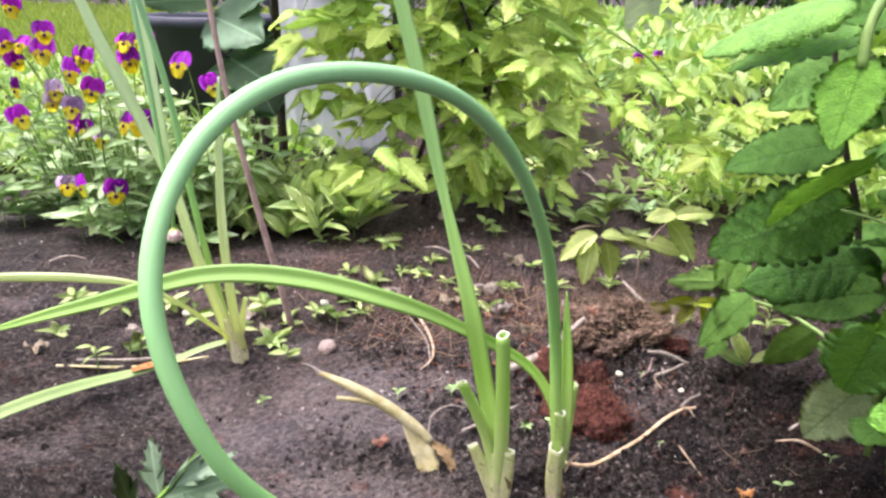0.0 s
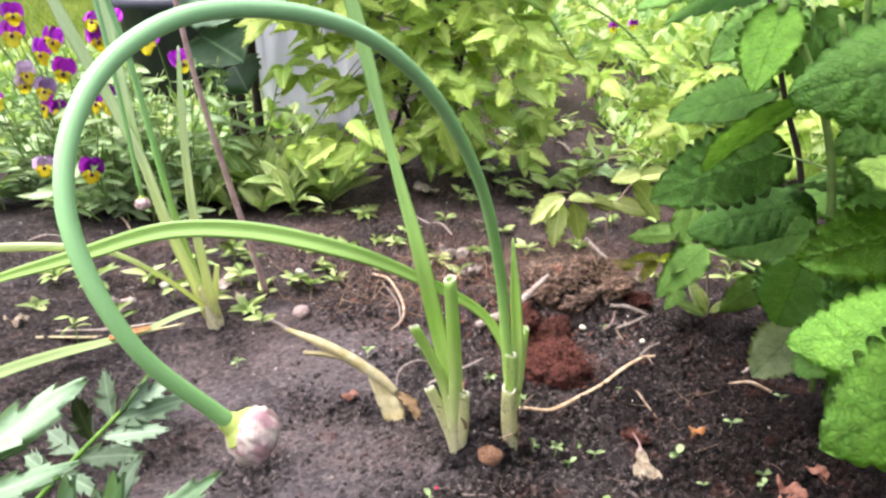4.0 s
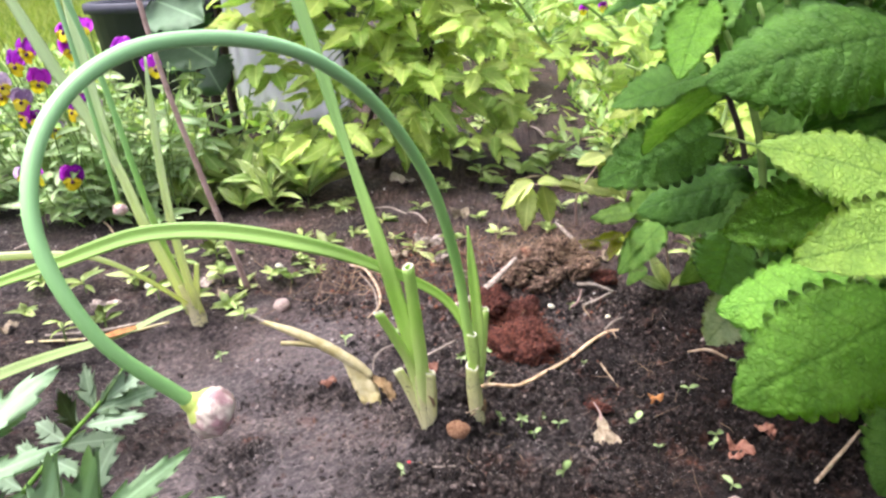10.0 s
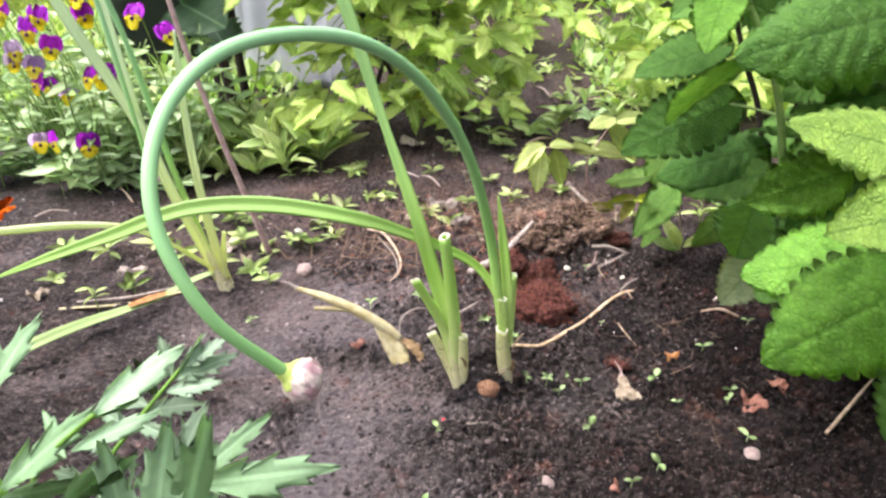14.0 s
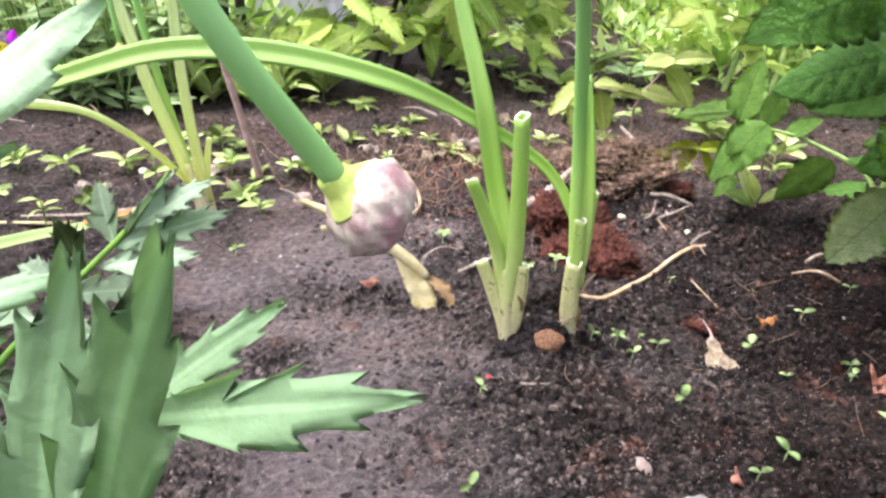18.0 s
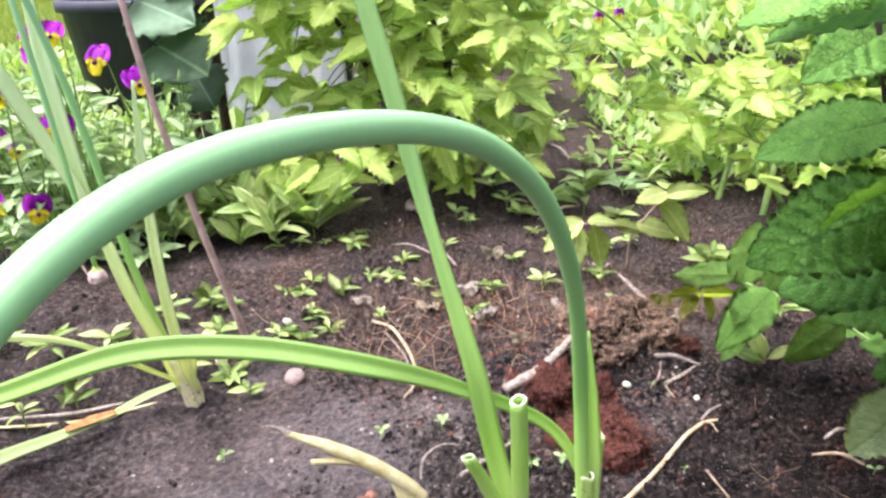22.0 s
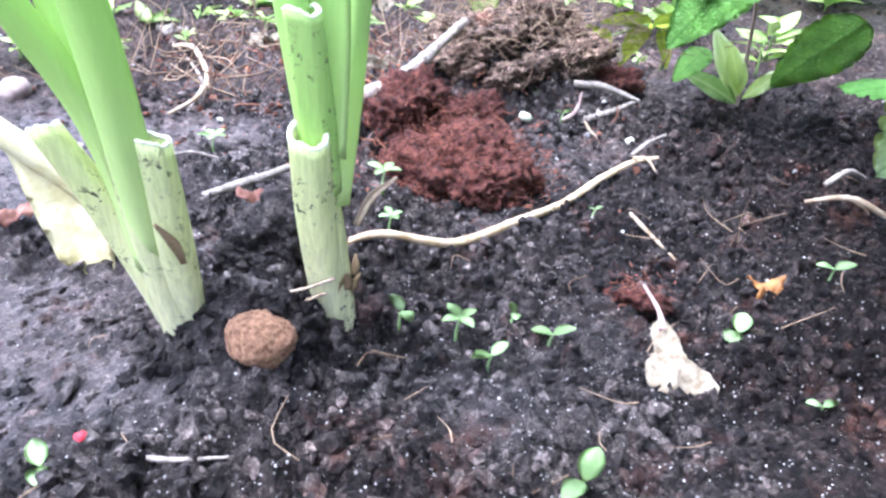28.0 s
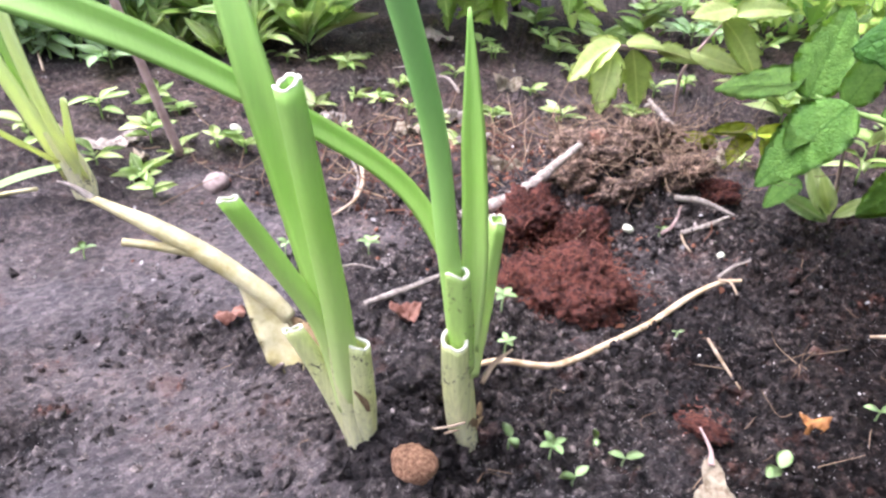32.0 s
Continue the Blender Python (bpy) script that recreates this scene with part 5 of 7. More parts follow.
def cotyledon_mesh():
    bm = bmesh.new()
    n, k = 12, 4
    rows = []
    for i in range(n + 1):
        u = i / n
        w = 0.29 * math.sin(math.pi * min(1, u * 0.92 + 0.08)) ** 0.8 * (1 if u > 0.12 else 0.35 + 5 * u)
        rows.append([bm.verts.new((w * c, u, 0.10 * math.sin(math.pi * u) + 0.10 * abs(c) * w)) for c in (-1, -0.5, 0, 0.5, 1)])
    for a, b in zip(rows, rows[1:]):
        for j in range(k):
            bm.faces.new((a[j], a[j + 1], b[j + 1], b[j]))
    bmesh.ops.solidify(bm, geom=bm.faces[:], thickness=0.035)
    return mesh_of(bm, "cotyledon", M_SEED)


COTY = cotyledon_mesh()


def seedling(at, size, turn, height=0.006, pair=2, spread=2.9):
    ob = thing("seedling", "tiny pale green seedling with two seed leaves" if pair == 2 else "tiny green seedling with several leaves", "seedling", "seedlings")
    z = ground_z(*at)
    top = V(at[0] + 0.001, at[1], z + height)
    part("stalk", tube(bmesh.new(), [V(at[0], at[1], z - 0.002), V(at[0], at[1] - 0.0005, z + height * 0.5), top], [0.0006, 0.0005, 0.0004], 6, 6), M_SEED, ob)
    for k in range(pair):
        a = turn + (k * spread if pair == 2 else k * 2 * math.pi / pair)
        d = V(math.cos(a), math.sin(a), 0.12 + 0.15 * rng.random())
        placed("seed_leaf", COTY, aim(top, top + d.normalized() * size * rng.uniform(0.85, 1.1)), ob)
    return ob


for x, y, s, a, n in [(-0.056, -0.040, 0.008, 2.2, 2), (0.023, 0.034, 0.008, 2.2, 2), (0.042, 0.038, 0.007, 0.6, 4), (0.053, 0.028, 0.0085, 0.8, 2), (0.076, 0.050, 0.0085, 0.2, 2), (0.148, 0.063, 0.011, 1.1, 2), (0.207, 0.114, 0.009, 0.2, 2), (0.074, -0.029, 0.0105, 1.1, 2), (0.122, -0.079, 0.010, 2.0, 2), (0.097, -0.104, 0.008, 0.3, 2), (-0.060, -0.129, 0.008, 1.2, 2), (0.205, -0.034, 0.010, 2.2, 2), (0.213, 0.039, 0.009, 0.4, 2), (0.206, 0.022, 0.008, 1.0, 2), (0.062, 0.054, 0.006, 1.8, 2), (0.110, 0.165, 0.004, 0.4, 2), (0.012, 0.11, 0.006, 0.5, 4), (-0.020, 0.16, 0.008, 0.2, 5), (0.005, 0.15, 0.008, 1.2, 4), (-0.10, 0.22, 0.009, 1.0, 5), (0.105, 0.275, 0.006, 0.4, 2), (-0.155, 0.20, 0.008, 0.6, 3), (-0.29, 0.165, 0.009, 0.3, 3), (0.16, 0.02, 0.006, 0.3, 2), (0.27, 0.17, 0.008, 0.2, 2), (0.13, 0.37, 0.008, 0.2, 3)]:
    seedling((x, y), s * 1.1, a, 0.006 if n == 2 else 0.010, n)


# ---- leaf shapes, one unit long along y ----
def leaf_mesh(name, mat, width, teeth=0, depth=0.06, fold=0.25, droop=0.2, quilt=0.0, heart=0.0, peak=0.38, blunt=0.85, n=30, across=4, wave=0.03, seed=1, round_teeth=False):
    """A leaf blade with toothed edge, keel, droop, quilting between the side veins, and thickness."""
    bm, rr = bmesh.new(), random.Random(seed)
    rows = []
    ph = rr.uniform(0, 6)
    for i in range(n + 1):
        u = i / n
        e = u ** (math.log(0.5) / math.log(peak))
        w = 0.5 * width * max(math.sin(math.pi * e), 0.0) ** blunt
        if u < 0.06:
            w = max(w, 0.012)
        row = []
        for k in range(-across, across + 1):
            c = k / across
            y = u
            ww = w
            if teeth and abs(k) == across:
                f = (u * teeth + 0.07 * math.sin(9 * u + ph)) % 1.0
                lobe = random.Random(int(u * teeth) * 7 + (k > 0) + seed).uniform(0.35, 1.35) if not round_teeth else 1.0
                cut = lobe * (1 - math.sin(math.pi * f) ** 0.7) if round_teeth else lobe * (1 - f) * 1.5
                ww = w * (1 - depth * cut * 1.2) + 0.004
                y = u + depth * 0.35 * (f - 0.4)
            if heart and u < 0.25:
                y -= heart * abs(c) * (1 - u / 0.25) * 0.5
            h = fold * ww * abs(c) - droop * u * u + wave * math.sin(7 * u + 3 * c + ph) * abs(c)
            if quilt:
                v = (u * 7.5 - abs(c) * 1.6) % 1.0
                h += quilt * (math.sin(math.pi * v) ** 0.7) * (0.35 + 0.65 * abs(c)) * (1 - 0.6 * abs(c) ** 4) * min(1, 6 * u) * min(1, 5 * (1 - u))
            row.append(bm.verts.new((c * ww, y, h)))
        rows.append(row)
    for a, b in zip(rows, rows[1:]):
        for j in range(2 * across):
            bm.faces.new((a[j], a[j + 1], b[j + 1], b[j]))
    bmesh.ops.solidify(bm, geom=bm.faces[:], thickness=0.012)
    return mesh_of(bm, name, mat)


def leaf_set(name, mat, count, **kw):
    return [leaf_mesh(name, mat, seed=40 + k, **{**kw, "droop": kw.get("droop", 0.2) * (0.4 + 0.8 * k), "fold": kw.get("fold", 0.25) * (0.6 + 0.5 * k)}) for k in range(count)]


def balm_mesh(name, mat, width=0.74, teeth=12, depth=0.14, fold=0.18, droop=0.12, quilt=0.015, heart=0.12, cup=0.0, seed=1):
    """An ovate leaf with a heart-shaped base and round teeth that lean forward, puffed up between sunken side veins."""
    bm, rr = bmesh.new(), random.Random(seed)
    tag = bm.verts.layers.float.new("vein")
    n, across, rows = teeth * 6, 9, []
    ph, off = rr.uniform(0, 6), V(rr.uniform(0, 9), rr.uniform(0, 9), rr.uniform(0, 9))
    for i in range(n + 1):
        u = i / n
        w = 0.5 * width * max(math.sin(math.pi * u ** 0.66), 0.0) ** 0.72
        row = []
        for k in range(-across, across + 1):
            c = k / across * (0.78 + 0.22 * (abs(k) == across))
            side = abs(c)
            y, ww = u, w
            if abs(k) == across:
                f = (u * teeth + 0.10 * math.sin(7 * u + ph) + 0.3 * (k > 0)) % 1.0
                scallop = math.sin(math.pi * f) ** 0.75
                ww = w * (1 - depth * (1 - scallop)) + 0.003
                y = u + 0.020 * (f - 0.5)
            y -= heart * side ** 1.6 * max(0.0, 1 - u / 0.35) ** 1.5
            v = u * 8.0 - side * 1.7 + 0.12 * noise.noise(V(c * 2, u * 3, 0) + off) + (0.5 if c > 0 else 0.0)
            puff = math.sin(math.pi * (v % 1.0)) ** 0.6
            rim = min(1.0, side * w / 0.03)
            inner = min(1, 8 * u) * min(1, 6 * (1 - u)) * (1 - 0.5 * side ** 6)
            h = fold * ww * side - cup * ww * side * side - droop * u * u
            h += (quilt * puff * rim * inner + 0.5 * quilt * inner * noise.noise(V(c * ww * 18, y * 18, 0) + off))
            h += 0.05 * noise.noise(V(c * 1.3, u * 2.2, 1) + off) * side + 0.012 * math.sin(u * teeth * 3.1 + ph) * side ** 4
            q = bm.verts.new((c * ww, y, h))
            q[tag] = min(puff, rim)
            row.append(q)
        rows.append(row)
    for p, q in zip(rows, rows[1:]):
        for j in range(2 * across):
            bm.faces.new((p[j], p[j + 1], q[j + 1], q[j]))
    bmesh.ops.solidify(bm, geom=bm.faces[:], thickness=0.008)
    return mesh_of(bm, name, mat)


BALM = [balm_mesh("balm_leaf", M_BALM, 0.74, 11, 0.24, 0.12, 0.10, seed=51), balm_mesh("balm_leaf", M_BALM, 0.80, 10, 0.26, 0.08, 0.20, cup=0.35, seed=52), balm_mesh("balm_leaf", M_BALM, 0.70, 11, 0.24, 0.22, 0.05, seed=53)]
BALM_YOUNG = [balm_mesh("young_balm_leaf", M_BALMLIGHT, 0.64, 11, 0.26, 0.20, 0.06, 0.007, seed=54), balm_mesh("young_balm_leaf", M_BALMLIGHT, 0.66, 11, 0.26, 0.10, 0.12, 0.007, cup=0.2, seed=55)]
BALM_FRESH = [balm_mesh("fresh_balm_leaf", M_BALMFRESH, 0.78, 11, 0.25, 0.06, 0.12, 0.012, cup=0.3, seed=56), balm_mesh("fresh_balm_leaf", M_BALMFRESH, 0.74, 10, 0.26, 0.12, 0.06, 0.012, seed=57)]
BALM_PALE = [balm_mesh("greyish_balm_leaf", M_BALMPALE, 0.74, 11, 0.24, 0.16, 0.10, 0.010, seed=58)]
SHOOT_LEAF = [balm_mesh("shoot_leaf", M_NETTLE, 0.62, 10, 0.09, 0.14, 0.12, 0.007, heart=0.03, seed=59), balm_mesh("shoot_leaf", M_NETTLE, 0.56, 10, 0.08, 0.10, 0.18, 0.006, heart=0.0, seed=60)]
PALE_LEAF = leaf_set("sapling_leaf", M_SAPLING, 3, width=0.60, teeth=7, depth=0.12, quilt=0.018, droop=0.20, fold=0.18, blunt=0.80, peak=0.42, n=42, across=3)
YELLOWING = [balm_mesh("yellowing_leaf", M_YELLOWLEAF, 0.42, 7, 0.05, 0.5, 0.2, 0.010, heart=0.0, seed=62)]
BUSH = leaf_set("shrub_leaf", M_BUSH, 3, width=0.64, teeth=9, depth=0.26, quilt=0.020, droop=0.14, fold=0.16, blunt=0.86, peak=0.36, n=54, across=3, wave=0.05)
LANCE = leaf_set("lance_leaf", M_WEED, 3, width=0.30, droop=0.25, fold=0.4, peak=0.55, n=14, across=2)
VLANCE = leaf_set("viola_leaf", M_VIOLALEAF, 2, width=0.36, droop=0.25, fold=0.35, peak=0.5, n=14, across=2)
OVAL = leaf_set("oval_leaf", M_WEED, 3, width=0.46, droop=0.2, fold=0.3, n=12, across=2)
MARI_SLIM = leaf_set("leaflet", M_MARI, 1, width=0.27, teeth=4, depth=0.22, droop=0.10, fold=0.2, peak=0.50, n=56, across=3)
MARI = leaf_set("leaflet", M_MARI, 3, width=0.30, teeth=5, depth=0.36, droop=0.10, fold=0.20, peak=0.48, n=70, across=3, quilt=0.008)
MARI_SHEEN = leaf_set("leaflet", M_MARISHEEN, 3, width=0.46, teeth=6, depth=0.46, droop=0.08, fold=0.20, peak=0.50, n=66, across=3, quilt=0.006)


def leaf_on(name, meshes, base, tip, parent, up=(-0.1, -0.6, 0.8), roll=0.0, label=""):
    return placed(name, rng.choice(meshes), aim(base, tip, up, roll), parent, label)


# ---- lemon balm ----
balm = thing("lemon_balm", "bushy lemon balm with large toothed wrinkled leaves", "herb plant")
SHOOTS = [((0.335, 0.000), (0.262, -0.115, 0.300), 5), ((0.330, 0.060), (0.275, 0.000, 0.400), 6), ((0.350, 0.120), (0.215, 0.070, 0.350), 6),
          ((0.380, -0.040), (0.370, -0.080, 0.450), 6), ((0.390, 0.150), (0.360, 0.160, 0.480), 6), ((0.340, -0.060), (0.262, -0.185, 0.265), 5),
          ((0.310, 0.140), (0.262, 0.120, 0.190), 4), ((0.360, -0.100), (0.330, -0.150, 0.190), 5), ((0.400, 0.060), (0.300, 0.090, 0.440), 6)]
# Tall shoots added mostly out of view, to shade the soil beside the balm.
for bx, by, tz in [(0.44, -0.12, 0.62), (0.48, 0.02, 0.70), (0.50, 0.14, 0.72), (0.42, 0.10, 0.60), (0.38, 0.26, 0.58), (0.52, -0.06, 0.66), (0.46, 0.24, 0.70), (0.40, -0.18, 0.55)]:
    SHOOTS.append(((bx, by), (bx - 0.03, by - 0.02, tz), 11))
for bx, by in [(0.43, -0.02), (0.45, 0.10), (0.42, 0.20), (0.36, 0.23)]:
    SHOOTS.append(((bx, by), (bx - 0.02, by - 0.03, 0.44), 8))
# Unseen outer shoots, added to block sky light from this side.
for k in range(20):
    bx, by = 0.40 + 0.34 * ((k * 0.618) % 1), -0.22 + 0.62 * ((k * 0.381 + 0.2) % 1)
    SHOOTS.append(((bx, by), (bx - 0.02, by - 0.02, 0.50 + 0.25 * ((k * 0.27) % 1)), 9))
for bx, by in [(0.36, 0.33), (0.40, 0.40), (0.45, 0.34), (0.33, 0.26)]:
    SHOOTS.append(((bx, by), (bx + 0.01, by - 0.02, 0.40), 8))
for (bx, by), top, nodes in SHOOTS:
    b0, t0 = V(bx, by, ground_z(bx, by) - 0.004), Vector(top)
    mid = b0.lerp(t0, 0.55) + V(0.012, 0.0, 0.02)
    line = spline([b0, mid, t0], 24)
    st = part("stem", tube(bmesh.new(), [b0, mid, t0], [0.0034, 0.0028, 0.0016], 8, 24), M_BALMSTEM, balm)
    for k in range(nodes):
        # Outer shoots are leafy lower down, to cut off more light.
        low = 0.08 if bx > 0.385 else 0.30
        u = low + (0.96 - low) * k / max(nodes - 1, 1)
        p = line[int(24 * u)]
        a0 = rng.uniform(0, math.pi) if k == 0 else a0 + math.pi / 2 + rng.uniform(-0.3, 0.3)
        for s in (0, math.pi):
            d = V(math.cos(a0 + s), math.sin(a0 + s), rng.uniform(-0.35, 0.25)).normalized()
            l = rng.uniform(0.050, 0.076) * (1.0 - 0.35 * max(0, u - 0.75) / 0.25)
            q = p + d * 0.012
            if q.x + d.x * l < 0.175 and q.z < 0.5:
                d.x = abs(d.x)
            tip = q + d * l
            if tip.x < 0.225 or q.x < 0.225:
                continue
            leaf_on("leaf", BALM, q, tip, balm, (0.1 * rng.uniform(-1, 1), -0.25, 1), rng.uniform(-0.4, 0.4))
            if bx < 0.46:
                part("leaf_stalk", tube(bmesh.new(), [p, p + d * 0.007, q + d * 0.004], [0.0013, 0.0010, 0.0008], 5, 4), M_BALMSTEM, balm)
KINDS = {"old": (BALM, ""), "young": (BALM_YOUNG, "bright yellow-green young leaf"), "fresh": (BALM_FRESH, "shiny fresh green puckered leaf"), "pale": (BALM_PALE, "pale greyish leaf")}
for tip, base, kind, up in [
        ((0.158, -0.040, 0.325), (0.262, -0.025, 0.337), "old", (-0.2, -0.75, 0.60)), ((0.150, 0.020, 0.308), (0.172, 0.055, 0.352), "fresh", (-0.45, -0.65, 0.60)),
        ((0.140, 0.088, 0.241), (0.188, 0.037, 0.298), "old", (-0.4, 0.60, 0.65)), ((0.106, 0.090, 0.213), (0.197, 0.097, 0.247), "old", (-0.15, -0.70, 0.70)),
        ((0.123, 0.150, 0.266), (0.198, 0.140, 0.287), "old", (-0.1, -0.55, 0.85)), ((0.177, -0.033, 0.213), (0.240, -0.025, 0.230), "fresh", (-0.1, -0.80, 0.60)),
        ((0.167, -0.110, 0.300), (0.248, -0.118, 0.272), "young", (0.15, -0.60, 0.75)), ((0.158, -0.191, 0.265), (0.226, -0.172, 0.269), "young", (-0.1, -0.65, 0.75)),
        ((0.216, -0.130, 0.327), (0.262, -0.120, 0.356), "old", (-0.5, -0.80, 0.35)), ((0.166, -0.065, 0.175), (0.252, -0.082, 0.194), "fresh", (0.0, -0.65, 0.75)),
        ((0.149, -0.174, 0.178), (0.234, -0.144, 0.210), "fresh", (-0.13, -0.76, 0.66)), ((0.195, 0.030, 0.129), (0.194, 0.000, 0.195), "old", (-0.5, -0.85, 0.20)),
        ((0.224, 0.137, 0.022), (0.256, 0.124, 0.086), "pale", (-0.35, -0.80, 0.50)), ((0.246, 0.140, 0.024), (0.276, 0.140, 0.072), "old", (-0.3, -0.8, 0.5)), ((0.147, 0.135, 0.177), (0.235, 0.120, 0.198), "old", (0.0, -0.60, 0.80)),
        ((0.259, -0.060, 0.088), (0.310, -0.050, 0.138), "old", (-0.4, -0.80, 0.40)), ((0.257, -0.130, 0.070), (0.283, -0.120, 0.139), "old", (-0.5, -0.85, 0.20)),
        ((0.254, 0.000, 0.268), (0.294, 0.005, 0.320), "old", (-0.4, -0.85, 0.30)), ((0.226, 0.070, 0.258), (0.270, 0.060, 0.282), "old", (-0.2, -0.85, 0.50)),
        ((0.079, 0.100, 0.369), (0.162, 0.080, 0.392), "old", (0.0, -0.25, 0.95)), ((0.106, 0.120, 0.347), (0.182, 0.100, 0.368), "old", (0.0, -0.30, 0.95)),
        ((0.170, 0.120, 0.160), (0.236, 0.100, 0.182), "old", (-0.3, -0.50, 0.80)), ((0.200, 0.100, 0.125), (0.252, 0.070, 0.160), "old", (-0.4, -0.60, 0.65)),
        ((0.228, 0.045, 0.180), (0.275, 0.050, 0.232), "old", (-0.4, -0.75, 0.50)), ((0.222, 0.020, 0.110), (0.262, 0.010, 0.160), "old", (-0.5, -0.70, 0.40)),
        ((0.252, 0.050, 0.050), (0.282, 0.030, 0.105), "old", (-0.5, -0.70, 0.40)),
        ((0.160, 0.180, 0.310), (0.232, 0.200, 0.345), "old", (-0.3, -0.75, 0.55)), ((0.185, 0.230, 0.362), (0.255, 0.240, 0.385), "old", (-0.2, -0.80, 0.50)), ((0.225, 0.220, 0.298), (0.285, 0.230, 0.335), "old", (-0.4, -0.80, 0.40)), ((0.205, 0.205, 0.335), (0.262, 0.215, 0.300), "old", (-0.3, -0.80, 0.45))]:
    meshes, words = KINDS[kind]
    leaf_on("leaf", meshes, base, tip, balm, up, 0.0, words)
for pts in [[(0.172, 0.055, 0.352), (0.176, 0.062, 0.385), (0.205, 0.085, 0.43), (0.235, 0.100, 0.47)], [(0.245, 0.075, 0.10), (0.237, 0.070, 0.202), (0.216, 0.060, 0.278), (0.180, 0.060, 0.352)], [(0.276, 0.125, 0.02), (0.268, 0.120, 0.247), (0.259, 0.120, 0.288), (0.235, 0.100, 0.47)]]:
    part("stem", tube(bmesh.new(), pts, [0.0034, 0.0032, 0.0028, 0.0022], 8), M_BALMSTEM, balm, "square green stem")
for pts in [[(0.262, -0.025, 0.337), (0.275, -0.020, 0.338), (0.296, -0.010, 0.330)], [(0.234, -0.144, 0.210), (0.245, -0.140, 0.214), (0.266, -0.128, 0.218)], [(0.252, -0.082, 0.194), (0.262, -0.100, 0.206), (0.268, -0.126, 0.220)], [(0.197, 0.097, 0.247), (0.215, 0.085, 0.245), (0.237, 0.070, 0.240)], [(0.235, 0.094, 0.095), (0.240, 0.086, 0.112), (0.245, 0.075, 0.118)], [(0.248, -0.118, 0.272), (0.255, -0.119, 0.272), (0.262, -0.118, 0.275)]]:
    part("leaf_stalk", tube(bmesh.new(), pts, [0.0011, 0.0012, 0.0014], 6), M_BALMSTEM, balm)
single("dark_twig", tube(bmesh.new(), [(0.300, 0.230, -0.02), (0.270, 0.215, 0.18), (0.235, 0.200, 0.270), (0.205, 0.195, 0.360), (0.18, 0.19, 0.45)], [0.003, 0.003, 0.0026, 0.0022, 0.0018], 7, rough=0.08), M_BARK, "thin dark bare twig among the balm leaves", "twig")

# ---- low shoot of the balm that reaches out beside the mound ----
young = thing("balm_shoot", "low leafy shoot with soft toothed leaves beside the mound", "young plant")
part("stem", tube(bmesh.new(), [(0.282, 0.190, 0.010), (0.278, 0.205, 0.070), (0.245, 0.260, 0.086), (0.208, 0.278, 0.093), (0.190, 0.296, 0.096)], [0.0026, 0.0024, 0.0020, 0.0016, 0.0010], 7), M_BALMSTEM, young)
for tip, base, up in [((0.154, 0.250, 0.052), (0.206, 0.276, 0.098), (-0.3, -0.75, 0.60)), ((0.131, 0.340, 0.088), (0.180, 0.300, 0.102), (0.0, -0.50, 0.85)), ((0.170, 0.258, 0.074), (0.195, 0.290, 0.093), (-0.2, -0.8, 0.5)),
                      ((0.200, 0.312, 0.152), (0.187, 0.300, 0.094), (-0.3, -0.90, 0.2)), ((0.230, 0.278, 0.022), (0.279, 0.285, 0.058), (-0.1, -0.55, 0.80)), ((0.228, 0.300, 0.132), (0.206, 0.285, 0.095), (0.1, -0.85, 0.5)), ((0.248, 0.262, 0.110), (0.226, 0.274, 0.090), (0.1, -0.6, 0.8))]:
    leaf_on("leaf", SHOOT_LEAF, base, tip, young, up)
seedling_tuft = thing("weed_tuft", "small bright green tuft rooted beside the shoot", "weed", "weeds in the bed")
part("stem", tube(bmesh.new(), [(0.231, 0.321, ground_z(0.231, 0.321) - 0.004), (0.229, 0.318, 0.012), (0.219, 0.300, 0.055), (0.212, 0.292, 0.080)], [0.0018, 0.0016, 0.0012, 0.0008], 6), M_REDSTALK, seedling_tuft, "thin reddish stem")
for tip, base in [((0.206, 0.305, 0.041), (0.229, 0.319, -0.004)), ((0.197, 0.300, 0.019), (0.229, 0.319, -0.006)), ((0.214, 0.300, 0.034), (0.230, 0.318, 0.000)), ((0.246, 0.300, 0.024), (0.232, 0.318, -0.002))]:
    leaf_on("leaf", LANCE, base, tip, seedling_tuft, (-0.2, -0.8, 0.5))
leaf_on("leaf", SHOOT_LEAF, (0.195, 0.300, 0.035), (0.172, 0.279, 0.023), seedling_tuft, (-0.2, -0.6, 0.7), 0.0, "pale curled leaf")
yellowing = thing("yellowing_weed", "low weed with yellowing folded leaves on the mound", "weed", "weeds in the bed")
part("stem", tube(bmesh.new(), [(0.205, 0.425, ground_z(0.205, 0.425) - 0.004), (0.202, 0.424, 0.008), (0.188, 0.420, 0.022), (0.158, 0.420, 0.012)], [0.0014, 0.0012, 0.0010, 0.0007], 5), M_BALMSTEM, yellowing)
for tip, base, up in [((0.112, 0.420, 0.014), (0.160, 0.420, 0.008), (0.0, -0.5, 0.9)), ((0.164, 0.412, -0.008), (0.188, 0.420, 0.024), (-0.5, -0.7, 0.5)), ((0.228, 0.410, 0.030), (0.190, 0.420, 0.022), (0.0, -0.6, 0.8)), ((0.150, 0.405, 0.030), (0.190, 0.422, 0.020), (0.0, -0.6, 0.8)), ((0.205, 0.405, -0.006), (0.196, 0.423, 0.018), (0.3, -0.8, 0.4))]:
    leaf_on("leaf", YELLOWING, base, tip, yellowing, up)

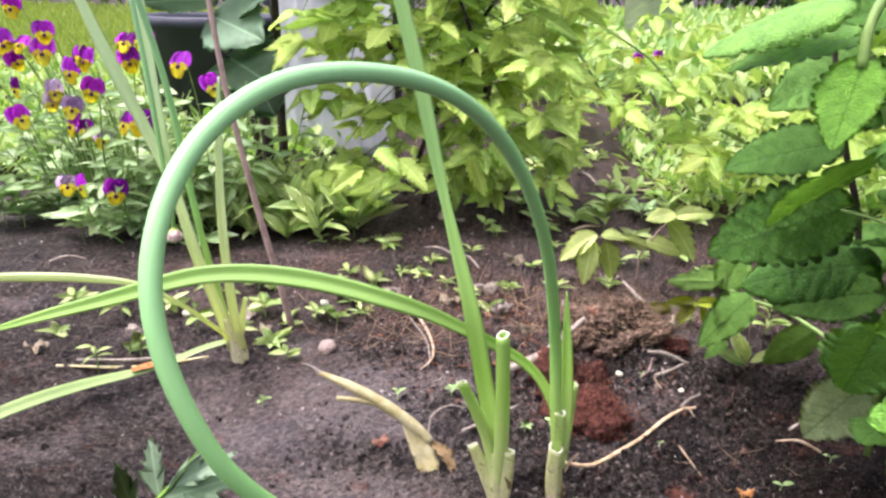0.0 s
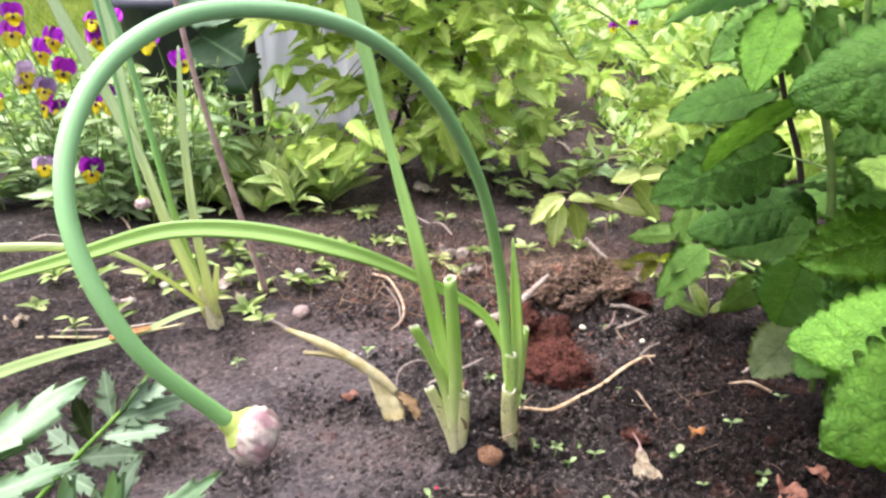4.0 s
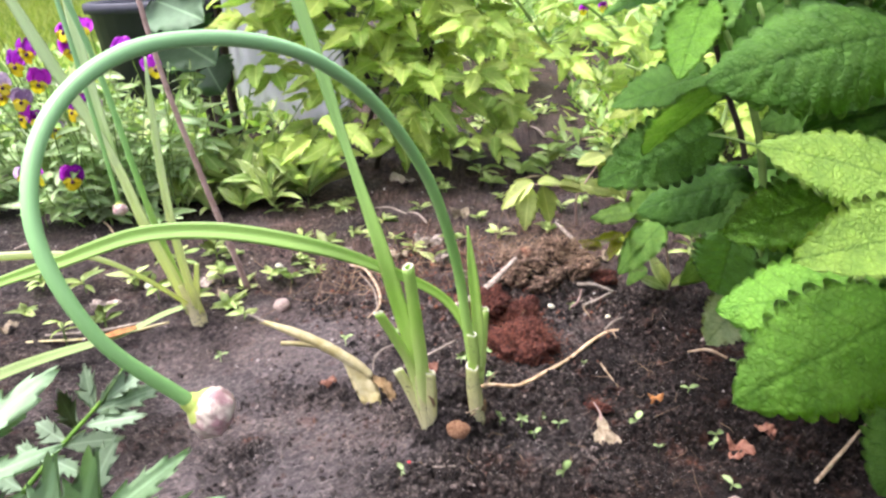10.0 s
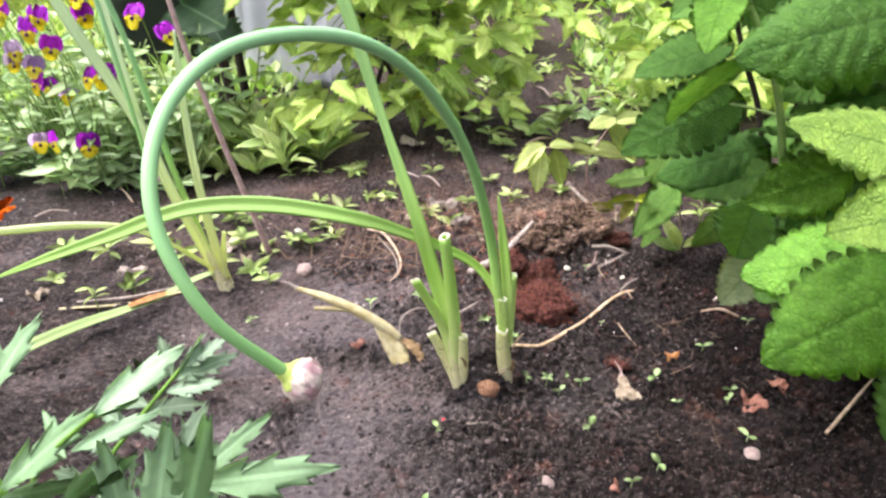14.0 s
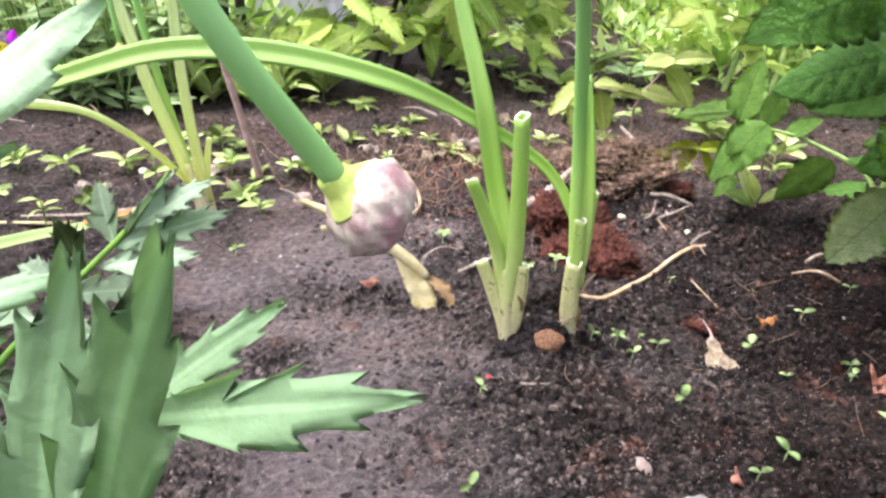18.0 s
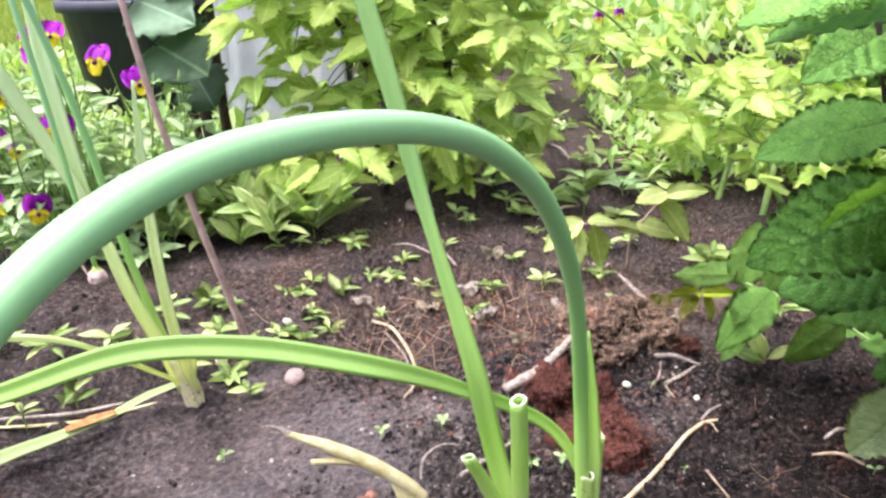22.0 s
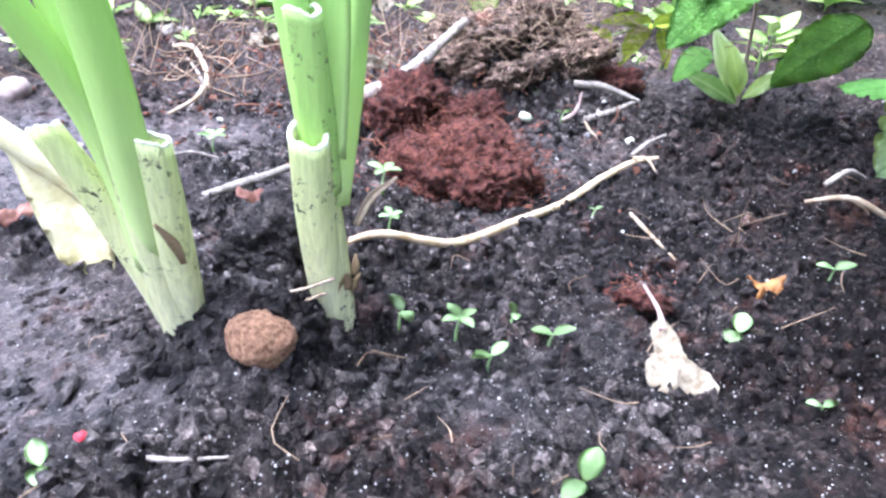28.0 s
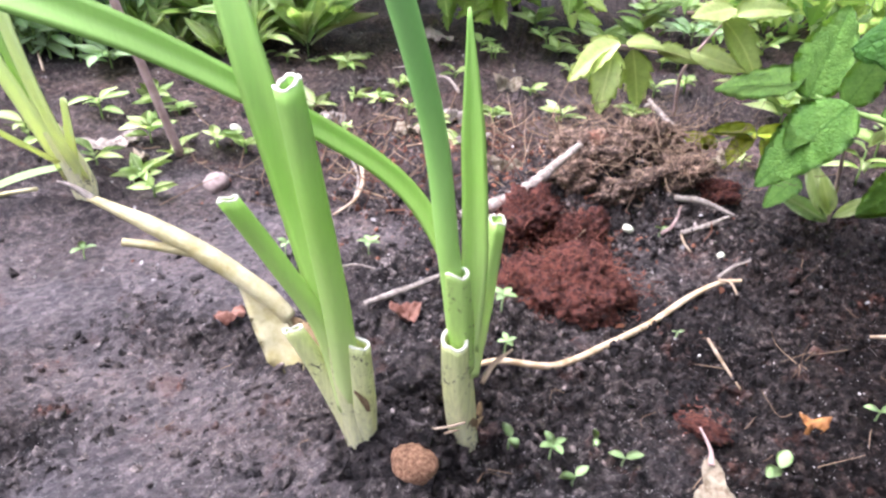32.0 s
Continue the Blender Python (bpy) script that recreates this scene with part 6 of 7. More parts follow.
# ---- pale compound-leaved plant behind the mound ----
pale = thing("pale_sapling", "small pale-leaved sapling behind the mound", "young plant")
part("stem", tube(bmesh.new(), [(0.143, 0.600, -0.030), (0.139, 0.580, 0.021), (0.143, 0.575, 0.042), (0.108, 0.570, 0.048), (0.072, 0.560, 0.056)], [0.0022, 0.0018, 0.0015, 0.0012, 0.0008], 6), M_REDSTALK, pale)
part("stem", tube(bmesh.new(), [(0.140, 0.578, 0.030), (0.159, 0.570, 0.066), (0.172, 0.570, 0.084), (0.179, 0.570, 0.095)], [0.0015, 0.0013, 0.0011, 0.0008], 6), M_REDSTALK, pale)
for tip, base in [((0.013, 0.558, 0.026), (0.072, 0.560, 0.058)), ((0.099, 0.538, 0.000), (0.085, 0.560, 0.052)), ((0.056, 0.530, -0.006), (0.066, 0.560, 0.050)), ((0.200, 0.560, 0.040), (0.143, 0.572, 0.050)), ((0.136, 0.540, 0.094), (0.179, 0.570, 0.096)),
                  ((0.226, 0.560, 0.110), (0.178, 0.570, 0.090)), ((0.215, 0.540, 0.046), (0.170, 0.570, 0.084)), ((0.110, 0.545, 0.066), (0.078, 0.565, 0.058)), ((0.152, 0.560, 0.052), (0.110, 0.570, 0.050))]:
    leaf_on("leaf", PALE_LEAF, base, tip, pale, (0, -0.60, 0.8))


# ---- shrubs ----
def shrub(name, label, bases, box, count, size, seed, meshes=BUSH, mat=M_BARK, lean=0.0):
    """Stems from the bases into a crown that fills box, with leaves hung along side twigs, facing up and outward."""
    rr = random.Random(seed)
    ob = thing(name, label, "shrub")
    (x0, x1), (y0, y1), (z0, z1) = box
    ends = []
    for bx, by in bases:
        b = V(bx, by, float(level(bx, by)) - 0.01)
        e = V(rr.uniform(x0, x1), rr.uniform(y0, y1), z1 * rr.uniform(0.75, 1.0))
        m = b.lerp(e, 0.5) + V(rr.uniform(-0.03, 0.03), 0, 0.05)
        part("stem", tube(bmesh.new(), [b, m, e], [0.006, 0.0045, 0.002], 7, 16, rough=0.05), mat, ob)
        ends.append(spline([b, m, e], 20))
    for k in range(count):
        f = (rr.random(), rr.random(), rr.random())
        c = V(x0 + (x1 - x0) * f[0], y0 + (y1 - y0) * f[1], z0 + (z1 - z0) * f[2])
        ex, ez = abs(f[0] - 0.5) * 2, f[2]
        if ex * ex + (ez - 0.35) ** 2 * 1.1 > 1.05 + 0.2 * rr.random():
            continue
        a = rr.uniform(-2.9, -0.2)
        d = V(math.cos(a), math.sin(a), rr.uniform(-0.32, 0.10)).normalized()
        l = size * rr.uniform(0.6, 1.25)
        up = V(rr.uniform(-0.3, 0.3), rr.uniform(-0.6, -0.05), 0.9)
        side = d.cross(up).normalized()
        for w, f in ((0.0, 1.0), (1.15, 0.78), (-1.15, 0.78)):
            e = (d * math.cos(w) + side * math.sin(w) + V(0, 0, rr.uniform(-0.18, 0.05))).normalized()
            leaf_on("leaf", meshes, c + e * 0.004, c + e * l * f * rr.uniform(0.9, 1.1), ob, up, rr.uniform(-0.25, 0.25))
        line = rr.choice(ends)
        near = min(line[6:], key=lambda q: (q - c).length)
        if k % 2 == 0:
            part("twig", tube(bmesh.new(), [near, near.lerp(c, 0.5) + V(0, 0, 0.012), c], [0.0016, 0.0012, 0.0008], 5, 6), M_BALMSTEM, ob)
    return ob


shrub("raspberry_bush", "pale yellow-green leafy bush at the back of the bed", [(-0.25, 0.95), (-0.15, 0.97), (-0.30, 1.00), (-0.08, 1.02), (-0.20, 1.05)], ((-0.44, 0.04), (0.74, 1.12), (0.01, 0.54)), 270, 0.080, 5)
for tip, base in [((-0.190, 0.640, 0.095), (-0.245, 0.670, 0.130)), ((-0.270, 0.640, 0.085), (-0.230, 0.675, 0.125)), ((-0.330, 0.660, 0.070), (-0.270, 0.700, 0.095)), ((-0.370, 0.66, 0.075), (-0.310, 0.70, 0.100)), ((-0.100, 0.70, 0.07), (-0.13, 0.72, 0.13)), ((-0.235, 0.635, 0.12), (-0.28, 0.67, 0.145)), ((-0.05, 0.72, 0.10), (-0.10, 0.74, 0.15))]:
    lf = leaf_on("drooping_leaf", BUSH, base, tip, bpy.data.objects["raspberry_bush"], (0, -0.5, 0.85), 0.0, "pale yellow drooping leaf")
shrub("pale_bush", "low pale green bush beyond the balm", [(0.40, 0.80), (0.46, 0.86), (0.35, 0.88)], ((0.26, 0.62), (0.72, 1.05), (0.04, 0.20)), 34, 0.085, 6, mat=M_BALMSTEM)
shrub("back_bush", "broad light green bush behind the bed", [(0.25, 1.7), (0.5, 1.8), (0.0, 1.8)], ((-0.25, 0.45), (1.45, 2.0), (0.05, 0.40)), 60, 0.10, 7, mat=M_BALMSTEM)
shrub("back_bush", "broad light green bush behind the bed", [(0.9, 1.5), (1.1, 1.7), (0.8, 1.7)], ((0.60, 1.4), (1.25, 1.9), (0.05, 0.42)), 60, 0.11, 8, mat=M_BALMSTEM)
shrub("back_bush", "light green leafy bush behind the balm", [(0.75, 0.7), (0.8, 0.9)], ((0.50, 1.0), (0.45, 1.0), (0.05, 0.45)), 50, 0.085, 9, mat=M_BALMSTEM)

# ---- dark stems, broad leaves, white sheet and tub behind the violas ----
currant = thing("currant_stems", "dark upright woody stems of a bush with broad leaves", "bush")
for x, y, l, r in [(-0.585, 0.98, -0.02, 0.012), (-0.545, 0.96, 0.0, 0.010), (-0.62, 1.02, -0.05, 0.008)]:
    part("woody_stem", tube(bmesh.new(), [(x, y, -0.03), (x + l * 0.3, y, 0.18), (x + l, y, 0.40), (x + l * 2, y, 0.75)], [r, r * 0.9, r * 0.8, r * 0.6], 9, 24, rough=0.07), M_BARK, currant)
COLT = leaf_set("broad_leaf", M_COLT, 2, width=0.95, teeth=6, depth=0.12, quilt=0.02, heart=0.25, droop=0.1, n=36, across=5)
for base, tip, up in [((-0.60, 0.86, 0.26), (-0.48, 0.74, 0.235), (0, -0.7, 0.7)), ((-0.64, 0.90, 0.33), (-0.52, 0.82, 0.30), (-0.1, -0.8, 0.6)), ((-0.56, 0.90, 0.20), (-0.50, 0.80, 0.17), (0, -0.8, 0.5)), ((-0.66, 0.92, 0.36), (-0.76, 0.84, 0.36), (0, -0.6, 0.8)),
                      ((-0.58, 0.93, 0.36), (-0.50, 0.84, 0.40), (0, -0.8, 0.5)), ((-0.62, 0.93, 0.42), (-0.68, 0.84, 0.44), (0, -0.7, 0.6)), ((-0.55, 0.94, 0.44), (-0.46, 0.86, 0.46), (0, -0.7, 0.6))]:
    leaf_on("broad_leaf", COLT, base, tip, currant, up)
bm = bmesh.new()
rows = []
for j in range(17):
    rows.append([bm.verts.new((-0.68 + 0.30 * i / 30, 1.30 + 0.03 * noise.noise(V(i * 0.23, j * 0.1, 4)) + 0.012 * noise.noise(V(i * 0.7, j * 0.5, 1)) + 0.06 * (1 - j / 16) ** 2, -0.03 + (0.42 + 0.03 * math.sin(i * 0.3)) * j / 16)) for i in range(31)])
for a, b in zip(rows, rows[1:]):
    for i in range(30):
        bm.faces.new((a[i], a[i + 1], b[i + 1], b[i]))
bmesh.ops.solidify(bm, geom=bm.faces[:], thickness=0.003)
single("white_sheet", bm, M_WHITE, "crumpled white sheet standing behind the bushes", "sheet")


def lathe(bm, at, prof, seg=28):
    rings = []
    for r, z in prof:
        rings.append([bm.verts.new((at[0] + r * math.cos(2 * math.pi * k / seg), at[1] + r * math.sin(2 * math.pi * k / seg), at[2] + z)) for k in range(seg)])
    for a, b in zip(rings, rings[1:]):
        for k in range(seg):
            bm.faces.new((a[k], a[(k + 1) % seg], b[(k + 1) % seg], b[k]))
    bm.faces.new(rings[0][::-1]), bm.faces.new(rings[-1])
    bmesh.ops.recalc_face_normals(bm, faces=bm.faces[:])
    return bm


TUB = [(0.17, 0.0), (0.20, 0.30), (0.215, 0.30), (0.215, 0.325), (0.20, 0.33), (0.19, 0.32), (0.165, 0.06)]
single("grey_tub", lathe(bmesh.new(), (-1.02, 1.70, -0.03), TUB), M_GREY, "dark grey plastic tub behind the flowers", "tub")
single("grey_tub", lathe(bmesh.new(), (-0.66, 1.85, -0.03), [(r * 1.1, z * 1.2) for r, z in TUB]), M_GREY, "dark grey plastic tub behind the bush", "tub")
single("pale_bucket", lathe(bmesh.new(), (0.62, 4.2, -0.03), [(r * 0.75, z * 1.25) for r, z in TUB]), M_WHITE, "pale bucket far off in the weeds", "bucket")
pebble("white_stone", (1.75, 2.6), 0.20, M_STONE, "pale stone block beyond the balm", 90, "stone", 0.1, (1.5, 1, 0.9), 0.1)


# ---- violas ----
def viola_petal(w, l, dip):
    bm = bmesh.new()
    rows = []
    for i in range(9):
        u = i / 8
        ww = w * math.sin(math.pi * min(0.97, u ** 0.7 * 0.9 + 0.06)) ** 0.6
        rows.append([bm.verts.new((ww * c, l * u, dip * u * u * l + 0.06 * math.sin(5 * c + 3 * u) * u)) for c in (-1, -0.5, 0, 0.5, 1)])
    for a, b in zip(rows, rows[1:]):
        for j in range(4):
            bm.faces.new((a[j], a[j + 1], b[j + 1], b[j]))
    bmesh.ops.solidify(bm, geom=bm.faces[:], thickness=0.02)
    return bm


P_UP = {m: mesh_of(viola_petal(0.40, 0.72, -0.25), "upper_petal", mm) for m, mm in (("p", M_PURPLE), ("l", M_LILAC))}
P_SIDE = mesh_of(viola_petal(0.20, 0.38, -0.15), "side_petal", M_YELLOW)
P_LOW = mesh_of(viola_petal(0.30, 0.48, -0.2), "lower_petal", M_YELLOW)
eb = bmesh.new()
bmesh.ops.create_icosphere(eb, subdivisions=1, radius=0.10)
P_EYE = mesh_of(eb, "eye", M_VIOLAEYE)


def viola_flower(parent, at, size, face, kind="p", nod=0.0):
    """Two purple petals above, two side petals and a yellow lip, turned towards face."""
    f = Vector(face).normalized()
    x = f.cross(V(0, 0, 1)).normalized() * -1
    up = x.cross(f) * -1 if x.cross(f).z < 0 else x.cross(f)
    m = Matrix((x, up, f)).transposed().to_4x4()
    m = Matrix.Translation(at) @ m @ Matrix.Rotation(nod, 4, "Z") @ Matrix.Scale(size, 4)
    fl = placed("flower", P_UP[kind], m @ Matrix.Translation((0, 0, -0.03)) @ Matrix.Rotation(0.42, 4, "Z"), parent, "purple and yellow viola flower" if kind == "p" else "lilac and yellow viola flower")
    inv = fl.matrix_basis.inverted()
    for me, ang, nm, zz in ((P_UP[kind], -0.42, "upper_petal", 0.0), (P_SIDE, 1.75, "side_petal", 0.06), (P_SIDE, -1.75, "side_petal", 0.06), (P_LOW, math.pi, "lower_petal", 0.09)):
        placed(nm, me, inv @ m @ Matrix.Translation((0, 0, zz)) @ Matrix.Rotation(ang, 4, "Z"), fl)
    placed("eye", P_EYE, inv @ m @ Matrix.Translation((0, -0.04, 0.10)), fl)
    return fl


FLOWERS = [(-0.843, 0.62, 0.350), (-0.796, 0.62, 0.312), (-0.804, 0.62, 0.283), (-0.851, 0.62, 0.267), (-0.622, 0.55, 0.308), (-0.593, 0.55, 0.311), (-0.617, 0.55, 0.282), (-0.542, 0.55, 0.279), (-0.494, 0.55, 0.251), (-0.748, 0.62, 0.277), (-0.728, 0.61, 0.274), (-0.761, 0.62, 0.254), (-0.731, 0.62, 0.225),
           (-0.847, 0.60, 0.181), (-0.862, 0.62, 0.224), (-0.794, 0.62, 0.222), (-0.803, 0.62, 0.204), (-0.770, 0.62, 0.196), (-0.774, 0.62, 0.169), (-0.751, 0.62, 0.163), (-0.723, 0.62, 0.148), (-0.638, 0.55, 0.190), (-0.614, 0.55, 0.191), (-0.670, 0.55, 0.080), (-0.801, 0.62, 0.066), (-0.775, 0.62, 0.066), (-0.840, 0.62, 0.294), (-0.870, 0.62, 0.294)]
VIOLA_AT = [(-0.56, 0.66), (-0.64, 0.64), (-0.72, 0.68), (-0.80, 0.70), (-0.88, 0.74), (-0.62, 0.74), (-0.76, 0.80), (-0.54, 0.76), (-0.94, 0.82), (-0.68, 0.62), (-0.84, 0.84), (-0.70, 0.76)]
violas = []
for k, (x, y) in enumerate(VIOLA_AT):
    pl = thing("viola_plant", "flowering viola with small green leaves", "viola", "violas")
    violas.append(pl)
    rr = random.Random(200 + k)
    for s in range(9):
        e = V(x + rr.uniform(-0.10, 0.10), y + rr.uniform(-0.08, 0.08), rr.uniform(0.05, 0.24))
        b = V(x + rr.uniform(-0.02, 0.02), y + rr.uniform(-0.02, 0.02), float(level(x, y)) - 0.006)
        m = b.lerp(e, 0.5) + V(rr.uniform(-0.02, 0.02), rr.uniform(-0.03, 0.01), 0.01)
        line = spline([b, m, e], 14)
        part("stem", tube(bmesh.new(), [b, m, e], [0.0016, 0.0014, 0.0010], 5, 10), M_BALMSTEM, pl)
        for q in range(2, 14):
            a = rr.uniform(0, 2 * math.pi)
            d = V(math.cos(a), math.sin(a), rr.uniform(-0.2, 0.6)).normalized()
            if rr.random() < 0.85:
                leaf_on("leaf", VLANCE, line[q], line[q] + d * rr.uniform(0.026, 0.056), pl, (0, -0.4, 1), rr.uniform(-0.5, 0.5))
for k, f in enumerate(FLOWERS):
    p = Vector(f)
    pl = min(violas, key=lambda o: (Vector((*VIOLA_AT[violas.index(o)], 0.0)).xy - p.xy).length)
    x, y = VIOLA_AT[violas.index(pl)]
    rr = random.Random(300 + k)
    viola_flower(pl, p, rr.uniform(0.028, 0.040), (0.35 + rr.uniform(-0.9, 0.7), -0.9, rr.uniform(-0.2, 0.6)), "l" if k in (15, 16, 17, 20, 24) else "p", rr.uniform(-0.45, 0.45))
    part("flower_stalk", tube(bmesh.new(), [V(x, y, 0.0), p.lerp(V(x, y, 0.0), 0.5) + V(0, 0.02, 0.03), p + V(0, 0.02, 0.008), p + V(0, 0.003, 0)], [0.0012, 0.0011, 0.0009, 0.0008], 5, 12), M_BALMSTEM, pl)
far_viola = thing("viola_plant", "viola with two blooms among far weeds", "viola", "violas")
part("stem", tube(bmesh.new(), [(0.30, 1.86, -0.02), (0.295, 1.84, 0.10), (0.28, 1.825, 0.20)], [0.003, 0.0025, 0.002], 5), M_BALMSTEM, far_viola)
viola_flower(far_viola, (0.270, 1.825, 0.199), 0.030, (-0.15, -1, 0.2))
viola_flower(far_viola, (0.330, 1.84, 0.205), 0.030, (-0.15, -1, 0.2))


# ---- weeds in the bed ----
def weed(at, n, size, label, meshes=LANCE, height=0.0, spread=1.0, lift=0.7, seed=0):
    rr = random.Random(seed)
    ob = thing("weed", label, "weed", "weeds in the bed")
    z = ground_z(*at)
    c = V(at[0], at[1], z + height)
    if height:
        part("stem", tube(bmesh.new(), [(at[0], at[1], z - 0.003), c], [0.0011, 0.0008], 5, 4), M_BALMSTEM, ob)
    for k in range(n):
        a = 2.4 * k + rr.uniform(-0.4, 0.4)
        d = V(math.cos(a) * spread, math.sin(a) * spread, rr.uniform(0.5, 1.4) * lift).normalized()
        b = c + V(0, 0, rr.uniform(-0.6, 0.1) * height) + V(d.x, d.y, 0) * size * 0.06
        leaf_on("leaf", meshes, b, b + d * size * rr.uniform(0.6, 1.15), ob, (0, -0.3, 1) if d.z < 0.75 else (d.x * -1, -0.6, 0.3), rr.uniform(-0.3, 0.3))
    return ob


for k, (x, y) in enumerate([(-0.475, 0.74), (-0.405, 0.71), (-0.53, 0.80), (-0.44, 0.82), (-0.36, 0.76), (-0.57, 0.72), (-0.50, 0.67), (-0.62, 0.80), (-0.38, 0.66), (-0.44, 0.67), (-0.54, 0.66), (-0.47, 0.86), (-0.58, 0.86), (-0.33, 0.70), (-0.51, 0.74), (-0.42, 0.76)]):
    weed((x, y), 22, (0.105, 0.085, 0.070)[k % 3] if k < 6 or k > 10 else 0.055, "clump of upright pale green lance-shaped leaves", LANCE, 0.015 + 0.02 * (k % 3), 0.7, 0.85, 400 + k)
for k, (x, y, s, n, h) in enumerate([(-0.505, 0.215, 0.022, 5, 0.03), (-0.466, 0.240, 0.026, 5, 0.02), (-0.43, 0.31, 0.024, 4, 0.03), (-0.335, 0.360, 0.034, 4, 0.0), (-0.30, 0.38, 0.024, 6, 0.01), (-0.27, 0.378, 0.02, 8, 0.01), (-0.243, 0.400, 0.02, 9, 0.008),
                                      (-0.254, 0.515, 0.030, 4, 0.0), (-0.186, 0.427, 0.012, 7, 0.012), (-0.143, 0.513, 0.016, 9, 0.012), (-0.369, 0.378, 0.030, 8, 0.015), (-0.261, 0.66, 0.026, 8, 0.01), (-0.22, 0.56, 0.022, 7, 0.01), (-0.30, 0.50, 0.020, 8, 0.01),
                                      (-0.05, 0.50, 0.022, 6, 0.015), (0.02, 0.53, 0.025, 8, 0.01), (-0.02, 0.60, 0.02, 5, 0.01), (0.05, 0.66, 0.03, 8, 0.01), (-0.12, 0.66, 0.022, 6, 0.01), (-0.33, 0.30, 0.026, 9, 0.01), (-0.30, 0.27, 0.02, 6, 0.01), (-0.38, 0.31, 0.026, 6, 0.01),
                                      (0.06, 0.86, 0.045, 10, 0.01), (0.00, 0.80, 0.035, 8, 0.01), (0.12, 0.95, 0.04, 10, 0.02), (0.16, 0.78, 0.03, 8, 0.01), (0.22, 0.70, 0.03, 8, 0.02), (-0.55, 0.34, 0.03, 8, 0.02), (-0.62, 0.35, 0.03, 8, 0.02), (-0.60, 0.28, 0.022, 6, 0.01), (-0.45, 0.42, 0.03, 8, 0.02), (-0.49, 0.36, 0.03, 9, 0.02), (-0.41, 0.46, 0.03, 8, 0.02), (0.28, 0.42, 0.03, 8, 0.03), (0.32, 0.50, 0.04, 9, 0.03), (0.25, 0.58, 0.04, 9, 0.03)]):
    weed((x, y), n, s, "small green weed seedling on bare soil", OVAL if k % 3 else LANCE, h, 1.0, 0.5, 500 + k)
rr = random.Random(78)
for k in range(26):
    x, y = rr.uniform(-0.40, 0.22), rr.uniform(0.42, 0.80)
    weed((x, y), rr.randint(4, 9), rr.uniform(0.012, 0.026), "small green weed seedling on bare soil", rr.choice((OVAL, LANCE)), rr.uniform(0.004, 0.015), 1.0, 0.5, 600 + k)
for k in range(30):
    x, y = rr.uniform(-0.10, 0.35), rr.uniform(0.80, 1.5)
    weed((x, y), rr.randint(6, 10), rr.uniform(0.02, 0.05), "leafy green weed behind the bed", rr.choice((LANCE, OVAL, VLANCE)), rr.uniform(0.005, 0.03), 1.0, 0.5, 1000 + k)
for k in range(38):
    x, y = -0.56 - 0.46 * ((k * 0.618) % 1), 0.60 + 0.30 * ((k * 0.755) % 1)
    weed((x, y), 13, 0.055, "low clump of pale green viola leaves", VLANCE, 0.02 + 0.05 * ((k * 0.37) % 1), 1.0, 0.5, 900 + k)
rr = random.Random(77)
for k in range(70):
    x, y = rr.uniform(-0.1, 1.3), rr.uniform(0.75, 2.0)
    if x < 0.18 + (y - 0.75) * 0.2 and rr.random() < 0.6:
        continue
    weed((x, y), rr.randint(7, 12), rr.uniform(0.03, 0.08), "leafy green weed behind the bed", rr.choice((LANCE, OVAL)), rr.uniform(0.01, 0.06), 1.0, 0.6, 700 + k)


# ---- far growth: lawn, weeds and hedge ----
def leafage(name, label, category, n, seed, area, height, size, mat, narrow=0.35, bulge=None):
    """Thousands of small folded blades in one mesh."""
    r = np.random.RandomState(seed)
    (x0, x1), (y0, y1) = area
    x, y = r.uniform(x0, x1, n), y0 + (y1 - y0) * r.rand(n) ** 1.6
    edge = np.minimum(np.minimum(x - x0, x1 - x) / (x1 - x0), np.minimum(y - y0, y1 - y) / (y1 - y0))
    thick = (edge > 0.10 * (0.5 + value_noise(x, y, 0.25)) + 0.05 * value_noise(x, y, 0.9)) | (r.rand(n) < 0.06)
    x, y, n = x[thick], y[thick], int(thick.sum())
    z = -0.03 + (0.0 if bulge is None else bulge(x, y)) * r.rand(n) ** 0.6 + height * r.rand(n)
    a, tilt = r.uniform(0, 2 * np.pi, n), r.uniform(0.2, 1.3, n)
    l = size * r.uniform(0.5, 1.4, n) * (1 + 0.12 * y)
    d = np.stack([np.cos(a) * np.cos(tilt), np.sin(a) * np.cos(tilt), np.sin(tilt)], -1) * l[:, None]
    s = np.stack([-np.sin(a), np.cos(a), 0.3 * r.randn(n)], -1) * (l * narrow)[:, None]
    p = np.stack([x, y, z], -1)
    fold = np.stack([0 * a, 0 * a, 0.12 * l], -1)
    verts = np.stack([p, p + d * 0.45 + s * 0.5 + fold, p + d, p + d * 0.45 - s * 0.5 + fold, p + d * 0.5], 1).reshape(-1, 3)
    k = (np.arange(n) * 5)[:, None]
    faces = np.concatenate([k + np.array([[0, 1, 4]]), k + np.array([[1, 2, 4]]), k + np.array([[2, 3, 4]]), k + np.array([[3, 0, 4]])])
    me = bpy.data.meshes.new(name)
    me.from_pydata(verts, [], faces.tolist())
    me.materials.append(mat)
    return tagged(new(name, me), label, category, kind="stuff")


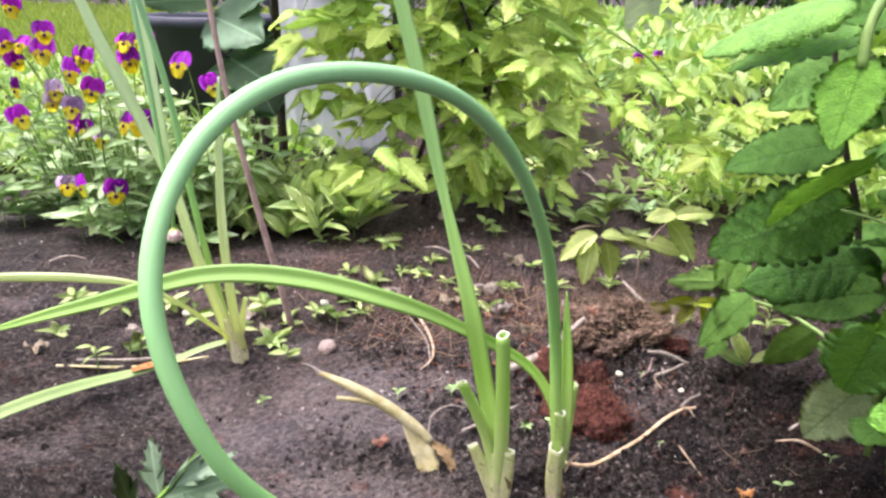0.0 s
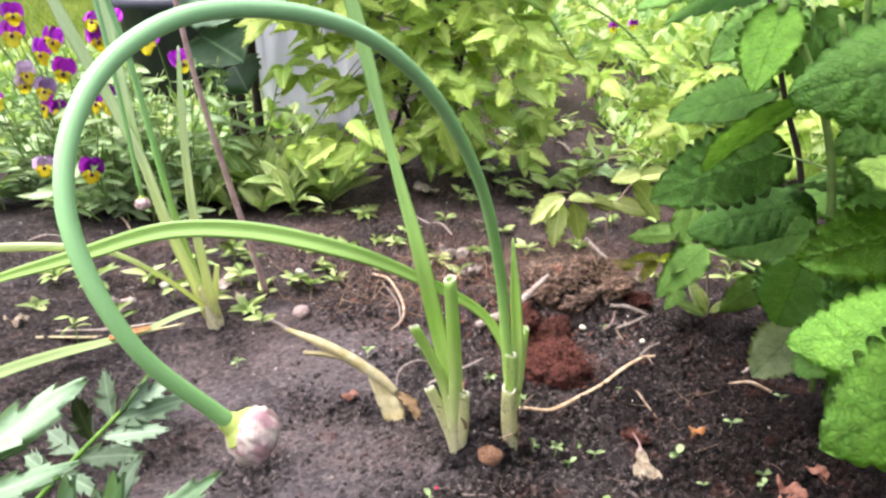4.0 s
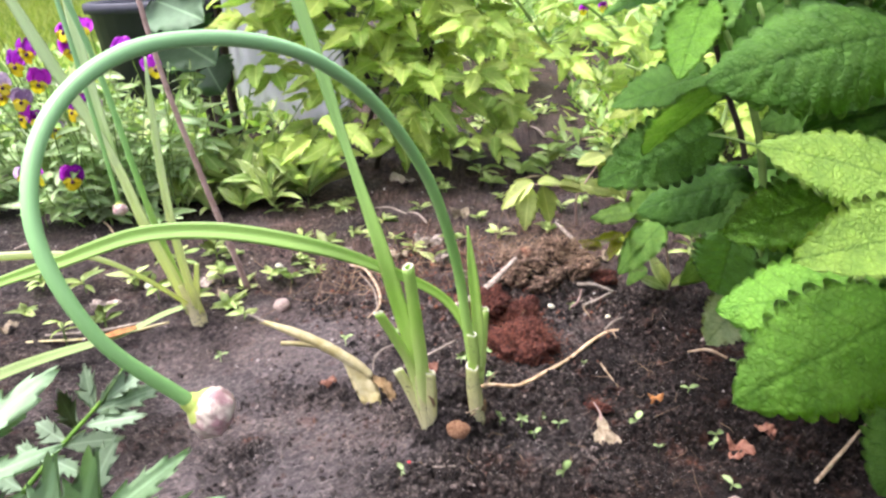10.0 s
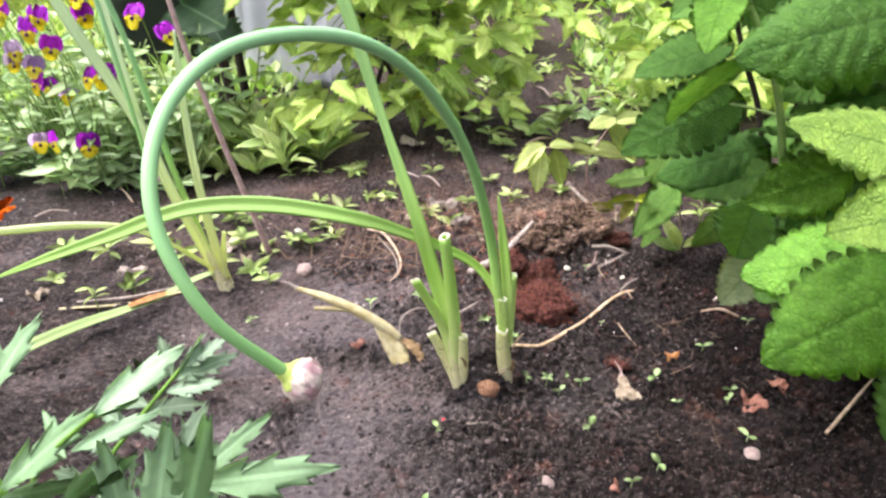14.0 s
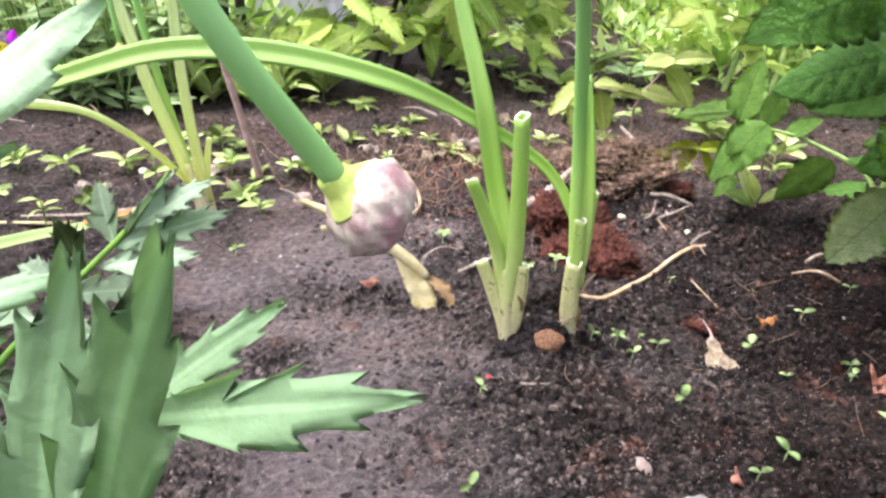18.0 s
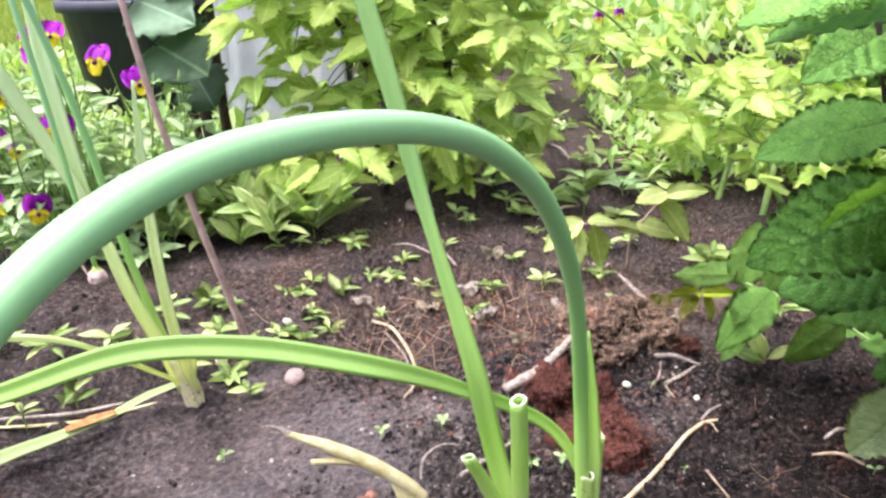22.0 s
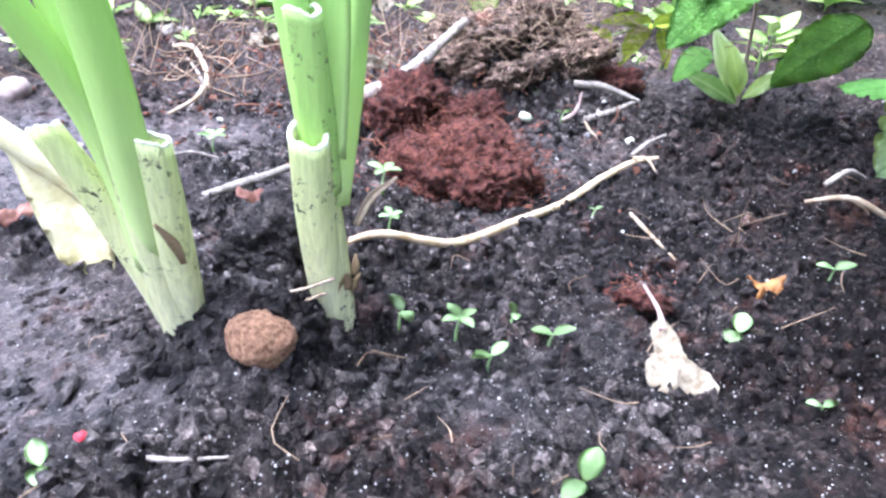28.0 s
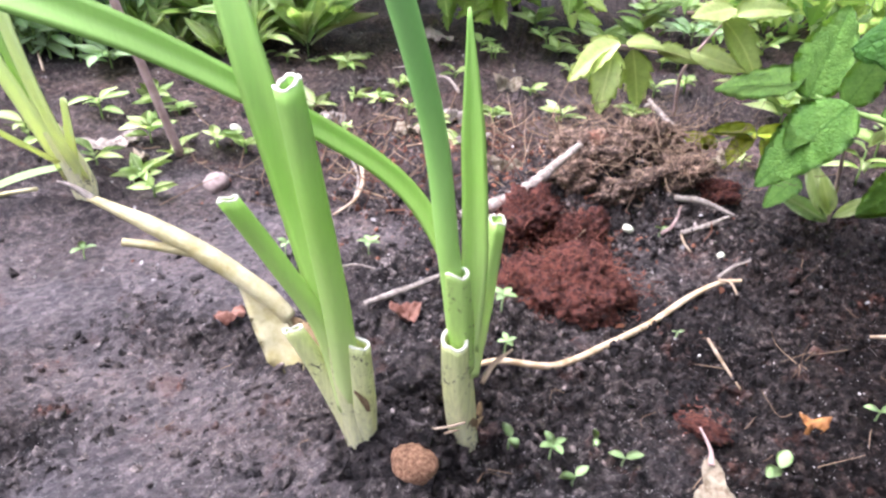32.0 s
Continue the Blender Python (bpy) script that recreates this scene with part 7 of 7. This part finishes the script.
leafage("lawn", "bright yellow-green mown lawn in the distance", "grass", 60000, 21, ((-9.0, -0.9), (2.7, 9.0)), 0.02, 0.07, M_LAWN, 0.10)
leafage("weed_field", "dense light green weeds beyond the bed", "weeds", 42000, 23, ((-0.7, 7.0), (1.9, 9.0)), 0.16, 0.07, M_FARLEAF, 0.42)
leafage("weed_strip", "pale green weeds behind the violas", "weeds", 9000, 26, ((-2.6, -0.45), (0.85, 2.9)), 0.06, 0.045, M_FARLEAF, 0.42)
leafage("weed_fringe", "low green weeds along the back of the bed", "weeds", 5000, 24, ((0.15, 1.6), (0.9, 2.0)), 0.05, 0.035, M_FARLEAF, 0.42)
M_HEDGE = material("hedge_leaf", island_leaf((0.03, 0.08, 0.02), (0.06, 0.15, 0.03), (0.16, 0.28, 0.06)))
for k, (x, y, w) in enumerate([(-10, 9.5, 2.4), (-7, 9.8, 2.2), (-4.2, 9.4, 2.3), (-1.5, 10.2, 2.2), (1.6, 10.0, 2.4), (4.6, 9.6, 2.4), (7.5, 9.8, 2.4)]):
    tagged(leafage("hedge_bush", "dark green bush far behind the garden", "bush", 9000, 60 + k, ((x - w, x + w), (y - 0.8, y + 1.2)), 0.1, 0.10, M_HEDGE, 0.5,
                 bulge=lambda px, py, x=x, w=w: 2.6 * np.sqrt(np.clip(1 - ((px - x) / (w * 1.05)) ** 2, 0.0, 1)) + 0.2), kind="stuff")


# ---- marigold in the foreground ----
mari = thing("marigold", "marigold with finely cut toothed leaves and an orange flower", "marigold")
part("stem", tube(bmesh.new(), [(-0.232, -0.262, ground_z(-0.232, -0.262) - 0.004), (-0.236, -0.264, 0.10), (-0.244, -0.270, 0.20), (-0.210, -0.277, 0.302)], [0.0034, 0.0030, 0.0026, 0.0020], 10), M_MARISTEM, mari)


def pinnate(pts, pairs, size, up, start=0.30, sweep=0.75):
    """A feather-shaped leaf: stalk with leaflets in pairs and one at the tip."""
    lf = part("leaf", tube(bmesh.new(), pts, [0.0014, 0.0012, 0.0010, 0.0007], 7), M_MARISTEM, mari, "cut leaf with toothed leaflets")
    line = spline(pts, 40)
    upv = Vector(up).normalized()
    for k in range(pairs):
        u = start + (0.97 - start) * k / max(pairs - 1, 1)
        i = min(int(40 * u), 39)
        t = (line[i + 1] - line[i]).normalized()
        s = t.cross(upv).normalized()
        for sg in (1, -1):
            d = (t * sweep + s * sg + upv * rng.uniform(-0.15, 0.25)).normalized()
            l = size * rng.uniform(0.85, 1.1) * (0.75 + 0.5 * math.sin(math.pi * min(1, u)))
            leaf_on("leaflet", MARI, line[i], line[i] + d * l, lf, upv + V(0, 0, 0.1), rng.uniform(-0.35, 0.35))
    leaf_on("leaflet", MARI, line[-1], line[-1] + (line[-1] - line[-4]).normalized() * size * 1.15, lf, upv)
    return lf


sprig = part("leaf", tube(bmesh.new(), [(-0.238, -0.265, 0.120), (-0.218, -0.250, 0.148), (-0.192, -0.225, 0.177), (-0.171, -0.207, 0.198), (-0.158, -0.201, 0.215)], [0.0016, 0.0014, 0.0012, 0.0009, 0.0005], 8), M_MARISTEM, mari, "cut leaf with toothed leaflets greyed for sky sheen")
for base, tip, up in [((-0.184, -0.214, 0.184), (-0.206, -0.192, 0.192), (0.1, -0.8, 0.6)), ((-0.188, -0.219, 0.181), (-0.216, -0.204, 0.181), (0.1, -0.8, 0.6)), ((-0.196, -0.227, 0.174), (-0.224, -0.212, 0.172), (0.1, -0.8, 0.6)), ((-0.204, -0.236, 0.165), (-0.232, -0.222, 0.163), (0.1, -0.8, 0.6)),
                      ((-0.175, -0.210, 0.193), (-0.190, -0.190, 0.207), (0.0, -0.8, 0.6)), ((-0.169, -0.207, 0.198), (-0.146, -0.203, 0.214), (-0.3, -0.7, 0.6)), ((-0.175, -0.210, 0.192), (-0.142, -0.203, 0.204), (-0.3, -0.7, 0.6)), ((-0.179, -0.214, 0.187), (-0.148, -0.214, 0.194), (-0.2, -0.5, 0.8)),
                      ((-0.187, -0.221, 0.180), (-0.157, -0.224, 0.189), (-0.2, -0.5, 0.8)), ((-0.173, -0.208, 0.194), (-0.158, -0.201, 0.217), (-0.95, -0.1, 0.3)), ((-0.193, -0.226, 0.176), (-0.172, -0.235, 0.175), (-0.2, -0.6, 0.8)), ((-0.208, -0.240, 0.161), (-0.186, -0.246, 0.165), (-0.2, -0.6, 0.8)),
                      ((-0.214, -0.247, 0.153), (-0.242, -0.236, 0.150), (0.1, -0.8, 0.6)), ((-0.158, -0.262, 0.172), (-0.139, -0.255, 0.210), (-0.3, -0.8, 0.4)), ((-0.206, -0.255, 0.152), (-0.180, -0.262, 0.158), (-0.1, -0.6, 0.8)), ((-0.222, -0.254, 0.142), (-0.200, -0.262, 0.146), (-0.1, -0.6, 0.8))]:
    leaf_on("leaflet", MARI_SHEEN, base, tip, sprig, up)
pinnate([(-0.238, -0.265, 0.080), (-0.19, -0.28, 0.110), (-0.165, -0.29, 0.135), (-0.140, -0.295, 0.150)], 4, 0.026, (0, -0.3, 0.9), 0.35)
pinnate([(-0.238, -0.265, 0.090), (-0.215, -0.262, 0.125), (-0.200, -0.262, 0.145), (-0.180, -0.262, 0.165)], 4, 0.022, (-0.2, -0.5, 0.8), 0.30)
front_leaf = part("leaf", tube(bmesh.new(), [(-0.238, -0.265, 0.110), (-0.200, -0.285, 0.150), (-0.168, -0.280, 0.172), (-0.142, -0.271, 0.178)], [0.0016, 0.0014, 0.0012, 0.0008], 8), M_MARISTEM, mari, "cut leaf with broad toothed leaflets")
for base, tip in [((-0.142, -0.271, 0.178), (-0.074, -0.277, 0.195)), ((-0.144, -0.269, 0.178), (-0.111, -0.249, 0.201)), ((-0.122, -0.310, 0.175), (-0.076, -0.306, 0.184)), ((-0.149, -0.302, 0.166), (-0.130, -0.312, 0.238)), ((-0.138, -0.300, 0.166), (-0.112, -0.318, 0.244)), ((-0.165, -0.290, 0.165), (-0.158, -0.310, 0.226))]:
    leaf_on("leaflet", MARI, base, tip, front_leaf, (0.1, -0.75, 0.65))
side_leaf = part("leaf", tube(bmesh.new(), [(-0.240, -0.266, 0.120), (-0.230, -0.285, 0.165), (-0.220, -0.295, 0.190), (-0.206, -0.305, 0.207)], [0.0016, 0.0014, 0.0012, 0.0008], 8), M_MARISTEM, mari, "cut leaf spreading sideways")
for base, tip, up in [((-0.206, -0.304, 0.207), (-0.159, -0.300, 0.246), (-0.3, -0.7, 0.65)), ((-0.256, -0.252, 0.200), (-0.215, -0.250, 0.256), (-0.4, -0.8, 0.4)), ((-0.190, -0.300, 0.190), (-0.151, -0.300, 0.222), (-0.2, -0.7, 0.7)), ((-0.212, -0.300, 0.198), (-0.178, -0.292, 0.200), (0, -0.6, 0.8)), ((-0.226, -0.290, 0.178), (-0.255, -0.275, 0.190), (0, -0.6, 0.8))]:
    leaf_on("leaflet", MARI, base, tip, side_leaf, up)
drooping = part("leaf", tube(bmesh.new(), [(-0.240, -0.266, 0.150), (-0.215, -0.280, 0.185), (-0.185, -0.298, 0.220), (-0.146, -0.314, 0.256)], [0.0016, 0.0014, 0.0012, 0.0008], 8), M_MARISTEM, mari, "cut leaf arching over")
for base, tip in [((-0.146, -0.314, 0.256), (-0.108, -0.312, 0.284)), ((-0.150, -0.312, 0.252), (-0.128, -0.306, 0.262)), ((-0.186, -0.284, 0.210), (-0.155, -0.262, 0.214)), ((-0.190, -0.284, 0.206), (-0.212, -0.262, 0.214))]:
    leaf_on("leaflet", MARI_SLIM, base, tip, drooping, (-0.1, -0.75, 0.7))
fc = V(-0.204, -0.277, 0.315)
fl = part("flower", tube(bmesh.new(), [fc + V(0.002, 0, -0.018), fc + V(0.001, 0, -0.008), fc], [0.003, 0.0055, 0.006], 10), M_MARISTEM, mari, "orange ruffled flower")
PET = mesh_of(viola_petal(0.42, 1.0, 0.1), "petal", M_ORANGE)
for k in range(26):
    a, ring = 2.4 * k, k // 9
    d = V(math.cos(a), math.sin(a), (0.15, 0.6, 1.4)[ring]).normalized()
    placed("petal", PET, aim(fc + d * 0.003, fc + d * (0.022, 0.018, 0.014)[ring], (0, 0, 1), rng.uniform(-0.4, 0.4)), fl)
